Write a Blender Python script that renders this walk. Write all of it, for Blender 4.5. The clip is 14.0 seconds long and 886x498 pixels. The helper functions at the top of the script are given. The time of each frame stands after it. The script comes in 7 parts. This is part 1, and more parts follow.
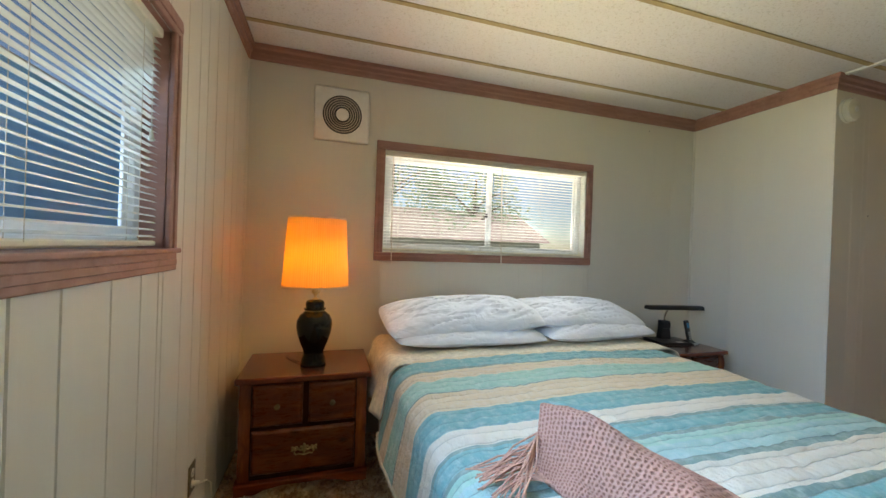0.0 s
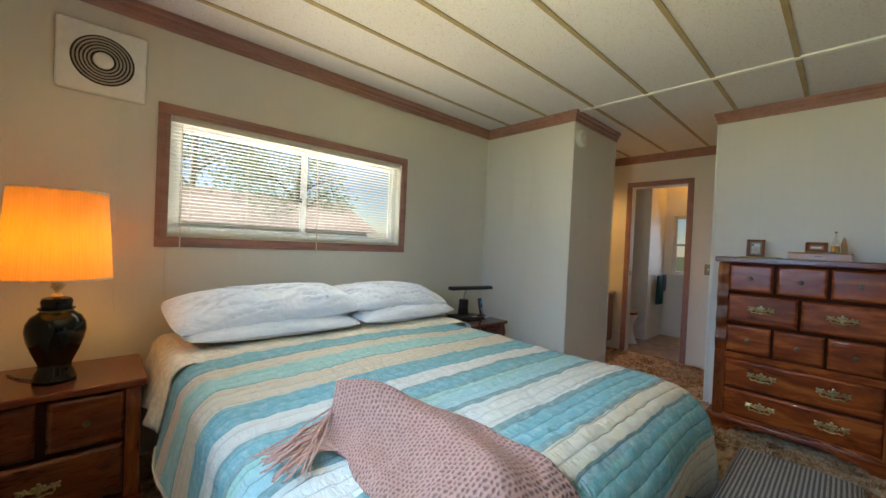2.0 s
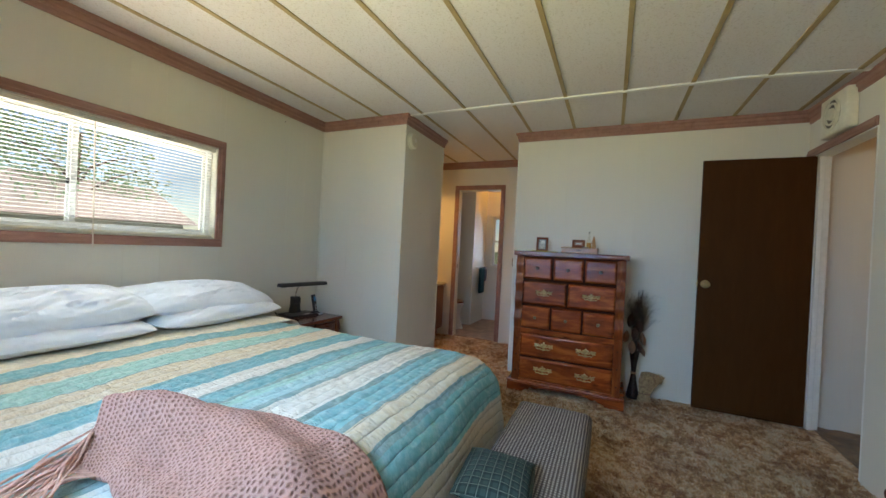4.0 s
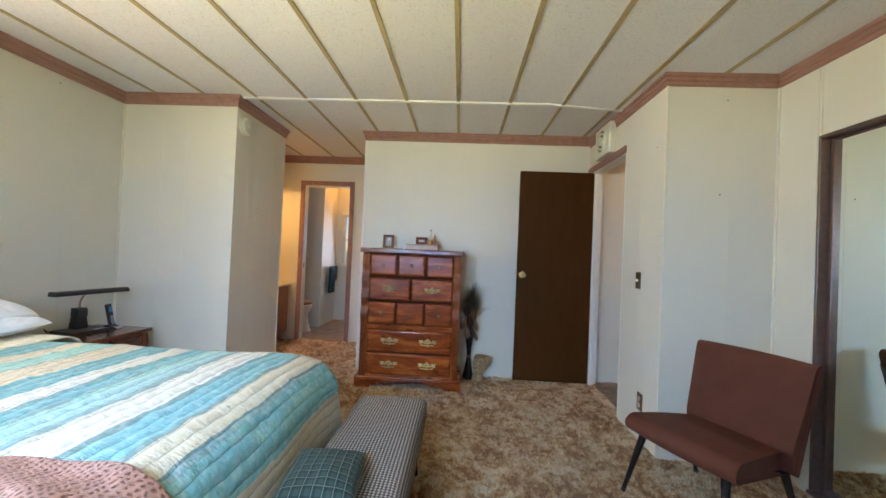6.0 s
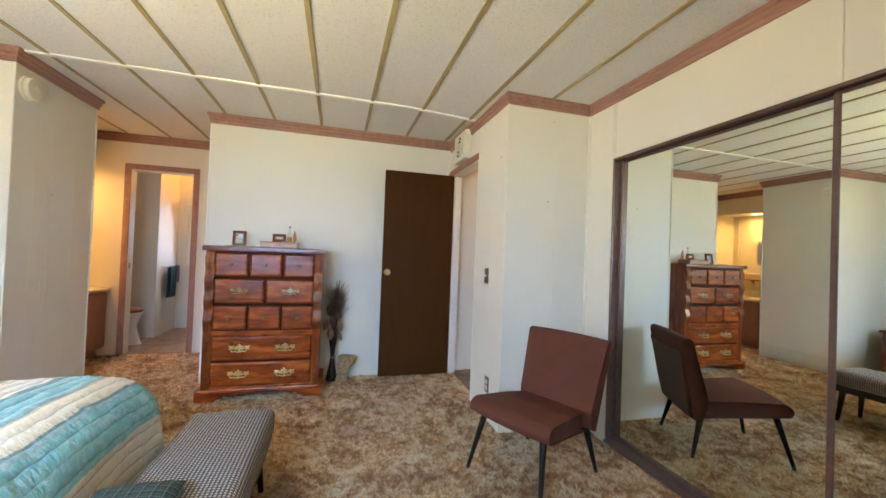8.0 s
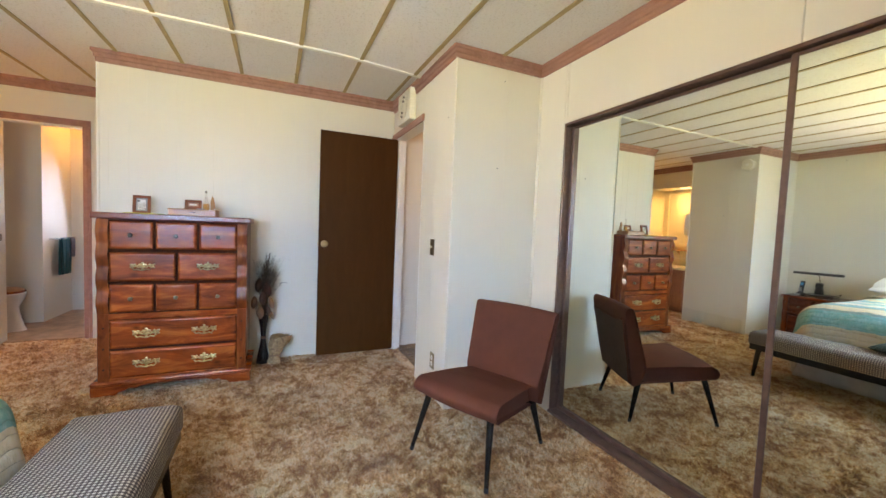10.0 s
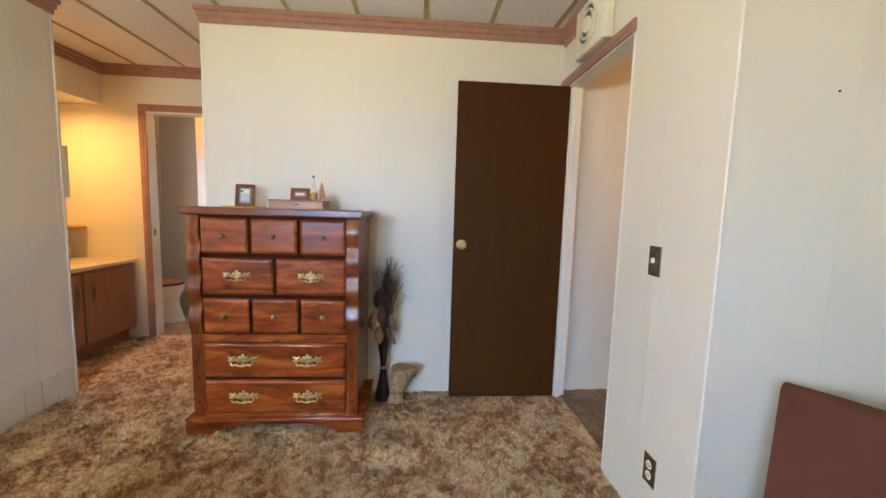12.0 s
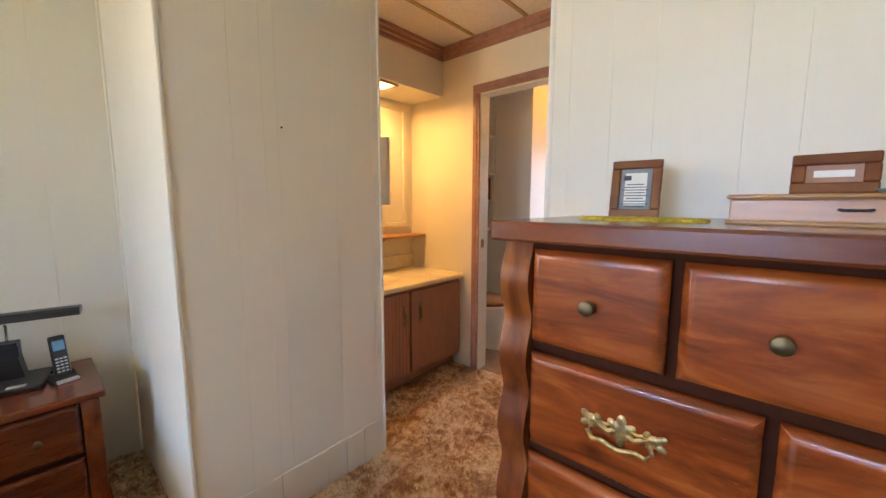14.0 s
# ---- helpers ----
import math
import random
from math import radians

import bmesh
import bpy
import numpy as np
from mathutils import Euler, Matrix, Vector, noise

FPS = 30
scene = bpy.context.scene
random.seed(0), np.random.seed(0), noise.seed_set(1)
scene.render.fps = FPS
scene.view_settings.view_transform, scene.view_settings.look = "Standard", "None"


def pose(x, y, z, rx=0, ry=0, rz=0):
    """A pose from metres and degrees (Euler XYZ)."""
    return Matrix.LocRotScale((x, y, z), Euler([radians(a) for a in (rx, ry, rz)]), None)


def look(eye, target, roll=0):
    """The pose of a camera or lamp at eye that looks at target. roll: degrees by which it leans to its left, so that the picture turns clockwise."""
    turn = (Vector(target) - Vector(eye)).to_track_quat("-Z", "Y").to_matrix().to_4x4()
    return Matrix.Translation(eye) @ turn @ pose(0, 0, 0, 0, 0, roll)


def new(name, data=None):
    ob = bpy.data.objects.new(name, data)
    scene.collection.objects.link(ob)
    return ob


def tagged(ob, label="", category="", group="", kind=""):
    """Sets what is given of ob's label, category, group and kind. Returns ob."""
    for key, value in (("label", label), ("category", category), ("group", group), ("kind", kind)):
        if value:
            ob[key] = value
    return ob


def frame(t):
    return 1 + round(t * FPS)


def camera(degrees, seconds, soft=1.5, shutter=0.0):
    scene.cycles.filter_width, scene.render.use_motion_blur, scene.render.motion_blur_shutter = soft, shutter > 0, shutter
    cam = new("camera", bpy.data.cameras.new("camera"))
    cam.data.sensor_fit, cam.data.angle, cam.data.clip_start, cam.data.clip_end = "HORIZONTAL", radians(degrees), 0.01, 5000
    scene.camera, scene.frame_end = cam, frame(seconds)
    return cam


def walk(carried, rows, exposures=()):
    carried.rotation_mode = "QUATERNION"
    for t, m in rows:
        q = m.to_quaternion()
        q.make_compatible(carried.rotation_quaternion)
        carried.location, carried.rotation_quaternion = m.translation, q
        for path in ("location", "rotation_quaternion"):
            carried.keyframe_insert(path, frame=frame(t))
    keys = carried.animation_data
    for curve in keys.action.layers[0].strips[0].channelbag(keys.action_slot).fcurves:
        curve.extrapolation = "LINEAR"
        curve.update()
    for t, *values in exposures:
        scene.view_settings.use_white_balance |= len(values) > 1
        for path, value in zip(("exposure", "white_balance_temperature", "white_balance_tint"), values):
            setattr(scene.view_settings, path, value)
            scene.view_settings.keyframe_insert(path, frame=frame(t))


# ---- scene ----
cam = camera(99.6, 14.0)
PATH = [
    (0, (0.054, 0.05, 1.227), (0.644, 1.961, 1.219), 2.0),
    (0.5, (0.089, 0.018, 1.198), (0.853, 1.866, 1.167), 2.3),
    (1, (0.104, -0.003, 1.212), (1.048, 1.76, 1.163), 2.5),
    (1.5, (0.113, -0.02, 1.205), (1.259, 1.619, 1.173), 2.5),
    (2, (0.115, -0.036, 1.21), (1.474, 1.432, 1.185), 2.6),
    (2.5, (0.117, -0.06, 1.205), (1.645, 1.231, 1.189), 2.6),
    (3, (0.127, -0.093, 1.21), (1.77, 1.047, 1.195), 2.7),
    (5.5, (0.14, -0.246, 1.194), (2.12, 0.032, 1.212), 2.6),
    (6, (0.141, -0.264, 1.19), (2.138, -0.171, 1.215), 2.4),
    (6.5, (0.142, -0.303, 1.189), (2.14, -0.381, 1.22), 2.5),
    (7, (0.136, -0.323, 1.195), (2.12, -0.574, 1.225), 2.3),
    (7.5, (0.127, -0.361, 1.191), (2.085, -0.766, 1.229), 2.3),
    (8, (0.113, -0.387, 1.21), (2.037, -0.931, 1.241), 2.2),
    (8.5, (0.101, -0.412, 1.211), (1.988, -1.075, 1.243), 2.2),
    (10.8, (0.638, -0.487, 1.189), (2.452, -1.314, 1.034), 2.0),
    (11, (0.754, -0.494, 1.206), (2.587, -1.277, 1.035), 1.9),
    (11.5, (1.07, -0.573, 1.227), (2.988, -1.109, 1.041), 1.9),
    (12, (1.421, -0.583, 1.231), (3.406, -0.724, 1.027), 1.7),
    (12.5, (1.777, -0.469, 1.239), (3.747, -0.206, 1.016), 1.5),
    (13, (2.17, -0.323, 1.269), (4.036, 0.356, 1.031), 1.0),
    (13.3, (2.37, -0.195, 1.26), (4.118, 0.746, 1.017), 0.8),
    (13.5, (2.491, -0.082, 1.269), (4.154, 0.999, 1.019), 0.3),
    (14, (2.759, 0.172, 1.25), (4.235, 1.5, 1.009), 0.1),
]
EXPOSURES = ((0.0, -0.30, 7120, 12), (1.5, -0.29, 7180, 11), (3.0, -0.27, 6850, 10), (5.5, 0.44, 6850, 13), (7.5, 0.87, 7050, 17), (8.5, 1.00, 7250, 19), (11.0, 1.12, 7420, 20), (12.5, 1.03, 7480, 21), (14.0, 1.03, 7400, 21))
walk(cam, [(t, look(eye, target, roll)) for t, eye, target, roll in PATH], EXPOSURES)

# ---- light ----
world = bpy.data.worlds.new("sky")
scene.world = world
world.use_nodes = True
wn = world.node_tree.nodes
sky = wn.new("ShaderNodeTexSky")
sky.sky_type = "NISHITA"
sky.sun_disc = False
sky.sun_elevation = radians(40)
sky.sun_rotation = radians(177)
sky.dust_density, sky.ozone_density = 0.15, 4.0
wn["Background"].inputs[1].default_value = 0.10
world.node_tree.links.new(sky.outputs[0], wn["Background"].inputs[0])

sun = new("sun", bpy.data.lights.new("sun", "SUN"))
sun.data.energy, sun.data.angle, sun.data.color = 5.0, radians(0.5), (1.0, 0.95, 0.87)
# the sun stands in the south, so that no beam falls through the west, north and east windows
sun.matrix_world = look((0, 0, 10), (-4.0 * math.sin(radians(177)), -4.0 * math.cos(radians(177)), 10 - 4.0 * math.tan(radians(40))))


def window_light(name, eye, target, width, height, watts, color, spread):
    """The daylight of one window: an area lamp in its opening."""
    data = bpy.data.lights.new(name, "AREA")
    data.shape, data.size, data.size_y = "RECTANGLE", width, height
    data.energy, data.color, data.spread = 0.4 * watts, color, radians(spread)
    data.cycles.use_multiple_importance_sampling = False
    lamp = new(name, data)
    lamp.matrix_world = look(eye, target)
    return lamp


BLUE, GARDEN = (0.31, 0.58, 0.97), (0.96, 0.93, 0.36)
# through the tilted slats the sky's light falls downwards into the room, the garden's upwards
for turn, sky_watts, garden_watts in ((-0.62, 50, 22), (0.22, 42, 20)):
    window_light("west_sky_light", (-0.38, 0.62, 1.53), (0.62, 0.62 + turn, 1.53 - 0.50 * math.hypot(1, turn)), 1.50, 0.55, sky_watts, BLUE, 94)
    window_light("west_garden_light", (-0.28, 0.62, 1.53), (0.72, 0.62 + turn, 1.53 + 0.68 * math.hypot(1, turn)), 0.42, 0.26, garden_watts, GARDEN, 90)
window_light("north_sky_light", (1.18, 2.475, 1.52), (1.18, 1.475, 0.95), 1.45, 0.55, 28, (0.74, 0.88, 1.0), 135)
window_light("north_garden_light", (1.18, 2.47, 1.52), (1.18, 1.47, 2.0), 1.45, 0.55, 24, (1.0, 0.88, 0.64), 135)
# added lamps low outside, standing in for daylight that brightens the blinds
window_light("north_blind_light", (1.18, 3.0, 1.05), (1.18, 2.5, 1.52), 1.60, 0.50, 130, (0.90, 0.97, 1.0), 150)
window_light("west_blind_light", (-0.95, 0.62, 1.05), (-0.42, 0.62, 1.52), 1.60, 0.50, 20, (0.88, 0.96, 1.0), 150)
window_light("bath_sky_light", (6.33, 1.50, 1.35), (5.33, 1.55, 1.1), 0.40, 0.80, 7, (0.55, 0.72, 1.0), 150)


def bulb(name, place, watts, color, radius):
    data = bpy.data.lights.new(name, "POINT")
    data.energy, data.color, data.shadow_soft_size = 0.4 * watts, color, radius
    lamp = new(name, data)
    lamp.location = place
    return lamp


bulb("table_lamp_bulb", (0.0, 2.20, 1.16), 8.3, (1.0, 0.52, 0.14), 0.03)
bulb("bath_ceiling_bulb", (6.18, 1.40, 2.27), 11, (1.0, 0.50, 0.12), 0.05)
window_light("vanity_downlight", (4.42, 2.26, 2.035), (4.42, 2.26, 1.0), 0.16, 0.12, 16, (1.0, 0.56, 0.17), 170)
bulb("back_hall_bulb", (3.3, -3.1, 2.1), 14, (1.0, 0.62, 0.32), 0.08)

# ---- materials ----
class Mat:
    """A node material in a few lines."""

    def __init__(self, name, color=(0.5, 0.5, 0.5), rough=0.6, metal=0.0, spec=0.5):
        self.m = bpy.data.materials.new(name)
        self.m.use_nodes = True
        self.t = self.m.node_tree
        self.b = self.t.nodes["Principled BSDF"]
        self.out = self.t.nodes["Material Output"]
        self.b.inputs["Base Color"].default_value = (*color, 1)
        self.b.inputs["Roughness"].default_value = rough
        self.b.inputs["Metallic"].default_value = metal
        self.b.inputs["Specular IOR Level"].default_value = spec
        self.height = None

    def n(self, kind, **kw):
        node = self.t.nodes.new("ShaderNode" + kind)
        for k, v in kw.items():
            if k in node.inputs:
                node.inputs[k].default_value = v
        return node

    def link(self, a, b):
        self.t.links.new(a, b)

    def coords(self, scale=(1, 1, 1), kind="Object"):
        tc = self.n("TexCoord")
        mp = self.n("Mapping")
        mp.inputs["Scale"].default_value = scale
        self.link(tc.outputs[kind], mp.inputs[0])
        return mp.outputs[0]

    def world_coords(self, scale=(1, 1, 1)):
        g = self.n("NewGeometry")
        mp = self.n("Mapping")
        mp.inputs["Scale"].default_value = scale
        self.link(g.outputs["Position"], mp.inputs[0])
        return mp.outputs[0]

    def noise(self, vec, scale, detail=4, rough=0.55, dist=0.0):
        x = self.n("TexNoise", Scale=scale, Detail=detail, Roughness=rough, Distortion=dist)
        self.link(vec, x.inputs["Vector"])
        return x.outputs["Fac"]

    def ramp(self, fac, stops, mode="LINEAR"):
        r = self.n("ValToRGB")
        e = r.color_ramp.elements
        r.color_ramp.interpolation = mode
        while len(e) < len(stops):
            e.new(0.5)
        for el, (p, c) in zip(e, stops):
            el.position, el.color = p, (*c, 1)
        self.link(fac, r.inputs[0])
        return r.outputs[0]

    def mix(self, fac, a, b, mode="MIX"):
        x = self.n("MixRGB")
        x.blend_type = mode
        for v, i in ((fac, 0), (a, 1), (b, 2)):
            if hasattr(v, "links"):
                self.link(v, x.inputs[i])
            elif i:
                x.inputs[i].default_value = (*v, 1)
            else:
                x.inputs[i].default_value = v
        return x.outputs[0]

    def math(self, op, a, b=0.0):
        x = self.n("Math")
        x.operation = op
        for v, i in ((a, 0), (b, 1)):
            if hasattr(v, "links"):
                self.link(v, x.inputs[i])
            else:
                x.inputs[i].default_value = v
        return x.outputs[0]

    def color(self, c):
        self.link(c, self.b.inputs["Base Color"])
        return self

    def rough(self, c, lo=0.3, hi=0.7):
        mr = self.n("MapRange")
        mr.inputs["To Min"].default_value, mr.inputs["To Max"].default_value = lo, hi
        self.link(c, mr.inputs[0])
        self.link(mr.outputs[0], self.b.inputs["Roughness"])
        return self

    def bump(self, h, strength=0.3, dist=0.003):
        x = self.n("Bump", Strength=strength, Distance=dist)
        self.link(h, x.inputs["Height"])
        if self.height:
            self.link(self.height, x.inputs["Normal"])
        self.height = x.outputs[0]
        self.link(self.height, self.b.inputs["Normal"])
        return self


def plain(name, color, rough=0.5, metal=0.0, vary=0.12, scale=30, bump=0.1):
    """A painted, moulded or metal surface with slight variation."""
    m = Mat(name, color, rough, metal)
    v = m.coords()
    a = m.noise(v, scale, 3)
    dark = tuple(c * (1 - vary) for c in color)
    light = tuple(min(1, c * (1 + vary)) for c in color)
    m.color(m.ramp(a, [(0.3, dark), (0.7, light)]))
    m.rough(m.noise(v, scale * 3, 3), rough * 0.85, min(1, rough * 1.2))
    if bump:
        m.bump(m.noise(v, scale * 8, 2), bump, 0.001)
    return m.m


def wood(name, dark, mid, light, along="x", rough=0.28, knots=True, coat=0.18):
    m = Mat(name, mid, rough)
    stretch = {"x": (2.0, 10, 10), "y": (10, 2.0, 10), "z": (10, 10, 2.0)}[along]
    info = m.n("ObjectInfo")
    shift = m.n("VectorMath")
    shift.operation = "ADD"
    rnd = m.n("CombineXYZ")
    for i in range(3):
        m.link(m.math("MULTIPLY", info.outputs["Random"], 7.3 + 5 * i), rnd.inputs[i])
    m.link(m.coords(stretch), shift.inputs[0])
    m.link(rnd.outputs[0], shift.inputs[1])
    v = shift.outputs[0]
    grain = m.noise(v, 1.6, 5, 0.6, 0.7)
    fine = m.noise(v, 9, 4, 0.7)
    c = m.ramp(grain, [(0.25, dark), (0.5, mid), (0.75, light)])
    c = m.mix(m.math("MULTIPLY", fine, 0.24), c, dark)
    if knots:
        vo = m.n("TexVoronoi", Scale=8.0)
        s2 = {"x": (0.55, 1, 1), "y": (1, 0.55, 1), "z": (1, 1, 0.55)}[along]
        off = m.n("VectorMath")
        off.operation = "ADD"
        m.link(m.coords(s2), off.inputs[0])
        m.link(rnd.outputs[0], off.inputs[1])
        m.link(off.outputs[0], vo.inputs["Vector"])
        k = m.ramp(vo.outputs["Distance"], [(0.04, (1, 1, 1)), (0.17, (0, 0, 0))])
        c = m.mix(m.math("MULTIPLY", k, 0.75), c, tuple(x * 0.45 for x in dark))
    m.color(c)
    m.rough(fine, rough * 0.7, rough * 1.5)
    m.bump(fine, 0.12, 0.001)
    m.b.inputs["Coat Weight"].default_value = coat
    m.b.inputs["Coat Roughness"].default_value = 0.20
    m.b.inputs["Specular IOR Level"].default_value = 0.30
    return m.m


def wall_paint(name, color, tint):
    m = Mat(name, color, 0.5)
    v = m.world_coords()
    big = m.noise(v, 0.9, 3)
    streak = m.noise(m.world_coords((26, 26, 0.9)), 3.0, 4, 0.65)
    fine = m.noise(v, 240, 2)
    c = m.ramp(big, [(0.3, color), (0.7, tint)])
    c = m.mix(m.math("MULTIPLY", streak, 0.16), c, tuple(x * 0.78 for x in color))
    spots = m.ramp(m.noise(v, 5.5, 5, 0.7), [(0.68, (0, 0, 0)), (0.78, (1, 1, 1))])
    c = m.mix(m.math("MULTIPLY", spots, 0.08), c, (0.35, 0.3, 0.22))
    m.color(c).rough(streak, 0.38, 0.6)
    m.bump(streak, 0.10, 0.002).bump(fine, 0.06, 0.001)
    return m.m


M_WALL = wall_paint("cream_panel", (0.76, 0.715, 0.62), (0.72, 0.68, 0.59))
M_WALL_N = wall_paint("sage_cream_wall", (0.70, 0.66, 0.565), (0.66, 0.63, 0.54))
M_GAP = plain("panel_gap", (0.30, 0.26, 0.20), 0.8)
M_CORNER = plain("corner_strip", (0.74, 0.70, 0.61), 0.5, vary=0.03, bump=0.0)
M_TRIM = wood("mauve_trim", (0.27, 0.135, 0.105), (0.36, 0.19, 0.15), (0.42, 0.235, 0.19), "x", 0.42, False, 0.1)
M_WHITE = plain("white_plastic", (0.82, 0.80, 0.74), 0.38, vary=0.04)
M_CREAM = plain("cream_plastic", (0.74, 0.70, 0.58), 0.42, vary=0.05)
M_BLACK = plain("black_plastic", (0.015, 0.015, 0.017), 0.38, vary=0.2)
M_BLACKWOOD = plain("black_lacquer", (0.012, 0.010, 0.010), 0.25, vary=0.2)
M_BRASS = plain("brass", (0.66, 0.52, 0.27), 0.28, 1.0, 0.2, 60)
M_OLDBRASS = plain("aged_brass", (0.30, 0.235, 0.13), 0.35, 1.0, 0.3, 60)
M_PEWTER = plain("antique_knob", (0.16, 0.125, 0.075), 0.32, 1.0, 0.25, 80)
M_PULL = plain("antique_brass", (0.44, 0.345, 0.18), 0.34, 1.0, 0.45, 120)
M_CHROME = plain("chrome", (0.7, 0.7, 0.7), 0.15, 1.0, 0.05)
M_BRONZE = plain("bronze_frame", (0.15, 0.09, 0.075), 0.35, 0.4, 0.15)
M_CHERRY = wood("cherry_wood", (0.066, 0.0100, 0.0036), (0.26, 0.050, 0.011), (0.49, 0.138, 0.030), "x", 0.22, True, 0.4)
M_CHERRY_V = wood("cherry_wood_upright", (0.070, 0.0115, 0.004), (0.185, 0.040, 0.0105), (0.36, 0.105, 0.026), "z", 0.21, True, 0.35)
M_CHERRY_TOP = wood("cherry_top", (0.085, 0.015, 0.006), (0.15, 0.034, 0.012), (0.21, 0.056, 0.020), "x", 0.22, False, 0.5)
# nightstand drawers: a darker cherry, with their dimmer light also in the colour
M_SHADED_DARKCHERRY = wood("shaded_dark_cherry_wood", (0.045, 0.0075, 0.003), (0.125, 0.026, 0.007), (0.23, 0.062, 0.016), "x", 0.26, True, 0.25)
# cherry behind the drawers: dark stain and the gaps' shade in one colour
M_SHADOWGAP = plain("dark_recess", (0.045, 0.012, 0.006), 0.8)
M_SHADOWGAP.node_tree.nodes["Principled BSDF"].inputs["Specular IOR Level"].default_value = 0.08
M_DOOR = wood("dark_brown_door", (0.052, 0.0175, 0.0036), (0.060, 0.0210, 0.0046), (0.068, 0.025, 0.0058), "z", 0.55, False, 0.0)
M_DOOR.node_tree.nodes["Principled BSDF"].inputs["Specular IOR Level"].default_value = 0.12
M_VANITY = wood("rose_brown_cabinet", (0.30, 0.15, 0.11), (0.36, 0.185, 0.135), (0.40, 0.21, 0.155), "z", 0.45, False, 0.1)
M_HONEY = wood("honey_wood", (0.30, 0.14, 0.05), (0.42, 0.21, 0.08), (0.52, 0.28, 0.11), "x", 0.4, False, 0.2)
M_PALEBOX = wood("rosy_box_wood", (0.34, 0.16, 0.09), (0.44, 0.23, 0.14), (0.52, 0.29, 0.18), "x", 0.35, False, 0.3)
M_COUNTER = plain("cultured_marble", (0.78, 0.70, 0.52), 0.22, vary=0.1, scale=9, bump=0.0)
M_PORCELAIN = plain("porcelain", (0.84, 0.82, 0.78), 0.12, vary=0.03, bump=0.0)
M_VINYL_FLOOR = plain("bath_vinyl", (0.30, 0.19, 0.11), 0.45, vary=0.35, scale=7)
M_SLAT = plain("blind_slat", (0.84, 0.82, 0.76), 0.4, vary=0.03)
vin = M_SLAT.node_tree
vin_tr, vin_mix = vin.nodes.new("ShaderNodeBsdfTranslucent"), vin.nodes.new("ShaderNodeMixShader")
vin_tr.inputs[0].default_value, vin_mix.inputs[0].default_value = (0.85, 0.84, 0.78, 1), 0.35
vin.links.new(vin.nodes["Principled BSDF"].outputs[0], vin_mix.inputs[1])
vin.links.new(vin_tr.outputs[0], vin_mix.inputs[2])
vin.links.new(vin_mix.outputs[0], vin.nodes["Material Output"].inputs[0])
M_FRINGE = plain("rose_yarn", (0.54, 0.29, 0.22), 0.97, vary=0.2, scale=120, bump=0.4)
M_CORD = plain("blind_cord", (0.70, 0.62, 0.52), 0.7)
M_ALU = plain("window_metal", (0.80, 0.80, 0.78), 0.35, 0.0, 0.05)
M_JUTE = plain("burlap", (0.34, 0.22, 0.11), 0.95, vary=0.4, scale=60, bump=0.6)
M_STEM = plain("dried_stem", (0.045, 0.028, 0.016), 0.85, vary=0.4)
M_LEAF_A = plain("dried_leaf_tan", (0.22, 0.12, 0.065), 0.8, vary=0.3)
M_LEAF_B = plain("dried_leaf_brown", (0.065, 0.028, 0.015), 0.8, vary=0.3)
M_VASE = plain("black_vase", (0.012, 0.009, 0.009), 0.2, vary=0.2)
M_TOWEL = plain("teal_towel", (0.006, 0.055, 0.065), 0.95, vary=0.3, scale=80, bump=0.7)
M_TOWEL_B = plain("grey_towel", (0.12, 0.11, 0.14), 0.95, vary=0.3, scale=80, bump=0.7)
M_PAPER = plain("paper", (0.74, 0.73, 0.70), 0.8, vary=0.04)
M_MAT_GREY = plain("grey_mat_board", (0.22, 0.24, 0.26), 0.8)
M_INK = plain("ink", (0.05, 0.05, 0.06), 0.8)
M_YELLOW = plain("yellow_lace", (0.50, 0.36, 0.03), 0.9, vary=0.35, scale=90, bump=0.6)
M_SCREEN = plain("phone_screen", (0.10, 0.30, 0.55), 0.15, vary=0.2)
M_SILVER = plain("silver_plastic", (0.55, 0.56, 0.58), 0.3, 0.4)
M_SHEET = plain("floral_sheet", (0.62, 0.55, 0.42), 0.9, vary=0.18, scale=40, bump=0.2)
M_SKIRT = plain("bed_skirt", (0.60, 0.56, 0.55), 0.9, vary=0.08, scale=14, bump=0.2)
M_CUSHION_TRIM = plain("dark_green_piping", (0.03, 0.045, 0.038), 0.9)


def ceiling_mat():
    m = Mat("ceiling_panel", (0.78, 0.77, 0.72), 0.9)
    v = m.world_coords()
    fleck = m.noise(v, 85, 3, 0.7)
    c = m.ramp(fleck, [(0.33, (0.60, 0.56, 0.55)), (0.46, (0.77, 0.745, 0.76))])
    c = m.mix(m.math("MULTIPLY", m.noise(v, 1.1, 4), 0.2), c, (0.68, 0.65, 0.64))
    m.color(c).bump(m.noise(v, 60, 5, 0.7), 0.55, 0.004)
    return m.m


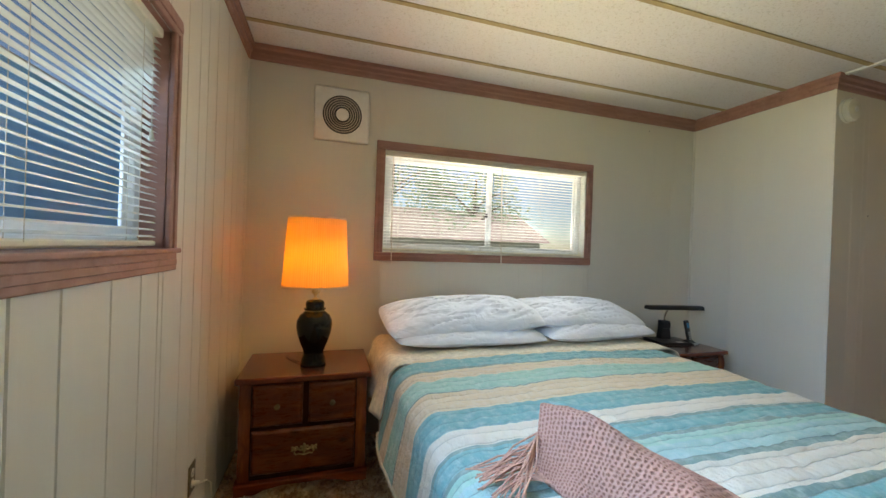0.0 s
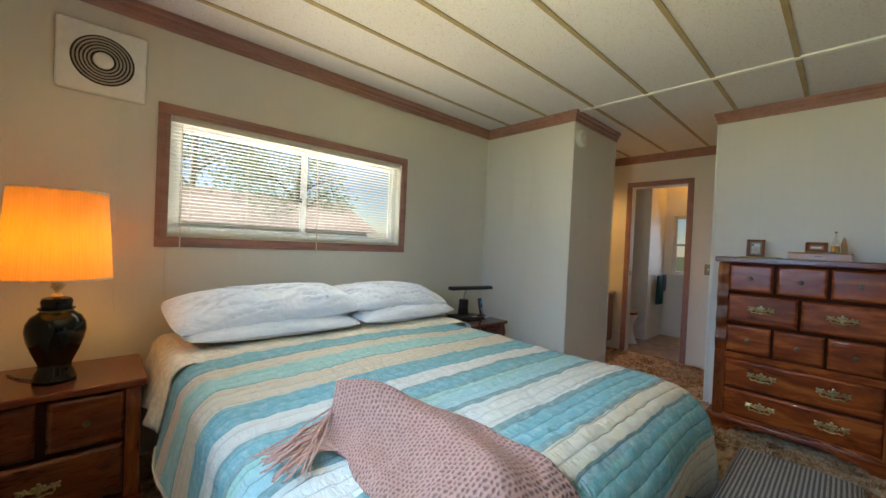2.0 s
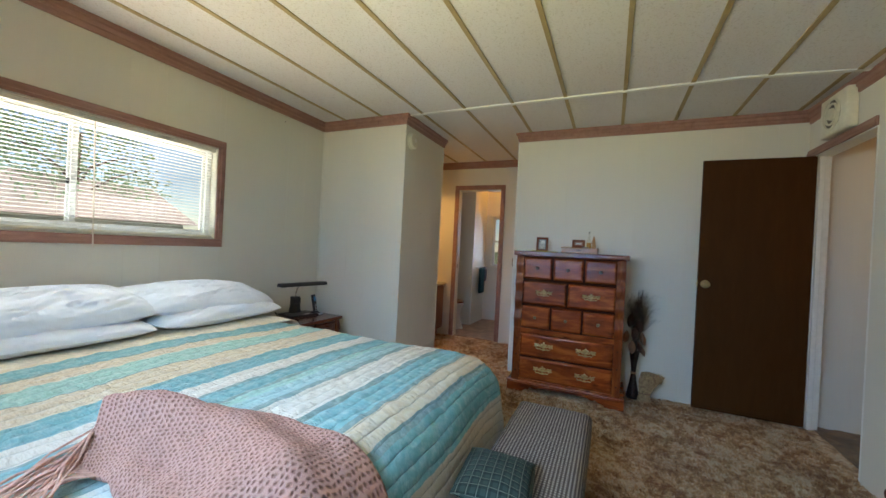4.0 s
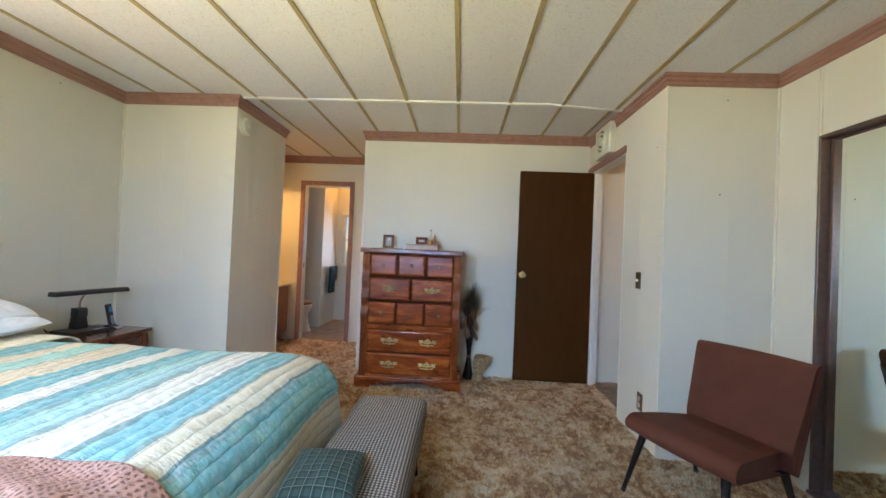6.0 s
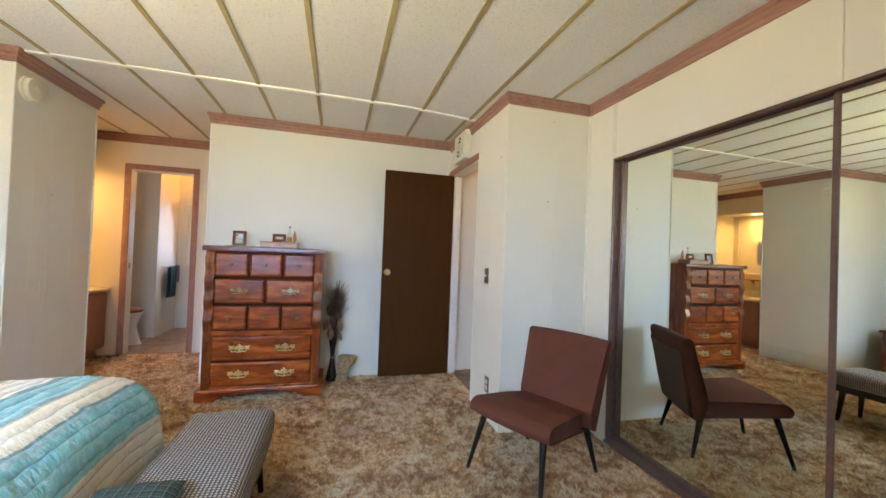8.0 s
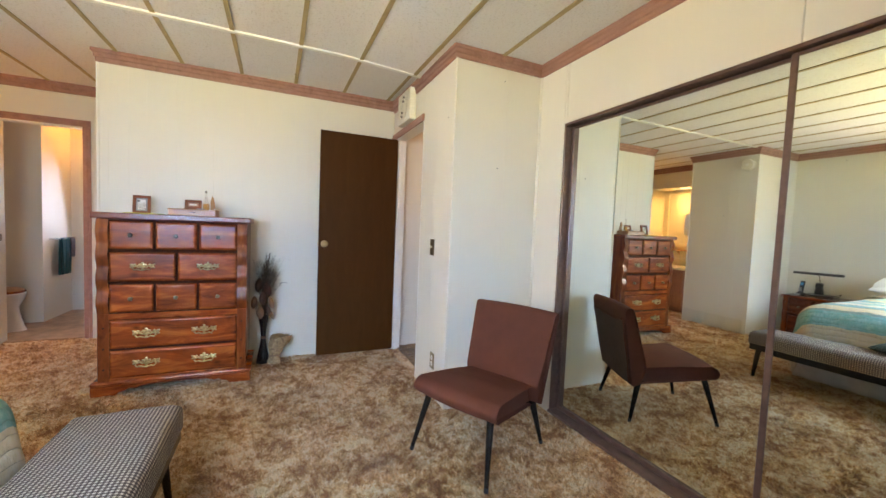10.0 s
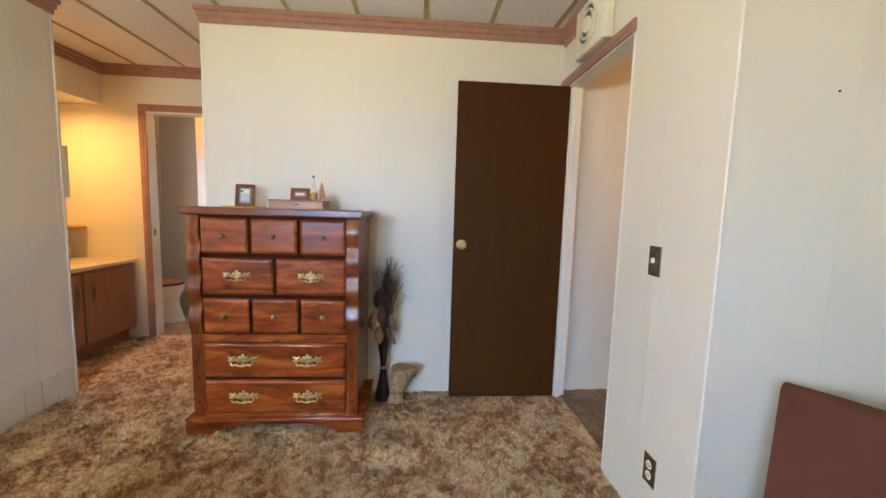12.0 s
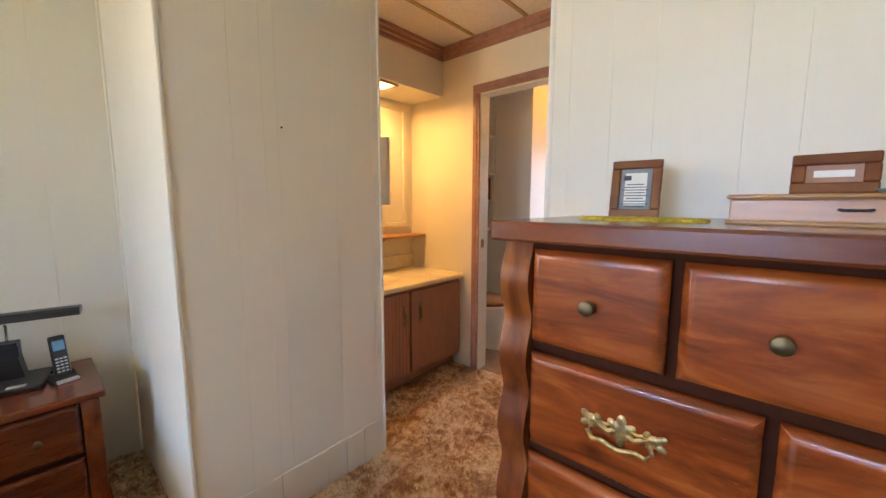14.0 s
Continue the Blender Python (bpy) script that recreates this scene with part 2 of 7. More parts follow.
def carpet_mat(name, deep, mid, pale, thin=0.0):
    m = Mat(name, mid, 0.97, 0, 0.15)
    v = m.world_coords()
    patch = m.mix(0.58, m.noise(v, 5.0, 6, 0.7, 0.6), m.noise(v, 21, 6, 0.78, 0.6))
    tuft = m.noise(v, 55, 4, 0.75, 0.4)
    fibre = m.noise(v, 260, 3, 0.7)
    c = m.ramp(patch, [(0.445, deep), (0.50, mid), (0.55, pale)])
    c = m.mix(m.ramp(tuft, [(0.36, (0.6, 0.6, 0.6)), (0.52, (0, 0, 0))]), c, tuple(x * 0.62 for x in mid))
    m.color(c)
    isle = m.n("NewGeometry")
    c = m.mix(1.0, c, m.ramp(isle.outputs["Random Per Island"], [(0.0, (0.82, 0.79, 0.76)), (1.0, (1.0, 1.0, 1.0))]), "MULTIPLY")
    m.color(c)
    m.bump(tuft, 0.9, 0.012).bump(fibre, 0.6, 0.003)
    m.b.inputs["Sheen Weight"].default_value = 0.25
    if thin:
        tr, mixer = m.n("BsdfTranslucent"), m.n("MixShader")
        mixer.inputs[0].default_value = thin
        m.link(c, tr.inputs[0])
        m.link(m.b.outputs[0], mixer.inputs[1])
        m.link(tr.outputs[0], mixer.inputs[2])
        m.link(mixer.outputs[0], m.out.inputs[0])
    return m.m


M_CEIL = ceiling_mat()
M_BATTEN = plain("tan_batten", (0.40, 0.30, 0.155), 0.55, vary=0.12, scale=8)
M_STRIP = plain("white_strip", (0.84, 0.83, 0.80), 0.4, vary=0.03)
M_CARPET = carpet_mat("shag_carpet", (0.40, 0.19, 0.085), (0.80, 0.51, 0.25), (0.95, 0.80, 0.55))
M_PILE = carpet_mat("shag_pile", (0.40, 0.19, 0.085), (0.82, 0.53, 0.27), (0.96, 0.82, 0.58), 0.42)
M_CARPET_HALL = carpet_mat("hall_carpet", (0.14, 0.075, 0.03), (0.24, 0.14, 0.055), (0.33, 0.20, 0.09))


def mirror_mat():
    m = Mat("mirror_glass", (0.86, 0.92, 0.86), 0.015, 1.0)
    return m.m


def glass_mat(name="window_glass", tint=(1, 1, 1), gloss_part=0.05):
    m = Mat(name, tint, 0.0)
    glass = m.n("BsdfTransparent")
    gloss = m.n("BsdfGlossy", Roughness=0.02)
    mixer = m.n("MixShader")
    glass.inputs[0].default_value = (*tint, 1)
    mixer.inputs[0].default_value = gloss_part
    m.link(glass.outputs[0], mixer.inputs[1])
    m.link(gloss.outputs[0], mixer.inputs[2])
    m.link(mixer.outputs[0], m.out.inputs[0])
    return m.m


def shade_mat():
    m = Mat("pleated_shade", (0.9, 0.62, 0.28), 0.9)
    tr = m.n("BsdfTranslucent")
    df = m.n("BsdfDiffuse")
    ad = m.n("MixShader")
    ad.inputs[0].default_value = 0.35
    v = m.coords((1, 1, 0.05))
    c = m.ramp(m.noise(v, 70, 3), [(0.35, (0.96, 0.64, 0.20)), (0.65, (0.99, 0.70, 0.245))])
    m.link(c, tr.inputs[0])
    df.inputs[0].default_value = (0.78, 0.60, 0.32, 1)
    m.link(tr.outputs[0], ad.inputs[1])
    m.link(df.outputs[0], ad.inputs[2])
    m.link(ad.outputs[0], m.out.inputs[0])
    return m.m


def glow(name, color, strength):
    m = Mat(name, color)
    m.b.inputs["Emission Color"].default_value = (*color, 1)
    m.b.inputs["Emission Strength"].default_value = strength
    return m.m


def fabric_check(name, a, b, c, size, coords="UV"):
    """A woven check: two crossing stripe sets."""
    m = Mat(name, a, 0.92)
    tc = m.n("TexCoord")
    sep = m.n("SeparateXYZ")
    m.link(tc.outputs[coords], sep.inputs[0])

    def stripe(ch, s, cut):
        f = m.math("FRACT", m.math("MULTIPLY", sep.outputs[ch], 1 / s))
        return m.math("GREATER_THAN", f, cut)
    x1, y1 = stripe("X", size, 0.5), stripe("Y", size, 0.5)
    both = m.math("MULTIPLY", m.math("ADD", x1, y1), 0.5)
    col = m.ramp(both, [(0.0, a), (0.5, b), (1.0, c)])
    v = m.coords((1, 1, 1), coords)
    col = m.mix(m.math("MULTIPLY", m.noise(v, 300, 2), 0.35), col, tuple(x * 0.5 for x in b))
    m.color(col).bump(m.noise(v, 420, 2), 0.5, 0.001)
    return m.m


def plaid_mat():
    m = Mat("green_plaid", (0.03, 0.06, 0.05), 0.95)
    tc = m.n("TexCoord")
    sep = m.n("SeparateXYZ")
    m.link(tc.outputs["UV"], sep.inputs[0])

    def line(ch, period, cut, off=0.0):
        f = m.math("FRACT", m.math("ADD", m.math("MULTIPLY", sep.outputs[ch], 1 / period), off))
        return m.math("LESS_THAN", f, cut)
    pale = m.math("MAXIMUM", line("X", 0.031, 0.10), line("Y", 0.031, 0.10))
    dark = m.math("MULTIPLY", m.math("ADD", line("X", 0.031, 0.5, 0.3), line("Y", 0.031, 0.5, 0.3)), 0.5)
    c = m.ramp(dark, [(0, (0.026, 0.046, 0.036)), (0.5, (0.014, 0.026, 0.021)), (1, (0.007, 0.012, 0.011))])
    c = m.mix(m.math("MULTIPLY", pale, 0.60), c, (0.17, 0.18, 0.13))
    v = m.coords((1, 1, 1), "UV")
    m.color(c).bump(m.noise(v, 500, 2), 0.5, 0.001)
    return m.m


CREAM, TEAL, MINT, SKYBLUE = (0.68, 0.54, 0.36), (0.14, 0.37, 0.35), (0.32, 0.55, 0.47), (0.15, 0.38, 0.40)
PALEBLUE, OFFWHITE, CHECK = (0.33, 0.53, 0.52), (0.72, 0.65, 0.54), (0.17, 0.28, 0.26)
# the quilt's stripes from hem to head: where each begins, in metres along the cloth, and its colour
STRIPES = [(-0.60, CREAM), (0.205, TEAL), (0.345, CHECK), (0.385, CREAM), (0.475, CHECK), (0.495, SKYBLUE), (0.60, CHECK), (0.635, OFFWHITE),
           (0.765, CHECK), (0.80, PALEBLUE), (0.87, MINT), (0.905, CHECK), (0.93, SKYBLUE), (0.995, CHECK), (1.02, OFFWHITE), (1.11, SKYBLUE), (1.245, CREAM),
           (1.385, CHECK), (1.40, MINT), (1.53, CREAM), (1.62, CHECK), (1.635, SKYBLUE), (1.765, CREAM)]


def quilt_mat():
    m = Mat("striped_quilt", CREAM, 0.92)
    tc = m.n("TexCoord")
    sep = m.n("SeparateXYZ")
    m.link(tc.outputs["UV"], sep.inputs[0])
    v = m.coords((1, 1, 1), "UV")
    wob = m.noise(v, 9, 3)
    y = m.math("ADD", sep.outputs["Y"], m.math("MULTIPLY", m.math("SUBTRACT", wob, 0.5), 0.016))
    fac = m.math("MULTIPLY", m.math("ADD", y, 0.6), 1 / 2.6)
    c = m.ramp(fac, [((p + 0.6) / 2.6, col) for p, col in STRIPES], "CONSTANT")
    # woven threads and little printed checks
    thread = m.noise(v, 330, 2)
    c = m.mix(m.math("MULTIPLY", thread, 0.22), c, (0.35, 0.36, 0.34))
    mott = m.noise(v, 28, 4, 0.7)
    c = m.mix(m.ramp(mott, [(0.45, (0, 0, 0)), (0.75, (0.35, 0.35, 0.35))]), c, (0.72, 0.74, 0.70))
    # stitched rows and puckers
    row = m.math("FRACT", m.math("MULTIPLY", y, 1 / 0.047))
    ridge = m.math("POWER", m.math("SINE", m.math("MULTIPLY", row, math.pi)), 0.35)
    # stitch lines, with the shade in their creases put into the colour
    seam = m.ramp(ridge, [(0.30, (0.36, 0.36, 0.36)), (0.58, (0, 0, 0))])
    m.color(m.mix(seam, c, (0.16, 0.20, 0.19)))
    m.bump(ridge, 1.0, 0.0065)
    m.bump(m.noise(m.coords((1, 0.45, 1), "UV"), 42, 5, 0.65), 1.0, 0.016)
    m.bump(thread, 0.25, 0.001)
    return m.m


def knit_mat():
    """Open stitches: staggered rows of small dark holes in thick yarn."""
    m = Mat("rose_knit", (0.54, 0.29, 0.24), 0.97)
    tc = m.n("TexCoord")
    sep = m.n("SeparateXYZ")
    m.link(tc.outputs["UV"], sep.inputs[0])
    v = m.coords((1, 1, 1), "UV")
    wob = m.math("MULTIPLY", m.math("SUBTRACT", m.noise(v, 30, 3), 0.5), 1.3)
    row = m.math("ADD", m.math("MULTIPLY", sep.outputs["Y"], 1 / 0.0170), wob)
    half = m.math("MULTIPLY", m.math("MODULO", m.math("FLOOR", row), 2.0), 0.5)
    col = m.math("ADD", m.math("ADD", m.math("MULTIPLY", sep.outputs["X"], 1 / 0.0180), half), wob)
    across = m.math("SUBTRACT", m.math("FRACT", col), 0.5)
    along = m.math("MULTIPLY", m.math("SUBTRACT", m.math("FRACT", row), 0.5), 1.15)
    stitch = m.math("SQRT", m.math("ADD", m.math("MULTIPLY", across, across), m.math("MULTIPLY", along, along)))
    yarn = m.noise(v, 300, 3, 0.7)
    loops = m.math("MULTIPLY", m.math("SUBTRACT", m.noise(v, 110, 3, 0.7), 0.5), 0.80)
    fac = m.ramp(m.math("ADD", stitch, m.math("ADD", loops, m.math("MULTIPLY", m.math("SUBTRACT", yarn, 0.5), 0.3))), [(0.12, (0, 0, 0)), (0.48, (1, 1, 1))])
    c = m.mix(fac, (0.22, 0.088, 0.064), (0.50, 0.255, 0.20))
    c = m.mix(m.math("MULTIPLY", yarn, 0.3), c, (0.62, 0.36, 0.28))
    m.color(c).bump(m.math("MINIMUM", stitch, 0.42), 1.0, 0.016).bump(yarn, 0.6, 0.003)
    return m.m


def pillow_mat():
    m = Mat("white_pillowcase", (0.78, 0.78, 0.78), 0.85)
    v = m.coords()
    m.color(m.ramp(m.noise(v, 12, 4), [(0.3, (0.73, 0.75, 0.78)), (0.7, (0.79, 0.81, 0.84))]))
    m.bump(m.noise(m.coords((1, 1.8, 1.8)), 5.5, 3, 0.5, 1.2), 0.4, 0.03)
    m.bump(m.noise(v, 320, 2), 0.15, 0.001)
    return m.m


def vinyl_mat():
    m = Mat("brown_upholstery", (0.10, 0.030, 0.018), 0.7, 0.0, 0.2)
    v = m.coords()
    m.color(m.ramp(m.noise(v, 9, 4), [(0.3, (0.094, 0.0275, 0.0165)), (0.7, (0.116, 0.035, 0.0215))]))
    m.bump(m.noise(v, 420, 2), 0.35, 0.0012).bump(m.noise(v, 14, 3), 0.25, 0.004)
    return m.m


def ceramic_mat():
    m = Mat("dark_green_ceramic", (0.004, 0.006, 0.005), 0.035, 0.0, 0.35)
    v = m.coords()
    m.color(m.ramp(m.noise(v, 14, 4), [(0.3, (0.002, 0.003, 0.0025)), (0.75, (0.006, 0.007, 0.005))]))
    return m.m


M_MIRROR, M_GLASS, M_SHADE = mirror_mat(), glass_mat(), shade_mat()
M_BENCH = fabric_check("houndstooth", (0.50, 0.42, 0.34), (0.13, 0.092, 0.075), (0.032, 0.022, 0.018), 0.0132)
M_VINYL_BACK = plain("dark_chair_back", (0.060, 0.020, 0.012), 0.55, vary=0.15, scale=14, bump=0.3)
M_PLAID, M_QUILT, M_KNIT, M_PILLOW = plaid_mat(), quilt_mat(), knit_mat(), pillow_mat()
M_VINYL, M_CERAMIC = vinyl_mat(), ceramic_mat()
M_LENS = glow("lamp_diffuser", (1.0, 0.72, 0.36), 2.4)
M_OIL = glass_mat("bottle_glass", (0.97, 0.96, 0.93), 0.07)
M_AMBER = plain("amber_oil", (0.48, 0.24, 0.05), 0.15, vary=0.1)
M_GRASS = plain("lawn", (0.10, 0.12, 0.04), 0.95, vary=0.5, scale=3, bump=0.5)
M_FOLIAGE = plain("foliage", (0.12, 0.19, 0.11), 0.6, vary=0.6, scale=4)
fol = M_FOLIAGE.node_tree
fol_tr, fol_mix = fol.nodes.new("ShaderNodeBsdfTranslucent"), fol.nodes.new("ShaderNodeMixShader")
fol_tr.inputs[0].default_value, fol_mix.inputs[0].default_value = (0.26, 0.42, 0.20, 1), 0.55
fol.links.new(fol.nodes["Principled BSDF"].outputs[0], fol_mix.inputs[1])
fol.links.new(fol_tr.outputs[0], fol_mix.inputs[2])
fol.links.new(fol_mix.outputs[0], fol.nodes["Material Output"].inputs[0])
M_BARK = plain("bark", (0.10, 0.07, 0.05), 0.95, vary=0.3, scale=8, bump=0.6)
M_SIDING = plain("neighbour_siding", (0.56, 0.53, 0.46), 0.7, vary=0.06, scale=2)
M_SKY_SIDING = plain("sky_siding", (0.26, 0.56, 0.97), 0.7, vary=0.08, scale=2)
M_ROOF = plain("brown_roof", (0.46, 0.37, 0.34), 0.9, vary=0.25, scale=6)

# ---- building blocks ----
def box(bm, x0, x1, y0, y1, z0, z1, bev=0.0, seg=1):
    vs = [bm.verts.new((x, y, z)) for x in (x0, x1) for y in (y0, y1) for z in (z0, z1)]
    fs = [bm.faces.new([vs[i] for i in q]) for q in ((0, 1, 3, 2), (4, 6, 7, 5), (0, 4, 5, 1), (2, 3, 7, 6), (0, 2, 6, 4), (1, 5, 7, 3))]
    if bev:
        es = list({e for f in fs for e in f.edges})
        bmesh.ops.bevel(bm, geom=es, offset=bev, segments=seg, affect="EDGES", profile=0.5)
    return bm


def prism(bm, poly, a, b, axis="y"):
    """A polygon (u, w) swept from a to b along an axis: u, w are x, z for y; y, z for x; x, y for z."""
    def at(u, w, s):
        return {"y": (u, s, w), "x": (s, u, w), "z": (u, w, s)}[axis]
    p = [bm.verts.new(at(u, w, a)) for u, w in poly]
    q = [bm.verts.new(at(u, w, b)) for u, w in poly]
    n = len(poly)
    bm.faces.new(p)
    bm.faces.new(q[::-1])
    for i in range(n):
        bm.faces.new((p[i], q[i], q[(i + 1) % n], p[(i + 1) % n]))
    return bm


def lathe(bm, prof, seg=24, c=(0, 0, 0), sx=1.0, sy=1.0):
    rings = []
    for r, z in prof:
        rings.append([bm.verts.new((c[0] + sx * r * math.cos(2 * math.pi * i / seg), c[1] + sy * r * math.sin(2 * math.pi * i / seg), c[2] + z)) for i in range(seg)])
    for a, b in zip(rings, rings[1:]):
        for i in range(seg):
            bm.faces.new((a[i], a[(i + 1) % seg], b[(i + 1) % seg], b[i]))
    bm.faces.new(rings[0][::-1])
    bm.faces.new(rings[-1])
    return bm


def tube(bm, pts, r, seg=8, r2=None):
    """A round bar along points, tapering from r to r2."""
    pts = [Vector(p) for p in pts]
    rings = []
    for i, p in enumerate(pts):
        d = (pts[min(i + 1, len(pts) - 1)] - pts[max(i - 1, 0)]).normalized()
        s = d.cross(Vector((0.31, 0.17, 0.93)) if abs(d.z) < 0.9 else Vector((1, 0, 0))).normalized()
        u = d.cross(s)
        rad = r if r2 is None else r + (r2 - r) * i / (len(pts) - 1)
        rings.append([bm.verts.new(p + rad * (math.cos(2 * math.pi * k / seg) * s + math.sin(2 * math.pi * k / seg) * u)) for k in range(seg)])
    for a, b in zip(rings, rings[1:]):
        for k in range(seg):
            bm.faces.new((a[k], a[(k + 1) % seg], b[(k + 1) % seg], b[k]))
    bm.faces.new(rings[0][::-1])
    bm.faces.new(rings[-1])
    return bm


def mesh_of(name, bm, mat, smooth=False):
    bmesh.ops.recalc_face_normals(bm, faces=bm.faces)
    me = bpy.data.meshes.new(name)
    bm.to_mesh(me)
    bm.free()
    for m in mat if isinstance(mat, (list, tuple)) else (mat,):
        me.materials.append(m)
    if smooth:
        me.shade_smooth()
        me.set_sharp_from_angle(angle=radians(38))
    return me


def part(name, bm, mat, parent=None, label="", smooth=False, loc=None):
    ob = new(name, mesh_of(name, bm, mat, smooth))
    ob.parent = parent
    if loc is not None:
        ob.matrix_basis = loc if isinstance(loc, Matrix) else Matrix.Translation(loc)
    return tagged(ob, label)


def thing(name, label, category, m=None, group="", kind=""):
    ob = new(name)
    ob.empty_display_size = 0.1
    if m is not None:
        ob.matrix_basis = m
    return tagged(ob, label, category, group, kind)


def solid(name, bm, mat, kind="structure", label="", category="", smooth=False):
    return tagged(part(name, bm, mat, None, label, smooth), category=category, kind=kind)


def grid(bm, nu, nv, place, uv=None, closed=False):
    """A sheet of nu x nv quads; place(i, j) gives each corner. uv(i, j) lays the cloth's own metres on it."""
    vs = [[bm.verts.new(place(i, j)) for j in range(nv + 1)] for i in range(nu + 1)]
    lay = bm.loops.layers.uv.verify() if uv else None
    for i in range(nu):
        for j in range(nv):
            idx = ((i, j), (i + 1, j), (i + 1, j + 1), (i, j + 1))
            f = bm.faces.new([vs[a][b] for a, b in idx])
            if uv:
                for lp, (a, b) in zip(f.loops, idx):
                    lp[lay].uv = uv(a, b)
    return vs


def n3(x, y, z=0.0):
    return noise.noise(Vector((x, y, z)))


# ---- the plan, in metres ----
XW, YN, XE, YS, CEIL = -0.425, 2.52, 3.875, -2.165, 2.392
BOX_X, BOX_Y = 3.06, 1.575          # south-west corner of the closet block in the north-east
SE_X, SE_Y = 2.497, -1.503           # north-west corner of the closet block in the south-east
JAMB_X = 3.055                      # where that block ends at the doorway
EDGE_Y = 0.727                      # end of the east wall at the passage
XB = 4.955                          # wall with the bathroom door
VAN_Y, VAN_BACK, SOFFIT = 1.945, 2.50, 2.05
T = 0.10

# ---- floor and ceiling ----
def carpet(name, x0, x1, y0, y1, step, mat, label, z=0.0):
    nu, nv = round((x1 - x0) / step), round((y1 - y0) / step)
    xs = np.linspace(x0, x1, nu + 1)
    ys = np.linspace(y0, y1, nv + 1)
    rnd = np.random.RandomState(7)
    h = rnd.rand(nu + 1, nv + 1)
    h = 0.55 * h + 0.45 * (np.roll(h, 1, 0) + np.roll(h, 1, 1) + np.roll(h, -1, 0) + np.roll(h, -1, 1)) / 4
    bump = np.zeros_like(h)
    for i, x in enumerate(xs):
        for j, y in enumerate(ys):
            bump[i, j] = n3(x * 6, y * 6) * 0.006 + n3(x * 22, y * 22, 3) * 0.004
    zz = z - 0.010 + 0.013 * (h - 0.5) + bump
    verts = np.stack([np.repeat(xs, nv + 1), np.tile(ys, nu + 1), zz.ravel()], 1)
    i, j = np.meshgrid(np.arange(nu), np.arange(nv), indexing="ij")
    a = (i * (nv + 1) + j).ravel()
    quads = np.stack([a, a + nv + 1, a + nv + 2, a + 1], 1)
    me = bpy.data.meshes.new(name)
    me.from_pydata(verts.tolist(), [], quads.tolist())
    me.materials.append(mat)
    me.shade_smooth()
    return tagged(new(name, me), label, "carpet", kind="structure")


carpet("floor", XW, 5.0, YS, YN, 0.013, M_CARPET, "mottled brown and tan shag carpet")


def shag(name, x0, x1, y0, y1, count, seed, skip=()):
    """The carpet's pile: short bent blades in tufts, leaning in drifts."""
    rnd = np.random.RandomState(seed)
    x, y = rnd.uniform(x0, x1, count), rnd.uniform(y0, y1, count)
    keep = np.ones(count, bool)
    for a, b, c, d in skip:
        keep &= ~((x > a) & (x < b) & (y > c) & (y < d))
    x, y = x[keep], y[keep]
    k = 4
    x = np.repeat(x, k) + rnd.normal(0, 0.004, len(x) * k)
    y = np.repeat(y, k) + rnd.normal(0, 0.004, len(y) * k)
    n = len(x)
    lean = np.array([n3(a * 3.1, b * 3.1, 4.0) for a, b in zip(x[::k], y[::k])])
    a = np.repeat(lean * 5.0, k) + rnd.normal(0, 0.9, n)
    tilt = np.abs(rnd.normal(0.85, 0.28, n))
    ln = rnd.uniform(0.016, 0.030, n)
    w = rnd.uniform(0.0024, 0.0048, n)
    dx, dy, dz = np.cos(a) * np.sin(tilt), np.sin(a) * np.sin(tilt), np.cos(tilt)
    sx, sy = -np.sin(a), np.cos(a)
    base = np.stack([x, y, np.full(n, -0.014)], 1)
    side = np.stack([sx * w, sy * w, np.zeros(n)], 1)
    mid = base + np.stack([dx, dy, dz * 1.25], 1) * (ln * 0.6)[:, None]
    tip = base + np.stack([dx * 1.35, dy * 1.35, dz], 1) * ln[:, None]
    verts = np.stack([base - side, base + side, mid + side * 0.8, mid - side * 0.8, tip], 1).reshape(-1, 3)
    me = bpy.data.meshes.new(name)
    me.vertices.add(n * 5)
    me.vertices.foreach_set("co", verts.ravel())
    o = (np.arange(n) * 5)[:, None]
    loops = (o + np.array([0, 1, 2, 3, 3, 2, 4])).ravel()
    me.loops.add(n * 7)
    me.loops.foreach_set("vertex_index", loops)
    me.polygons.add(n * 2)
    me.polygons.foreach_set("loop_start", (np.arange(n)[:, None] * 7 + np.array([0, 4])).ravel())
    me.update()
    me.validate()
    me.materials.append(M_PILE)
    return tagged(new(name, me), "thick brown and tan carpet pile", "carpet", kind="stuff")


UNDER_BED = (0.45, 1.95, 0.45, 2.52)
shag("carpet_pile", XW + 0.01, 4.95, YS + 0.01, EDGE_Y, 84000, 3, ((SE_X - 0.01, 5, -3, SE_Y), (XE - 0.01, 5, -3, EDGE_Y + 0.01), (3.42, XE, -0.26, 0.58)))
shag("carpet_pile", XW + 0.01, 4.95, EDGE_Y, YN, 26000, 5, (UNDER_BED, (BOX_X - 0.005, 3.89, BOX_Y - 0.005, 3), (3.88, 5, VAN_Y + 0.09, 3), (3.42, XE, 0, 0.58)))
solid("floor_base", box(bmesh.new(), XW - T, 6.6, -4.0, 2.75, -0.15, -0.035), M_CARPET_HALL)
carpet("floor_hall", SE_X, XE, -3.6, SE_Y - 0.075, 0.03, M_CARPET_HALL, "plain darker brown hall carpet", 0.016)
solid("floor_bath", box(bmesh.new(), 5.0, 6.45, 0.9, 2.7, -0.03, -0.002), M_VINYL_FLOOR, label="brown patterned vinyl bathroom floor", category="floor")


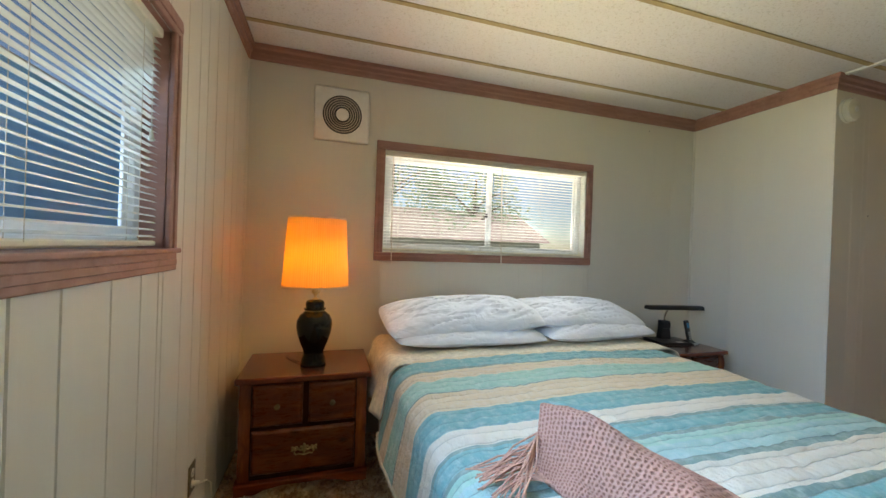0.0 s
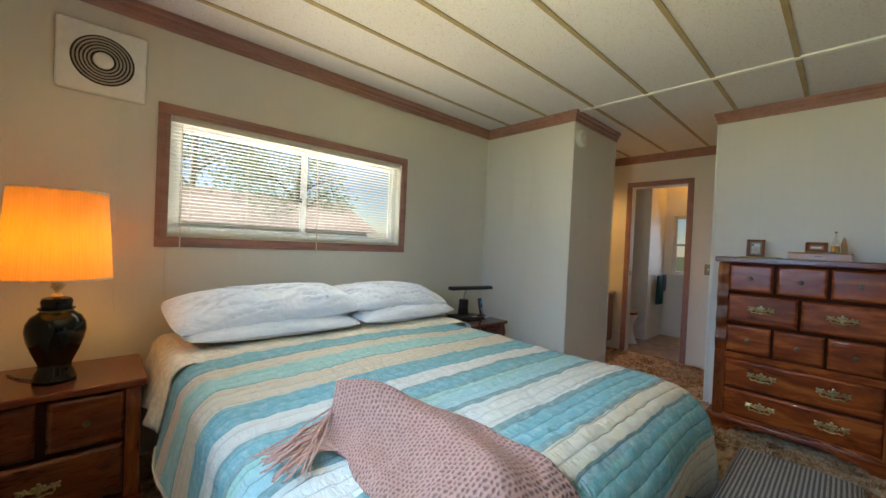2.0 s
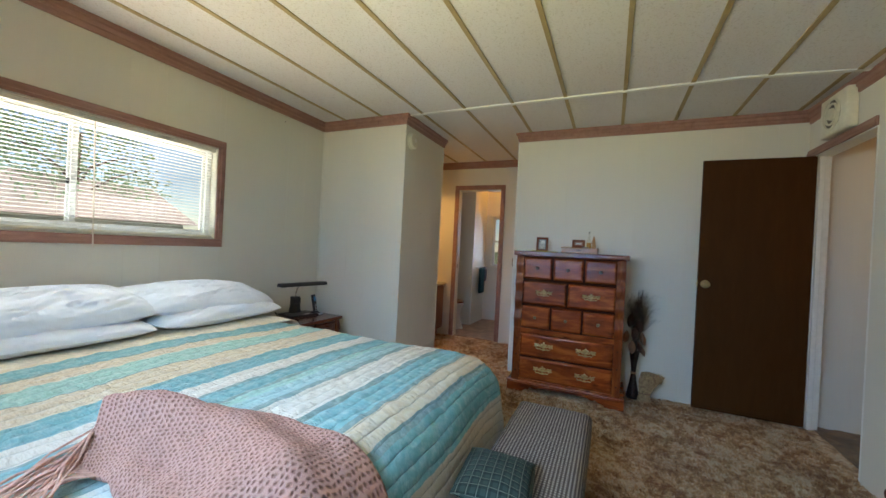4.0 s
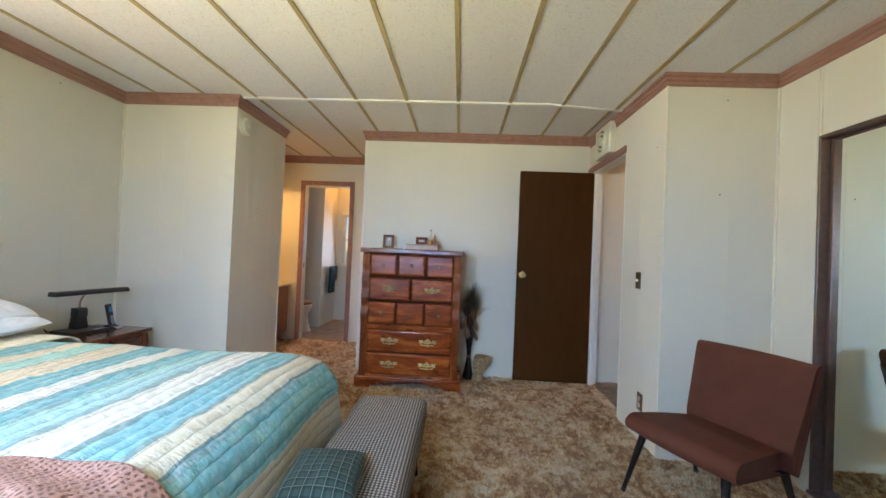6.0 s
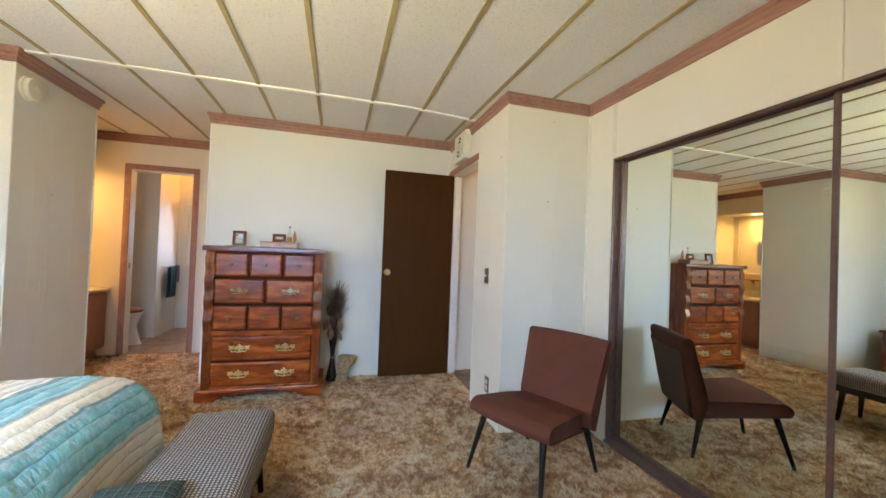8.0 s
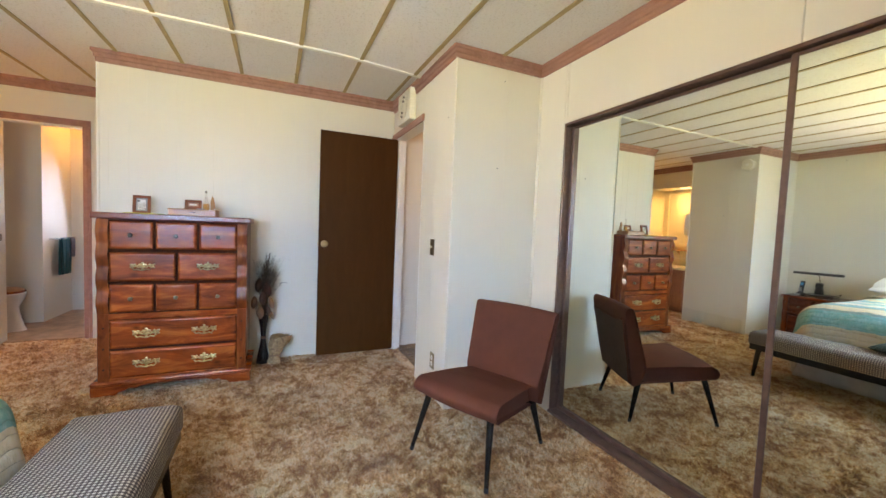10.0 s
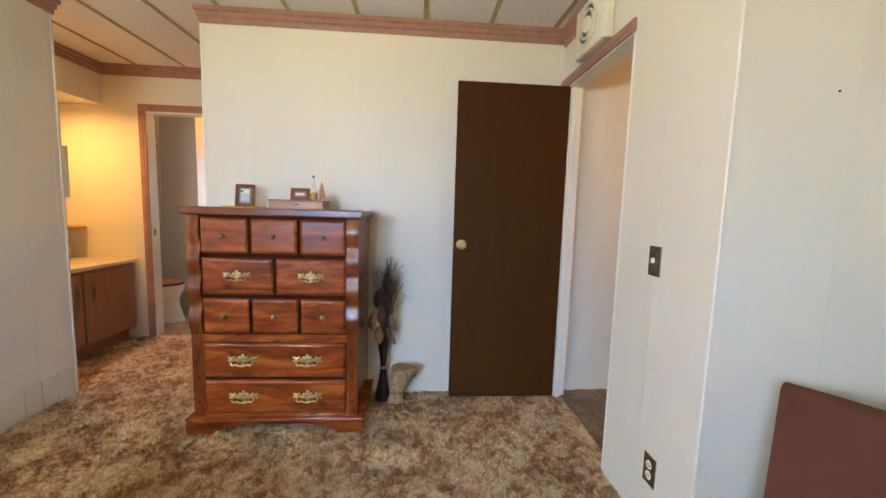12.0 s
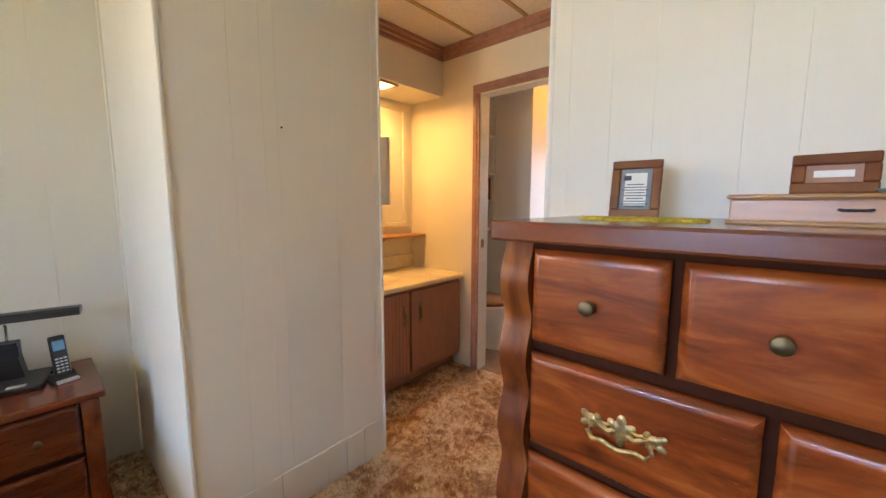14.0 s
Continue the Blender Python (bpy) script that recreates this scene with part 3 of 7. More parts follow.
def ceil_at(x, y):
    """Height of the ceiling: it dips a little towards the mirrored closet."""
    return CEIL - (0.038 * min(1.0, max(0.0, (-0.9 - y) / 0.6)) if x < 3.06 else 0.0)


def ceiling():
    bm = bmesh.new()
    west = [(YN + 0.23, CEIL), (-0.9, CEIL), (-1.5, CEIL - 0.038), (-4.0, CEIL - 0.038), (-4.0, CEIL + 0.12), (YN + 0.23, CEIL + 0.12)]
    prism(bm, west, XW - T, 3.084, "x")
    box(bm, 3.084, 6.6, -4.0, 2.75, CEIL, CEIL + 0.12)

    def add(x0, x1, y0, y1, drop, slot):
        n = len(bm.faces)
        c = ceil_at(x0, (y0 + y1) / 2) if y1 - y0 < 0.1 else CEIL
        box(bm, x0, x1, y0, y1, c - drop, c + 0.01)
        bm.faces.ensure_lookup_table()
        for f in bm.faces[n:]:
            f.material_index = slot
    k = -6
    while 0.207 + 0.4065 * k < 2.5:
        y = 0.207 + 0.4065 * k
        if y > YS + 0.05:
            add(XW, 3.068, y - 0.013, y + 0.013, 0.006, 1)
            if y > SE_Y:
                add(3.10, XB if y > EDGE_Y else XE, y - 0.013, y + 0.013, 0.006, 1)
        k += 1
    n = len(bm.faces)
    prism(bm, [(YN, CEIL - 0.012), (-0.9, CEIL - 0.012), (SE_Y, CEIL - 0.044), (SE_Y, CEIL + 0.01), (YN, CEIL + 0.01)], 3.068, 3.10, "x")
    bm.faces.ensure_lookup_table()
    for f in bm.faces[n:]:
        f.material_index = 2
    return solid("ceiling", bm, (M_CEIL, M_BATTEN, M_STRIP), label="white textured ceiling panels with tan battens", category="ceiling")


ceiling()


# ---- walls ----
def slab(name, label, pieces, mat=M_WALL):
    bm = bmesh.new()
    for p in pieces:
        box(bm, *p)
    return solid(name, bm, mat, label=label, category="wall")


BOARD_MESH = {}


def boards(wall, axis, face, sign, a, b, z0, z1, widths, gap, mat, holes=()):
    """Clads one face of a wall with upright panel strips, grooves between them. sign: the way the face looks."""
    cuts, s, k = [a], a, 0
    while s < b - 1e-6:
        s = min(b, s + widths[k % len(widths)])
        if b - s < 0.03:
            s = b
        cuts.append(s)
        k += 1
    for h in holes:
        for e in h[:2]:
            if a < e < b:
                cuts.append(e)
    cuts = sorted(set(round(c, 4) for c in cuts))
    for p, q in zip(cuts, cuts[1:]):
        spans = [(z0, z1)]
        for h in holes:
            if p < h[1] - 1e-4 and q > h[0] + 1e-4:
                spans = [t for lo, hi in spans for t in ((lo, min(hi, h[2])), (max(lo, h[3]), hi)) if t[1] - t[0] > 0.005]
        for lo, hi in spans:
            w, hgt = round(q - p - gap, 4), round(hi - lo, 4)
            if w < 0.004:
                continue
            key = (axis, sign, w, hgt, gap, mat.name)
            if key not in BOARD_MESH:
                bm = bmesh.new()
                c = 0.0025 if gap > 0.0025 else 0.0008
                e = 0.003 if gap > 0.0025 else 0.0054
                poly = [(-w / 2, 0), (w / 2, 0), (w / 2, e), (w / 2 - c, 0.006), (-w / 2 + c, 0.006), (-w / 2, e)]
                if axis == "x":
                    prism(bm, [(u, sign * t) for u, t in poly], -hgt / 2, hgt / 2, "z")
                else:
                    prism(bm, [(sign * t, u) for u, t in poly], -hgt / 2, hgt / 2, "z")
                BOARD_MESH[key] = mesh_of("board", bm, mat)
            ob = new("board", BOARD_MESH[key])
            ob.parent = wall
            mid = (p + q) / 2
            ob.location = (mid, face, (lo + hi) / 2) if axis == "x" else (face, mid, (lo + hi) / 2)


RUSTIC = (0.099, 0.123, 0.173, 0.146, 0.109, 0.187, 0.124)
TOP = CEIL
NW = (0.395, 1.97, 1.185, 1.855)     # north window opening: x0, x1, z0, z1
WW = (-0.165, 1.40, 1.195, 1.86)     # west window opening: y0, y1, z0, z1
f = 0.006                            # thickness of the cladding
wall_north = slab("wall_north", "pale sage cream wall behind the bed", [
    (XW - T, NW[0], YN + f, YN + T, -0.05, TOP), (NW[1], 3.95, YN + f, YN + T, -0.05, TOP),
    (NW[0], NW[1], YN + f, YN + T, -0.05, NW[2]), (NW[0], NW[1], YN + f, YN + T, NW[3], TOP)])
boards(wall_north, "x", YN + f, -1, XW, BOX_X, 0, TOP, (0.61, 0.203, 0.406), 0.0002, M_WALL_N, [NW])
wall_west = slab("wall_west", "cream grooved panel wall", [
    (XW - T, XW - f, -4.0, WW[0], -0.05, TOP), (XW - T, XW - f, WW[1], YN + f, -0.05, TOP),
    (XW - T, XW - f, WW[0], WW[1], -0.05, WW[2]), (XW - T, XW - f, WW[0], WW[1], WW[3], TOP)], M_GAP)
boards(wall_west, "y", XW - f, 1, YS, YN, 0, TOP, RUSTIC, 0.003, M_WALL, [WW])
wall_east = slab("wall_east", "cream grooved panel wall behind the dresser", [(XE + f, XE + T, -4.0, EDGE_Y, -0.05, TOP), (XE + T, XB + f, EDGE_Y - T, EDGE_Y, -0.05, TOP)])
boards(wall_east, "y", XE + f, -1, SE_Y, EDGE_Y, 0, TOP, (0.187, 0.109, 0.120, 0.211, 0.153, 0.098), 0.0002, M_WALL)
boards(wall_east, "y", XE + f, -1, -3.6, SE_Y - 0.08, 0, TOP, (0.3, 0.2), 0.0002, M_WALL)
boards(wall_east, "x", EDGE_Y, 1, XE, XB, 0, TOP, (0.3, 0.2), 0.0002, M_WALL)
wall_closet_ne = slab("wall_closet_ne", "cream panelled closet block beside the bed", [(BOX_X + f, 3.875, BOX_Y + f, YN + f, -0.05, TOP)])
boards(wall_closet_ne, "y", BOX_X + f, -1, BOX_Y, YN, 0, TOP, (0.406, 0.2), 0.0002, M_WALL)
boards(wall_closet_ne, "x", BOX_Y + f, -1, BOX_X, 3.875, 0, TOP, (0.19, 0.105, 0.052, 0.24), 0.0002, M_WALL)
boards(wall_closet_ne, "y", 3.875, 1, BOX_Y, YN, 0, TOP, (0.3,), 0.0002, M_WALL)
wall_closet_se = slab("wall_closet_se", "cream panelled closet block beside the doorway", [(SE_X + f, JAMB_X, -2.35, SE_Y - f, -0.05, TOP), (JAMB_X, XE, SE_Y - 0.08, SE_Y - f, 2.075, TOP)])
boards(wall_closet_se, "y", SE_X + f, -1, YS, SE_Y, 0, TOP, (0.28, 0.385), 0.0002, M_WALL)
boards(wall_closet_se, "x", SE_Y - f, 1, SE_X, XE, 0, TOP, (0.30, 0.27), 0.0002, M_WALL, [(JAMB_X - 0.003, XE + 1, -1, 2.03)])
# the mirrored closet
MX0, MX1, MZ = -0.14, 2.242, 1.907
wall_south = slab("wall_south", "cream wall above and beside the mirrored closet", [
    (MX1, SE_X + f, YS - 0.09, YS - f, -0.05, TOP), (XW - f, MX0, YS - 0.09, YS - f, -0.05, TOP), (MX0, MX1, YS - 0.09, YS - f, MZ, TOP),
    (XW - f, SE_X, -2.8, -2.7, -0.05, TOP)])
boards(wall_south, "x", YS - f, 1, XW, SE_X, 0, TOP, (0.282, 0.61, 0.575, 1.18), 0.003, M_WALL, [(MX0, MX1, -1, MZ)])
# passage, vanity alcove, bathroom
BD = (1.20, 1.795, 2.015)
wall_bath = slab("wall_bath", "cream wall with the bathroom doorway", [
    (XB + f, XB + T, EDGE_Y - 0.1, BD[0], -0.05, TOP), (XB + f, XB + T, BD[1], 2.75, -0.05, TOP), (XB + f, XB + T, BD[0], BD[1], BD[2], TOP)])
boards(wall_bath, "y", XB + f, -1, EDGE_Y, VAN_BACK, 0, TOP, (0.4, 0.41, 0.8), 0.0002, M_WALL, [(BD[0], BD[1], -1, BD[2])])
wall_vanity = slab("wall_vanity", "warm lit wall behind the vanity", [(3.88, XB + f, VAN_BACK + f, VAN_BACK + T, -0.05, TOP)])
boards(wall_vanity, "x", VAN_BACK + f, -1, 3.882, XB, 0, SOFFIT, (0.61,), 0.0002, M_WALL)
solid("soffit", box(bmesh.new(), 3.882, XB - 0.001, 2.15, VAN_BACK - 0.001, SOFFIT, TOP - 0.001), M_WALL, label="dropped soffit over the vanity", category="soffit")
slab("wall_bath_north", "bathroom wall behind the towel bar", [(5.78, 6.55, 1.845, 2.75, -0.05, TOP)], M_WALL)
slab("wall_bath_niche", "bathroom wall behind the shelf", [(XB + T, 5.78, 2.46, 2.75, -0.05, TOP)], M_WALL)
slab("wall_bath_south", "plain bathroom wall", [(XB + T, 6.55, 0.85, 0.95, -0.05, TOP)], M_WALL)
slab("wall_bath_east", "bathroom wall round its window", [(6.41, 6.51, 0.95, 1.30, -0.05, TOP), (6.41, 6.51, 1.73, 1.845, -0.05, TOP), (6.41, 6.51, 1.30, 1.73, -0.05, 0.93), (6.41, 6.51, 1.30, 1.73, 1.775, TOP)], M_WALL)
wall_hall_back = slab("wall_hall_back", "hall walls", [(SE_X - 0.1, XE + 0.1, -3.7, -3.6, -0.05, TOP), (SE_X, JAMB_X, -3.6, -2.35, -0.05, TOP)], M_WALL)


# ---- trim ----
def crown(x0, y0, x1, y1, nx, ny, e0, e1, low=2.303):
    """Crown moulding on one wall run; e: +1 mitred round an outer corner, -1 into an inner one, 0 cut square."""
    prof = [(0, 0), (0.010, 0), (0.013, 0.010), (0.013, 0.026), (0.022, 0.032), (0.022, 0.052), (0.034, 0.060), (0.034, 0.0795), (0, 0.0795)]
    d = Vector((x1 - x0, y1 - y0)).normalized()
    bm = bmesh.new()
    ends = []
    for (x, y), e, s in (((x0, y0), e0, -1), ((x1, y1), e1, 1)):
        ends.append([bm.verts.new((x + nx * p + d.x * s * e * p, y + ny * p + d.y * s * e * p, low)) for p, h in prof])
        k = (ceil_at(x, y) - 0.0005 - low) / 0.0795
        for v, (p, h) in zip(ends[-1], prof):
            v.co.z = low + h * k
    n = len(prof)
    bm.faces.new(ends[0])
    bm.faces.new(ends[1][::-1])
    for i in range(n):
        bm.faces.new((ends[0][i], ends[1][i], ends[1][(i + 1) % n], ends[0][(i + 1) % n]))
    return solid("crown_trim", bm, M_TRIM, label="mauve brown stepped crown moulding", category="moulding")


crown(XW, YN, BOX_X, YN, 0, -1, -1, -1)
crown(XW, YS, XW, YN, 1, 0, -1, -1)
crown(BOX_X, YN, BOX_X, BOX_Y, -1, 0, -1, 1)
crown(BOX_X, BOX_Y, 3.881, BOX_Y, 0, -1, 1, 1)
crown(3.881, BOX_Y, 3.881, 2.15, 1, 0, 1, -1)
crown(3.881, 2.15, XB, 2.15, 0, -1, -1, -1)
crown(XB, 2.15, XB, EDGE_Y, -1, 0, -1, -1)
crown(XE, EDGE_Y, XE, SE_Y, -1, 0, 1, -1)
crown(XE, SE_Y, SE_X, SE_Y, 0, 1, -1, 1, 2.285)
crown(SE_X, SE_Y, SE_X, YS, -1, 0, 1, -1, 2.28)
crown(SE_X, YS, XW, YS, 0, 1, -1, -1, 2.28)


def strip(name, x, y, w=0.013, t=0.003, z1=2.303, mat=M_CORNER, w2=None):
    return solid(name, box(bmesh.new(), x - w / 2, x + w / 2, y - (w2 or w) / 2, y + (w2 or w) / 2, 0, z1, t), mat, label="narrow cream corner strip", category="trim")


for x, y in ((BOX_X, BOX_Y), (3.879, BOX_Y), (SE_X, SE_Y), (XE + 0.004, EDGE_Y), (XW + 0.004, YN - 0.004), (BOX_X - 0.004, YN - 0.004), (SE_X - 0.004, YS + 0.004)):
    strip("corner_trim", x, y)
solid("corner_trim", box(bmesh.new(), XE - 0.003, XE + T, EDGE_Y + 0.003, EDGE_Y + 0.012, 0, 2.303, 0.002), M_WHITE, label="white end strip of the east wall", category="trim")
patches = thing("base_patch", "row of low patch boards along the closet wall", "trim", kind="structure")
for a, b, h in ((3.105, 3.352, 0.168), (3.355, 3.556, 0.172), (3.559, 3.655, 0.178), (3.658, 3.752, 0.176), (3.755, 3.862, 0.184)):
    part("patch_board", box(bmesh.new(), a, b, BOX_Y - 0.0045, BOX_Y + 0.001, 0.012, h, 0.001), M_WALL_N, patches)


def casing(name, axis, face, sign, a0, a1, z0, z1, w, t, mat, bottom=True):
    """Trim round an opening, as four mitre-less boards: outer edges a0, a1, z0, z1."""
    th = thing(name, "mauve brown stained window casing" if bottom else "mauve brown door casing", "casing", kind="structure")
    runs = [(a0, a1, z1 - w, z1), (a0, a0 + w, z0 + (w if bottom else 0), z1 - w), (a1 - w, a1, z0 + (w if bottom else 0), z1 - w)]
    if bottom:
        runs.append((a0, a1, z0, z0 + w))
    for p, q, lo, hi in runs:
        bm = bmesh.new()
        lo_d, hi_d = sorted((face, face + sign * t))
        args = (p, q, lo_d, hi_d) if axis == "x" else (lo_d, hi_d, p, q)
        box(bm, *args, lo + 0.0003, hi - 0.0003, 0.004, 2)
        lo_d, hi_d = sorted((face, face + sign * (t + 0.005)))
        if hi - lo < q - p:
            args = (p + 0.012, q - 0.012, lo_d, hi_d, lo + w * 0.3, lo + w * 0.62)
        else:
            args = (p + w * 0.35, q - w * 0.35, lo_d, hi_d, lo, hi)
        box(bm, *(args if axis == "x" else (args[2], args[3], args[0], args[1], args[4], args[5])), 0.002)
        part("casing_board", bm, mat, th)
    return th


casing("window_casing_north", "x", YN, -1, 0.342, 2.022, 1.127, 1.912, 0.056, 0.014, M_TRIM)
casing("window_casing_west", "y", XW, 1, -0.222, 1.457, 1.125, 1.920, 0.060, 0.016, M_TRIM)
casing("door_casing_bath", "y", XB, -1, 1.143, 1.855, 0.0, 2.074, 0.060, 0.013, M_TRIM, False)
sill = bmesh.new()
box(sill, XW - 0.08, XW + 0.030, WW[0] - 0.05, WW[1] + 0.055, WW[2] - 0.014, WW[2] + 0.001, 0.004, 2)
solid("window_sill_west", sill, M_TRIM, label="mauve brown window stool", category="window sill")
# reveals of the two windows
for nm, args in (("window_reveal_north", [(NW[0] - 0.004, NW[0] + 0.006, YN, YN + T, NW[2], NW[3]), (NW[1] - 0.006, NW[1] + 0.004, YN, YN + T, NW[2], NW[3]),
                                          (NW[0], NW[1], YN, YN + T, NW[2] - 0.004, NW[2] + 0.006), (NW[0], NW[1], YN, YN + T, NW[3] - 0.006, NW[3] + 0.004)]),
                 ("window_reveal_west", [(XW - T, XW, WW[0] - 0.004, WW[0] + 0.006, WW[2], WW[3]), (XW - T, XW, WW[1] - 0.006, WW[1] + 0.004, WW[2], WW[3]),
                                         (XW - T, XW, WW[0], WW[1], WW[3] - 0.006, WW[3] + 0.004)])):
    bm = bmesh.new()
    for a in args:
        box(bm, *a)
    solid(nm, bm, M_TRIM if "west" in nm else M_CREAM, label="lining of the window opening", category="window lining")


# ---- windows ----
def window(name, m, w, h, label, split=True):
    """A sliding window in its own plane: x across, z up, y outward."""
    th = thing(name, label, "window", m, kind="structure")
    fr = bmesh.new()
    for a in ((0, w, 0, 0.03), (0, w, h - 0.03, h), (0, 0.035, 0.03, h - 0.03), (w - 0.035, w, 0.03, h - 0.03)):
        box(fr, a[0], a[1], 0, 0.03, a[2], a[3], 0.003)
    part("window_frame", fr, M_ALU, th, "white painted metal frame")
    halves = ((0.03, w / 2 + 0.02), (w / 2 - 0.02, w - 0.03)) if split else ((0.03, w - 0.03),)
    for k, (a, b) in enumerate(halves):
        y = 0.006 + 0.011 * k
        sash = bmesh.new()
        for q in ((a, b, 0.03, 0.055), (a, b, h - 0.055, h - 0.03), (a, a + 0.028, 0.055, h - 0.055), (b - 0.028, b, 0.055, h - 0.055)):
            box(sash, q[0], q[1], y, y + 0.010, q[2], q[3], 0.002)
        s = part("sash", sash, M_ALU, th)
        g = part("pane", box(bmesh.new(), a + 0.02, b - 0.02, y + 0.003, y + 0.007, 0.05, h - 0.05), M_GLASS, s, "clear glass pane")
        g.visible_shadow = False
    if split:
        part("latch", box(bmesh.new(), w / 2 - 0.03, w / 2 - 0.018, -0.012, 0.006, h * 0.40, h * 0.40 + 0.03, 0.002), M_BLACK, th, "small dark latch")
    return th


window("window_1", Matrix.Translation((NW[0] + 0.006, YN + 0.062, NW[2] + 0.006)), NW[1] - NW[0] - 0.012, NW[3] - NW[2] - 0.012, "white sliding window over the bed")
window("window_2", Matrix.Translation((XW - 0.064, WW[0] + 0.006, WW[2] + 0.001)) @ pose(0, 0, 0, 0, 0, 90), WW[1] - WW[0] - 0.012, WW[3] - WW[2] - 0.008, "white sliding window beside the bed")


def blind(name, m, w, h, label, cords, wand_side=0, tilt=0):
    """Venetian blind: headrail, slats, bottom rail, ladder cords, pull cord; x across, z up from the bottom, room side at -y."""
    th = thing(name, label, "blind", m)
    part("headrail", box(bmesh.new(), 0, w, -0.016, 0.014, h - 0.028, h, 0.003), M_CREAM, th)
    n = int((h - 0.045) / 0.0205)
    bm = bmesh.new()
    prof = [(-0.0125, -0.0022), (-0.006, 0.0006), (0, 0.0014), (0.006, 0.0006), (0.0125, -0.0022), (0.006, 0.0002), (0, 0.001), (-0.006, 0.0002)]
    prism(bm, prof, 0.004, w - 0.004, "x")
    me = mesh_of("slat", bm, M_SLAT)
    rnd = random.Random(len(name) * 7 + int(w * 100))
    for i in range(n):
        s = new("slat", me)
        s.parent = th
        s.matrix_basis = pose(0, 0, 0.03 + 0.0205 * i + rnd.uniform(-0.0006, 0.0006), tilt + rnd.uniform(-2, 2), rnd.uniform(-0.06, 0.06), 0)
    part("bottom_rail", box(bmesh.new(), 0, w, -0.012, 0.012, 0.0, 0.016, 0.004), M_CREAM, th)
    for c in cords:
        for y in (-0.0135, 0.0135):
            part("ladder_cord", tube(bmesh.new(), [(c, y, 0.01), (c, y, h - 0.02)], 0.0008, 4), M_CORD, th)
    x = 0.03 if wand_side == 0 else w - 0.03
    drop = -0.085
    part("pull_cord", tube(bmesh.new(), [(x + 0.02, -0.019, h - 0.03), (x + 0.021, -0.034, h * 0.5), (x + 0.022, -0.052, drop)], 0.0036, 6), M_CORD, th, "tan tilt wand")
    return th


blind("venetian_blind", Matrix.Translation((NW[0] + 0.008, YN + 0.022, NW[2] + 0.010)), 0.79, NW[3] - NW[2] - 0.016, "white horizontal slat blind, open, over the bed window", (0.1, 0.4, 0.7))
blind("venetian_blind", Matrix.Translation((NW[0] + 0.80, YN + 0.024, NW[2] + 0.008)), 0.762, NW[3] - NW[2] - 0.016, "white horizontal slat blind, open, with tan wand", (0.1, 0.38, 0.67))
wb = blind("venetian_blind", Matrix.Translation((XW - 0.026, WW[0] + 0.03, WW[2] + 0.006)) @ pose(0, 0, 0, 0, 0, 90), WW[1] - WW[0] - 0.05, WW[3] - WW[2] - 0.014, "white horizontal slat blind, open, beside the bed", (0.12, 0.5, 1.0, 1.40), 0, 9)
knob = bmesh.new()
lathe(knob, [(0.002, 0.03), (0.004, 0.022), (0.008, 0.0), (0.006, -0.003)], 10, (1.44, -0.021, 0.30))
tube(knob, [(1.44, -0.021, 0.33), (1.44, -0.019, 0.60)], 0.001, 5)
part("cord_tassel", knob, M_CREAM, wb, "cream tassel on a lift cord")

# ---- the doors ----
door = thing("door_1", "dark brown flush door standing open against the wall", "door", Matrix.Translation((3.773, -1.166, 0.012)), kind="structure")
part("door_leaf", box(bmesh.new(), 0, 0.036, -0.350, 0.350, 0, 2.008, 0.002), M_DOOR, door)
kn = bmesh.new()
lathe(kn, [(0.001, 0.0), (0.031, 0.0), (0.032, 0.004), (0.028, 0.008), (0.013, 0.010), (0.011, 0.028), (0.018, 0.034), (0.026, 0.044), (0.0265, 0.056), (0.020, 0.064), (0.001, 0.066)], 24)
part("door_knob", kn, M_BRASS, door, "polished brass round knob", True, pose(0.0, 0.302, 1.008, 0, -90, 0))
part("latch_plate", box(bmesh.new(), 0.006, 0.030, 0.349, 0.353, 0.98, 1.04, 0.001), M_BRASS, door, "brass latch plate")
part("latch_bolt", box(bmesh.new(), 0.012, 0.024, 0.352, 0.362, 1.0, 1.018, 0.002), M_BRASS, door)
frame_bm = bmesh.new()
box(frame_bm, JAMB_X, JAMB_X + 0.018, SE_Y - 0.10, SE_Y - 0.001, 0, 2.03, 0.002)
box(frame_bm, 3.792, 3.81, SE_Y - 0.10, SE_Y + 0.003, 0, 2.03, 0.002)
box(frame_bm, 3.81, 3.873, SE_Y - 0.012, SE_Y + 0.0015, 0, 2.03, 0.002)
box(frame_bm, 3.778, 3.792, SE_Y - 0.06, SE_Y - 0.03, 0, 2.03, 0.002)
box(frame_bm, JAMB_X + 0.018, 3.792, SE_Y - 0.10, SE_Y - 0.002, 2.018, 2.032, 0.001)
solid("door_frame", frame_bm, M_WHITE, label="white painted door jamb", category="door frame")
head = bmesh.new()
box(head, JAMB_X - 0.002, XE - 0.001, SE_Y, SE_Y + 0.014, 2.022, 2.078, 0.004, 2)
box(head, JAMB_X, XE - 0.002, SE_Y + 0.012, SE_Y + 0.018, 2.040, 2.058, 0.002)
solid("door_casing", head, M_TRIM, label="mauve brown head casing over the doorway", category="casing")
bj = bmesh.new()
box(bj, XB - 0.001, XB + T + 0.001, BD[1] - 0.004, BD[1] + 0.012, 0, BD[2], 0.002)
box(bj, XB - 0.001, XB + T + 0.001, BD[0] - 0.012, BD[0] + 0.004, 0, BD[2], 0.002)
box(bj, XB - 0.001, XB + T + 0.001, BD[0] + 0.004, BD[1] - 0.004, BD[2] - 0.012, BD[2] + 0.004, 0.002)
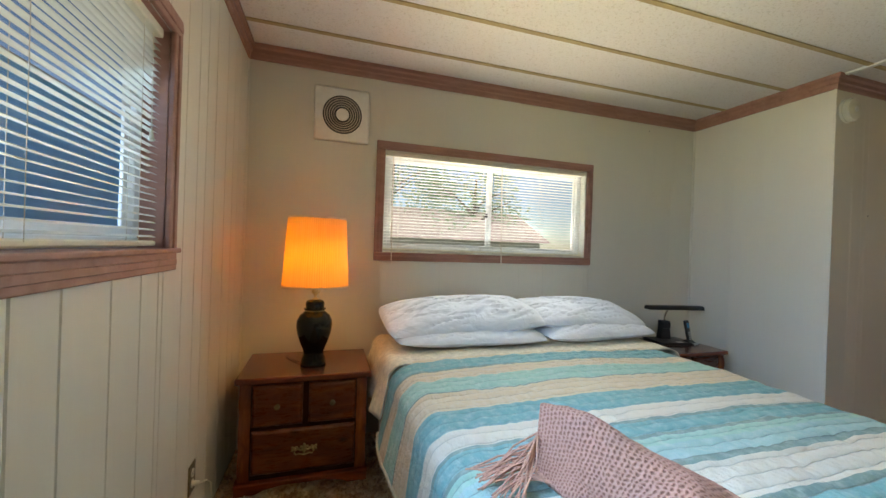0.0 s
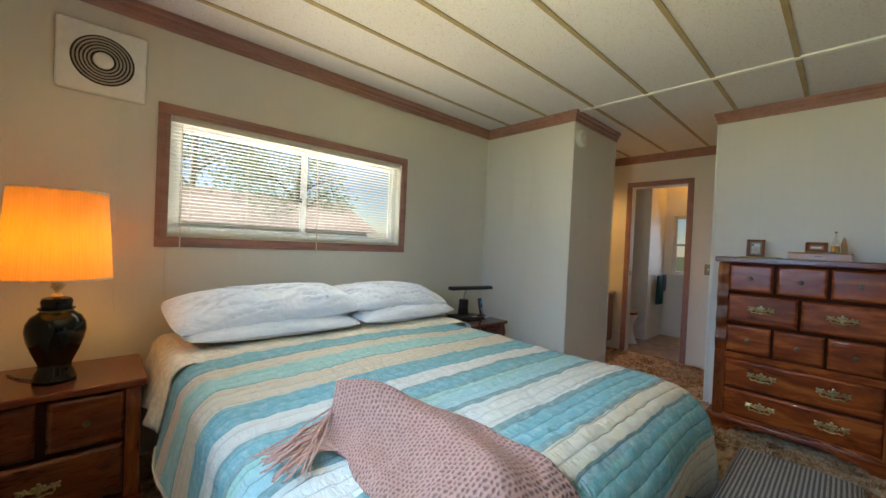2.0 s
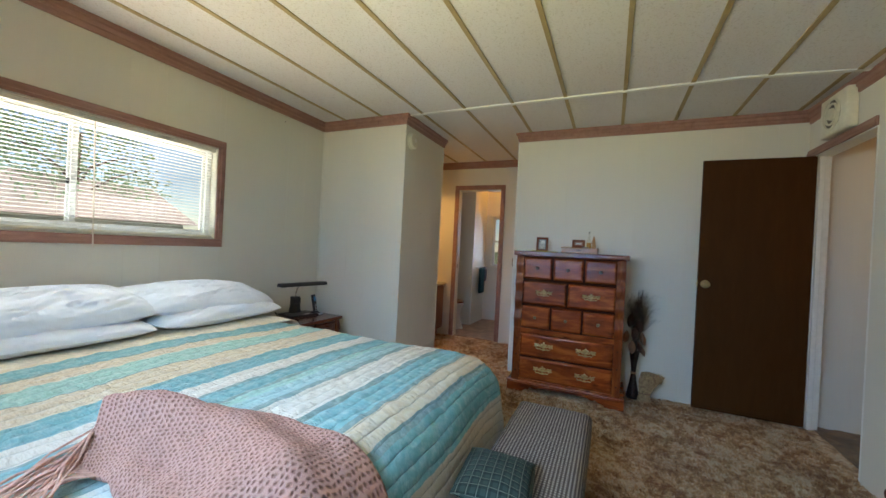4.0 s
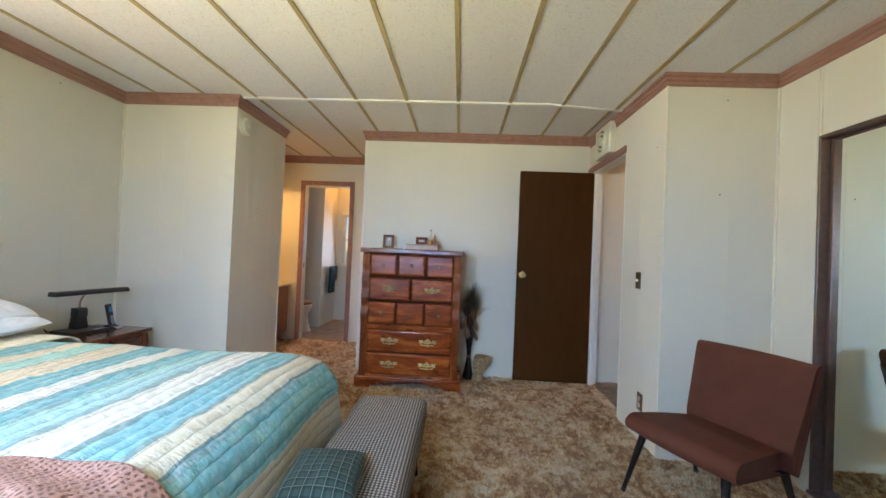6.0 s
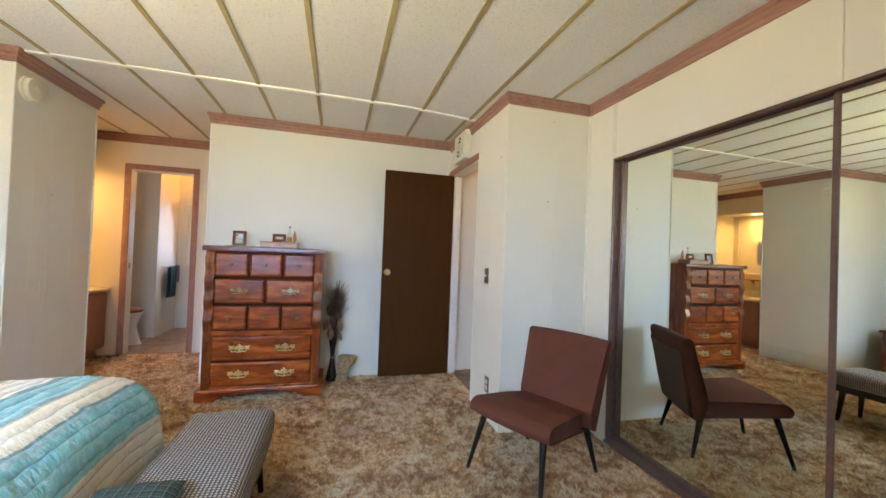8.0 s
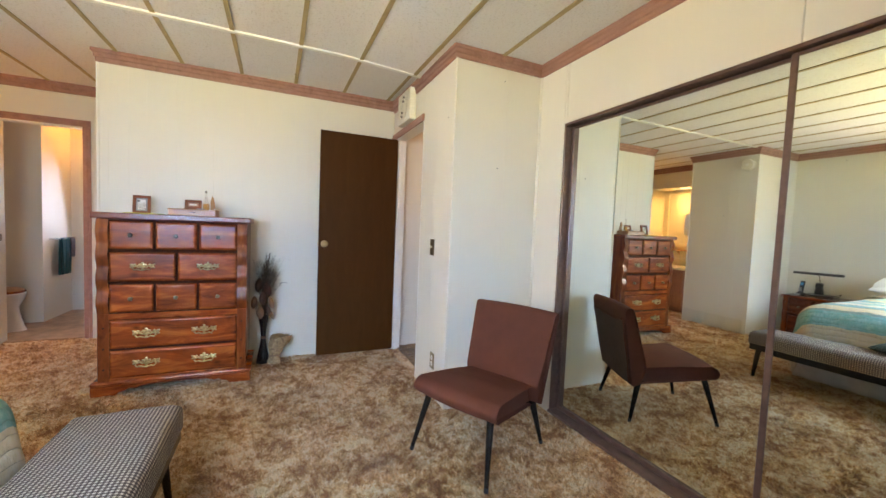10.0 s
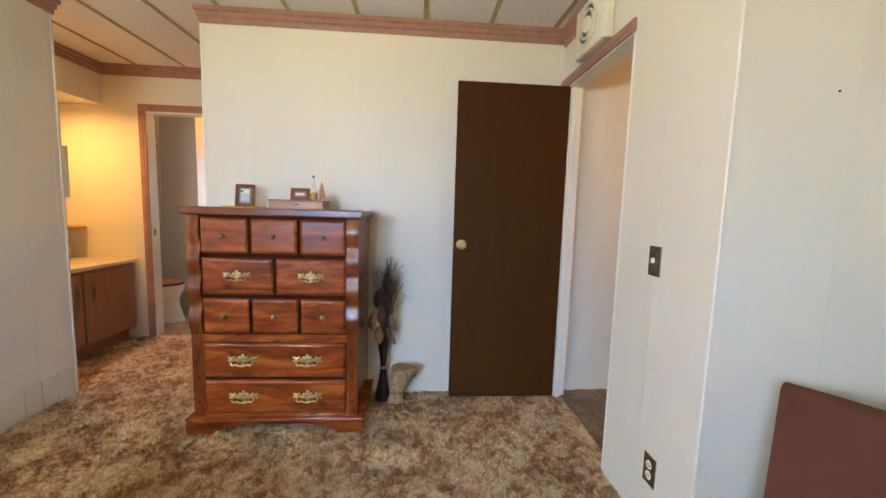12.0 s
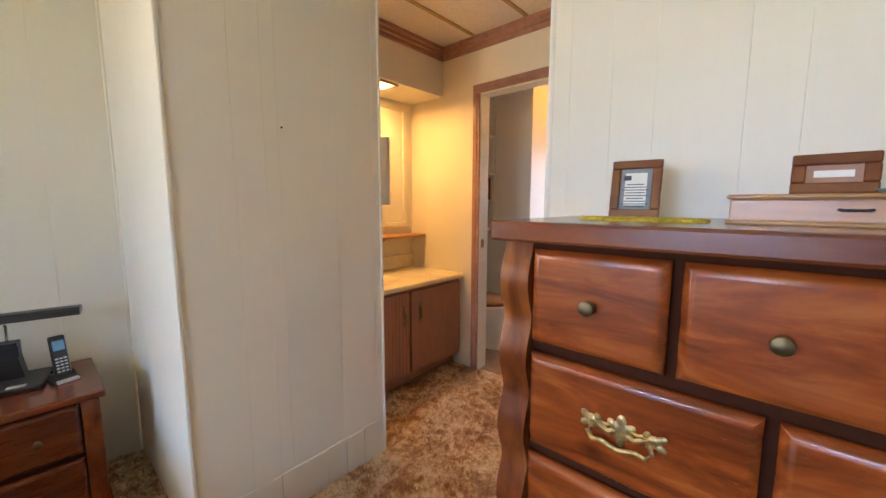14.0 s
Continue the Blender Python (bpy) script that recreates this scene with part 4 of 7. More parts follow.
solid("door_frame_bath", bj, M_CREAM, label="cream jamb of the bathroom doorway", category="door frame")
bath_door = thing("door_2", "dark brown bathroom door standing open inside", "door", Matrix.Translation((5.07, 1.158, 0.012)), kind="structure")
part("door_leaf", box(bmesh.new(), 0, 0.56, 0, 0.034, 0, 1.985, 0.002), M_DOOR, bath_door)
part("door_knob", lathe(bmesh.new(), [(0.025, 0), (0.012, 0.01), (0.012, 0.03), (0.025, 0.045), (0.015, 0.06)], 16), M_BRASS, bath_door, "brass knob", True, pose(0.51, 0.034, 0.95, -90, 0, 0))
part("strike_plate", box(bmesh.new(), XB + 0.02, XB + 0.05, BD[1] - 0.006, BD[1] - 0.003, 0.93, 0.99), M_OLDBRASS, None, "").parent = bpy.data.objects["door_frame_bath"]


# ---- mirrored closet ----
def mirror_doors():
    track = bmesh.new()
    box(track, MX0, MX1, YS - 0.085, YS + 0.012, 0.0, 0.018, 0.003)
    box(track, MX0, MX1, YS - 0.085, YS - 0.060, 0.018, 0.035, 0.003)
    box(track, MX0, MX1, YS - 0.085, YS - 0.001, MZ - 0.016, MZ + 0.001, 0.003)
    box(track, MX1 - 0.015, MX1, YS - 0.085, YS - 0.001, 0.018, MZ - 0.016, 0.003)
    box(track, MX0, MX0 + 0.015, YS - 0.085, YS - 0.001, 0.018, MZ - 0.016, 0.003)
    solid("closet_track", track, M_BRONZE, label="dark bronze track and frame of the closet", category="door track")
    half = (MX1 - MX0 - 0.030) / 2
    for k, (a, y) in enumerate(((MX0 + 0.015, YS - 0.022), (MX0 + 0.015 + half - 0.03, YS - 0.052))):
        d = thing("mirror_door", "bronze framed sliding mirror door of the closet", "mirror", Matrix.Translation((a, y, 0.02)), "sliding mirror doors")
        w, h = half + 0.03, MZ - 0.040
        fr = bmesh.new()
        for q in ((0, 0.022, 0, h), (w - 0.022, w, 0, h), (0.022, w - 0.022, 0, 0.03), (0.022, w - 0.022, h - 0.014, h)):
            box(fr, q[0], q[1], -0.022, 0, q[2], q[3], 0.003)
        part("door_frame", fr, M_BRONZE, d, "dark bronze metal frame")
        part("mirror", box(bmesh.new(), 0.014, w - 0.014, -0.012, -0.006, 0.025, h - 0.010), M_MIRROR, d, "clear mirror glass")


mirror_doors()


# ---- dresser and nightstands ----
def raised_front(bm, x0, x1, z0, z1, y=0.0, lip=0.017, proud=0.018):
    """A drawer front: flat edge, ogee slope, raised field."""
    def ring(i, yy):
        return [bm.verts.new(p) for p in ((x0 + i, yy, z0 + i), (x1 - i, yy, z0 + i), (x1 - i, yy, z1 - i), (x0 + i, yy, z1 - i))]
    rings = [ring(lip * a, y - proud * b) for a, b in ((0, 0), (0, 0.30), (0.10, 0.46), (0.26, 0.62), (0.50, 0.79), (0.76, 0.92), (0.92, 0.975), (1.0, 1.0), (1.10, 1.0))]
    for a, b in zip(rings, rings[1:]):
        for i in range(4):
            bm.faces.new((a[i], a[(i + 1) % 4], b[(i + 1) % 4], b[i]))
    bm.faces.new(rings[-1])
    bm.faces.new(rings[0][::-1])
    return bm


def knob_mesh():
    bm = bmesh.new()
    lathe(bm, [(0.001, 0), (0.0115, 0), (0.010, 0.003), (0.0055, 0.006), (0.0055, 0.012), (0.012, 0.016), (0.0148, 0.021), (0.0135, 0.026), (0.007, 0.0295), (0.001, 0.030)], 18)
    return mesh_of("knob", bm, M_PEWTER, True)


def pull_meshes():
    """A willow pull: a fleur plate, two leaf rosettes, thin arms between them, and the scrolled bail below."""
    bm = bmesh.new()

    def boss(x, z, rx, rz, turn, h=0.0042):
        rx, rz = 1.3 * rx, 1.3 * rz
        n = 14
        ca, sa = math.cos(radians(turn)), math.sin(radians(turn))
        rings = []
        for q, y in ((1.0, 0.0), (1.0, -0.0016), (0.78, -h * 0.8), (0.35, -h)):
            ring = []
            for i in range(n):
                u, w = q * rx * math.cos(2 * math.pi * i / n), q * rz * math.sin(2 * math.pi * i / n)
                ring.append(bm.verts.new((x + u * ca - w * sa, y, z + u * sa + w * ca)))
            rings.append(ring)
        for p, q in zip(rings, rings[1:]):
            for i in range(n):
                bm.faces.new((p[i], p[(i + 1) % n], q[(i + 1) % n], q[i]))
        bm.faces.new(rings[0][::-1])
        bm.faces.new(rings[-1])
    for x, z, rx, rz, turn in ((0, 0.004, 0.010, 0.013, 0), (0, 0.020, 0.0055, 0.008, 0), (0, -0.011, 0.005, 0.008, 0)):
        boss(x, z, rx, rz, turn)
    for s in (-1, 1):
        for x, z, rx, rz, turn in ((0.011, 0.011, 0.0085, 0.0050, 38), (0.012, -0.001, 0.0080, 0.0045, -25), (0.043, 0.006, 0.0095, 0.0075, 20), (0.053, 0.012, 0.0075, 0.0045, 35), (0.054, 0.000, 0.0065, 0.0040, -30), (0.035, 0.013, 0.0055, 0.0038, 60)):
            boss(s * x, z, rx, rz, s * turn)
        tube(bm, [(s * 0.008, -0.0015, 0.002), (s * 0.018, -0.002, -0.003), (s * 0.027, -0.002, 0.001), (s * 0.038, -0.0015, 0.006)], 0.0042, 6)
        tube(bm, [(s * 0.012, -0.0015, 0.012), (s * 0.022, -0.002, 0.007), (s * 0.029, -0.002, 0.009), (s * 0.038, -0.0015, 0.009)], 0.0028, 6)
    plate_me = mesh_of("pull_plate", bm, M_PULL, True)
    bm = bmesh.new()
    for s in (-1, 1):
        n0 = len(bm.verts)
        lathe(bm, [(0.006, 0.003), (0.0055, 0.010), (0.003, 0.014)], 10)
        bm.verts.ensure_lookup_table()
        for v in bm.verts[n0:]:
            vx, vy, vz = v.co
            v.co = (s * 0.041 + vx, -vz, 0.004 + vy)
    pts = [(-0.041, -0.011, 0.004), (-0.046, -0.013, -0.006), (-0.038, -0.015, -0.016), (-0.025, -0.016, -0.012), (-0.012, -0.016, -0.016), (0, -0.016, -0.019), (0.012, -0.016, -0.016), (0.025, -0.016, -0.012), (0.038, -0.015, -0.016), (0.046, -0.013, -0.006), (0.041, -0.011, 0.004)]
    tube(bm, pts, 0.0038, 8)
    return plate_me, mesh_of("bail", bm, M_PULL, True)


KNOB, PULL = knob_mesh(), pull_meshes()
PULL_OLD = [me.copy() for me in PULL]
for me in PULL_OLD:
    me.materials[0] = M_OLDBRASS


def hardware(me, name, parent, x, z, y, s=1.0):
    ob = new(name, me)
    ob.parent = parent
    m = Matrix.Translation((x, y, z)) @ Matrix.Scale(s, 4)
    ob.matrix_basis = m @ pose(0, 0, 0, 90, 0, 0) if name == "knob" else m
    return ob


def drawer(parent, x0, x1, z0, z1, fittings, kind, old=False, size=1.0):
    d = part("drawer", raised_front(bmesh.new(), x0, x1, z0, z1), M_SHADED_DARKCHERRY if old else M_CHERRY, parent, "", True)
    for fx in fittings:
        if kind == "knob":
            hardware(KNOB, "knob", d, fx, (z0 + z1) / 2, -0.017, 0.92)
        else:
            for me, name in zip(PULL_OLD if old else PULL, ("pull_plate", "bail")):
                hardware(me, name, d, fx, (z0 + z1) / 2 + 0.002, -0.018, size)
    return d


def scallop(bm, x0, x1, z0, z1, waves, depth, base):
    """An upright post whose front is cut in shallow waves with small flats between."""
    pts = []
    n = waves * 10
    for i in range(n + 1):
        u = i / n * waves
        k = u - math.floor(u)
        y = -base - depth * (0.5 - 0.5 * math.cos(2 * math.pi * k)) ** 0.8
        pts.append((y, z0 + (z1 - z0) * i / n))
    prism(bm, [(0.05, z0)] + pts + [(0.05, z1)], x0, x1, "x")
    return bm


def dresser():
    # front towards -y: turned so that it faces the bed
    th = thing("dresser", "cherry stained ten drawer chest with brass pulls against the wall", "dresser", pose(3.425, 0.157, 0, 0, 0, -90))
    D = 0.445
    body = bmesh.new()
    box(body, -0.432, -0.412, 0.004, D, 0.08, 1.176)
    box(body, 0.412, 0.432, 0.004, D, 0.08, 1.176)
    box(body, -0.412, 0.412, D - 0.012, D, 0.08, 1.176)
    part("carcass", body, M_CHERRY_V, th)
    rec = bmesh.new()
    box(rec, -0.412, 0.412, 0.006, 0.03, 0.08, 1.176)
    part("front_frame", rec, M_SHADOWGAP, th, "recess between the drawers, dark with stain and painted shade")
    rails = bmesh.new()
    box(rails, -0.375, 0.375, -0.006, 0.008, 0.503, 0.545, 0.003)
    part("rail", rails, M_CHERRY, th)
    part("rail", box(bmesh.new(), -0.375, 0.375, -0.006, 0.008, 0.083, 0.105, 0.003), M_CHERRY, th)
    rail = bmesh.new()
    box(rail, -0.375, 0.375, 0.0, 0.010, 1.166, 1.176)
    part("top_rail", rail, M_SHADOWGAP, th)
    top = bmesh.new()
    box(top, -0.457, 0.457, -0.032, D + 0.004, 1.176, 1.216, 0.006, 2)
    part("top", top, M_CHERRY_TOP, th, "polished overhanging top")
    for s in (-1, 1):
        post = bmesh.new()
        a, b = sorted((s * 0.371, s * 0.434))
        scallop(post, a, b, 0.545, 1.174, 4, 0.020, 0.004)
        box(post, a, b, -0.006, 0.05, 0.083, 0.545, 0.003)
        post_ob = part("post", post, M_CHERRY_V, th, "scalloped corner post", True)
        for z in (0.17, 0.31, 0.45):
            part("peg", lathe(bmesh.new(), [(0.007, 0), (0.006, 0.002), (0.001, 0.0025)], 10), M_SHADOWGAP, post_ob, "", False, pose((a + b) / 2, -0.006, z, 90, 0, 0))
    base = bmesh.new()
    box(base, -0.470, 0.470, -0.034, D, 0.074, 0.088, 0.005, 2)
    box(base, -0.465, 0.465, -0.030, D, 0.062, 0.074, 0.004)
    part("base_moulding", base, M_CHERRY, th, "stepped base moulding")
    apron = bmesh.new()
    half_cut = [(-0.465, 0), (-0.33, 0), (-0.315, 0.020), (-0.285, 0.026), (-0.26, 0.042), (-0.225, 0.036), (-0.19, 0.050), (-0.15, 0.055)]
    prism(apron, half_cut + [(-x, z) for x, z in reversed(half_cut)] + [(0.465, 0.062), (-0.465, 0.062)], -0.029, -0.008)
    for s in (-1, 1):
        a, b = sorted((s * 0.462, s * 0.445))
        box(apron, a, b, -0.008, D, 0.0, 0.062)
    part("bracket_foot", apron, M_CHERRY, th, "scrolled bracket feet")
    L, R, g = -0.369, 0.369, 0.015
    w3, w2 = (R - L - 2 * g) / 3, (R - L - g) / 2
    for z0, z1 in ((0.977, 1.164), (0.553, 0.740)):
        for k in range(3):
            a = L + k * (w3 + g)
            drawer(th, a, a + w3, z0, z1, [a + w3 / 2], "knob")
    for k in range(2):
        a = L + k * (w2 + g)
        drawer(th, a, a + w2, 0.760, 0.955, [a + w2 / 2], "pull", False, 1.12)
    drawer(th, L, R, 0.308, 0.500, [-0.168, 0.168], "pull", False, 1.25)
    drawer(th, L, R, 0.108, 0.294, [-0.168, 0.168], "pull", False, 1.25)
    return th


dresser()


def nightstand(m, label, D=0.42):
    th = thing("nightstand", label, "nightstand", m, "nightstands beside the bed")
    W, H = 0.30, 0.565
    body = bmesh.new()
    for a, b in ((-W, -W + 0.02), (W - 0.02, W)):
        box(body, a, b, 0.004, D, 0.055, H - 0.03)
    box(body, -W + 0.02, W - 0.02, D - 0.012, D, 0.055, H - 0.03)
    part("carcass", body, M_CHERRY_V, th)
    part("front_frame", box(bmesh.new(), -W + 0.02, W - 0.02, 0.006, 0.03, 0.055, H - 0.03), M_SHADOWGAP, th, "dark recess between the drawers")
    part("top", box(bmesh.new(), -W - 0.022, W + 0.022, -0.028, D + 0.004, H - 0.03, H, 0.007, 3), M_CHERRY_TOP, th, "polished overhanging top")
    for s in (-1, 1):
        a, b = sorted((s * (W - 0.050), s * (W + 0.002)))
        part("post", scallop(bmesh.new(), a, b, 0.056, H - 0.031, 3, 0.012, 0.004), M_CHERRY_V, th, "scalloped corner post", True)
    base = bmesh.new()
    box(base, -W - 0.015, W + 0.015, -0.026, D, 0.040, 0.056, 0.005, 2)
    prism(base, [(-W - 0.012, 0), (-W + 0.08, 0), (-W + 0.12, 0.018), (-0.1, 0.030), (0.1, 0.030), (W - 0.12, 0.018), (W - 0.08, 0), (W + 0.012, 0), (W + 0.012, 0.040), (-W - 0.012, 0.040)], -0.022, -0.004)
    box(base, -W - 0.012, -W + 0.006, -0.004, D, 0, 0.040)
    box(base, W - 0.006, W + 0.012, -0.004, D, 0, 0.040)
    part("base", base, M_CHERRY, th, "scrolled base")
    e = W - 0.055
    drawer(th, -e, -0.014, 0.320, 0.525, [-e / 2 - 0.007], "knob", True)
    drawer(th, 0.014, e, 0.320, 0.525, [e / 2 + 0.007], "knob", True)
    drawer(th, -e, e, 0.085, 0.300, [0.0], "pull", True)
    return th


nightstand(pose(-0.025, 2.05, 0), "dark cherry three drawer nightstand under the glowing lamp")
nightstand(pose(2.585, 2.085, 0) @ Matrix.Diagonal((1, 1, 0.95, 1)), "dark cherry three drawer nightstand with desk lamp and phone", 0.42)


# ---- lamps and phone ----
def table_lamp():
    th = thing("table_lamp", "dark ginger jar lamp with glowing amber pleated shade", "lamp", Matrix.Translation((0.0, 2.20, 0.565)))
    jar = [(0.001, 0), (0.066, 0), (0.067, 0.012), (0.062, 0.020), (0.057, 0.040), (0.050, 0.060), (0.047, 0.072), (0.052, 0.090), (0.066, 0.130), (0.079, 0.175), (0.086, 0.215), (0.085, 0.245), (0.074, 0.272), (0.056, 0.288), (0.050, 0.294), (0.049, 0.300), (0.001, 0.300)]
    part("jar", lathe(bmesh.new(), [(q * (1.0 + 0.12 * math.sin(math.pi * min(1, h / 0.3))), h) for q, h in jar], 40), M_CERAMIC, th, "glossy dark ceramic jar", True)
    part("band", lathe(bmesh.new(), [(0.0505, 0.293), (0.0515, 0.296), (0.0505, 0.300)], 32), M_OLDBRASS, th, "brass band", True)
    part("lid", lathe(bmesh.new(), [(0.050, 0.300), (0.057, 0.303), (0.058, 0.308), (0.047, 0.312), (0.048, 0.322), (0.050, 0.335), (0.044, 0.348), (0.028, 0.354), (0.016, 0.356), (0.001, 0.356)], 32), M_CERAMIC, th, "domed jar lid", True)
    part("socket", lathe(bmesh.new(), [(0.018, 0.356), (0.016, 0.362), (0.008, 0.366), (0.008, 0.378), (0.017, 0.388), (0.019, 0.40), (0.019, 0.425), (0.015, 0.43), (0.001, 0.43)], 20), M_BRASS, th, "brass socket", True)
    harp = bmesh.new()
    tube(harp, [(-0.018, 0, 0.39), (-0.055, 0, 0.47), (-0.06, 0, 0.60), (-0.03, 0, 0.72), (0, 0, 0.755), (0.03, 0, 0.72), (0.06, 0, 0.60), (0.055, 0, 0.47), (0.018, 0, 0.39)], 0.0022, 6)
    part("harp", harp, M_BRASS, th)
    z0, z1, r0, r1, n = 0.432, 0.795, 0.172, 0.150, 180
    bm = bmesh.new()
    rings = []
    for z, r, d in ((z0, r0, 0), (z1, r1, 0), (z1, r1 - 0.002, 0), (z0, r0 - 0.002, 0)):
        rings.append([bm.verts.new(((r + 0.0012 * (i % 2)) * math.cos(2 * math.pi * i / n), (r + 0.0012 * (i % 2)) * math.sin(2 * math.pi * i / n), z)) for i in range(n)])
    for a, b in zip(rings, rings[1:] + rings[:1]):
        for i in range(n):
            bm.faces.new((a[i], a[(i + 1) % n], b[(i + 1) % n], b[i]))
    shade = part("shade", bm, M_SHADE, th, "amber pleated fabric shade, lit")
    for z, r in ((z0, r0), (z1, r1)):
        ring = bmesh.new()
        m = 64
        prof = [(r + 0.0025, z - 0.004), (r + 0.003, z + 0.004), (r - 0.0035, z + 0.004), (r - 0.0035, z - 0.004)]
        rr = [[ring.verts.new((q * math.cos(2 * math.pi * i / m), q * math.sin(2 * math.pi * i / m), h)) for i in range(m)] for q, h in prof]
        for a, b in zip(rr, rr[1:] + rr[:1]):
            for i in range(m):
                ring.faces.new((a[i], a[(i + 1) % m], b[(i + 1) % m], b[i]))
        part("rim", ring, M_SHEET, shade, "cream binding tape", True)
    sp = bmesh.new()
    for k in range(3):
        a = 2 * math.pi * k / 3 + 0.4
        tube(sp, [(0, 0, 0.757), (r1 * math.cos(a), r1 * math.sin(a), z1 - 0.004)], 0.0015, 5)
    part("spider", sp, M_BRASS, th)
    bl = part("bulb", lathe(bmesh.new(), [(0.012, 0.430), (0.014, 0.445), (0.024, 0.475), (0.029, 0.505), (0.024, 0.530), (0.001, 0.538)], 16), glow("bulb_glass", (1.0, 0.62, 0.25), 12), th, "lit bulb", True)
    bl.visible_shadow = False
    cord = bmesh.new()
    tube(cord, [(-0.06, 0.02, 0.006), (-0.12, 0.10, 0.004), (-0.15, 0.17, 0.004)], 0.003, 6)
    part("cord", cord, M_BLACK, th)
    return th


table_lamp()


def desk_lamp():
    th = thing("desk_lamp", "black fluorescent desk lamp with a long bar head", "lamp", pose(2.665, 2.40, 0.537, 0, 0, -10))
    part("base", box(bmesh.new(), -0.135, 0.105, -0.150, 0.055, 0, 0.022, 0.006, 2), M_BLACK, th, "flat black base tray")
    part("label", box(bmesh.new(), 0.010, 0.062, -0.140, -0.115, 0.0222, 0.0232), M_PAPER, th, "small white label")
    st = bmesh.new()
    prism(st, [(-0.042, 0.02), (0.042, 0.02), (0.030, 0.105), (0.030, 0.165), (-0.030, 0.165), (-0.030, 0.105)], -0.028, 0.030)
    part("stem_housing", st, M_BLACK, th)
    part("switch_block", box(bmesh.new(), -0.034, 0.034, -0.034, -0.026, 0.105, 0.155, 0.004), M_BLACK, th)
    arm = bmesh.new()
    tube(arm, [(0, 0.0, 0.160), (0.002, 0.0, 0.20), (0.004, -0.012, 0.235), (0.006, -0.040, 0.262), (0.008, -0.075, 0.275), (0.010, -0.10, 0.278)], 0.0055, 10)
    part("gooseneck", arm, M_CHROME, th, "bent chrome arm", True)
    hd = bmesh.new()
    prism(hd, [(-0.138, 0.270), (-0.062, 0.270), (-0.066, 0.292), (-0.078, 0.300), (-0.122, 0.300), (-0.134, 0.292)], -0.222, 0.232, "x")
    part("head", hd, M_BLACK, th, "long black lamp head")
    part("tube_cover", box(bmesh.new(), -0.205, 0.215, -0.128, -0.072, 0.266, 0.2705), M_WHITE, th)
    c = bmesh.new()
    tube(c, [(-0.13, 0.03, 0.01), (-0.17, 0.02, 0.03), (-0.20, -0.01, 0.05), (-0.19, -0.03, 0.02), (-0.16, -0.02, 0.008)], 0.0035, 6)
    part("cord", c, M_BLACK, th)
    return th


desk_lamp()


def phone():
    th = thing("cordless_phone", "black cordless phone standing in its charging cradle", "phone", pose(2.805, 2.285, 0.537, 0, 0, 14))
    cr = bmesh.new()
    prism(cr, [(-0.048, 0), (0.045, 0), (0.045, 0.012), (0.026, 0.030), (0.004, 0.030), (-0.010, 0.018), (-0.048, 0.008)], -0.036, 0.036, "x")
    part("cradle", cr, M_BLACK, th)
    part("cradle_front", box(bmesh.new(), -0.034, 0.034, -0.052, -0.030, 0.001, 0.013, 0.003), M_SILVER, th, "silver front lip")
    hs = part("handset", box(bmesh.new(), -0.024, 0.024, -0.011, 0.011, 0.0, 0.165, 0.006, 2), M_BLACK, th, "", False, pose(0, 0.002, 0.016, -12, 0, 0))
    part("side_trim", box(bmesh.new(), 0.0235, 0.0255, -0.008, 0.008, 0.01, 0.155, 0.0008), M_SILVER, hs)
    part("screen", box(bmesh.new(), -0.018, 0.018, -0.0125, -0.0105, 0.105, 0.145, 0.001), M_SCREEN, hs, "pale blue display")
    keys = mesh_of("key", box(bmesh.new(), -0.0045, 0.0045, -0.0125, -0.0105, -0.003, 0.003), M_SILVER)
    for r in range(5):
        for c in range(3):
            k = new("key", keys)
            k.parent = hs
            k.location = (-0.013 + 0.013 * c, 0, 0.020 + 0.013 * r)
    return th


phone()


# ---- the bed ----
BX0, BX1, BY0, BY1, BZ = 0.345, 2.075, 0.295, 2.46, 0.672
QR = 0.19                            # how roundly the quilt falls over the foot of the bed


def drape(dx, dy, r, side=0.06):
    """How cloth that reaches dx, dy past an edge falls: round the edge, then down."""
    d = math.hypot(dx, dy)
    if d < 1e-6:
        return 0, 0, 0
    arc = r * math.pi / 2
    if d < arc:
        out, down = r * math.sin(d / r), r * (1 - math.cos(d / r))
    else:
        out, down = r + side * (d - arc), r + (d - arc)
    return out * dx / d, out * dy / d, down


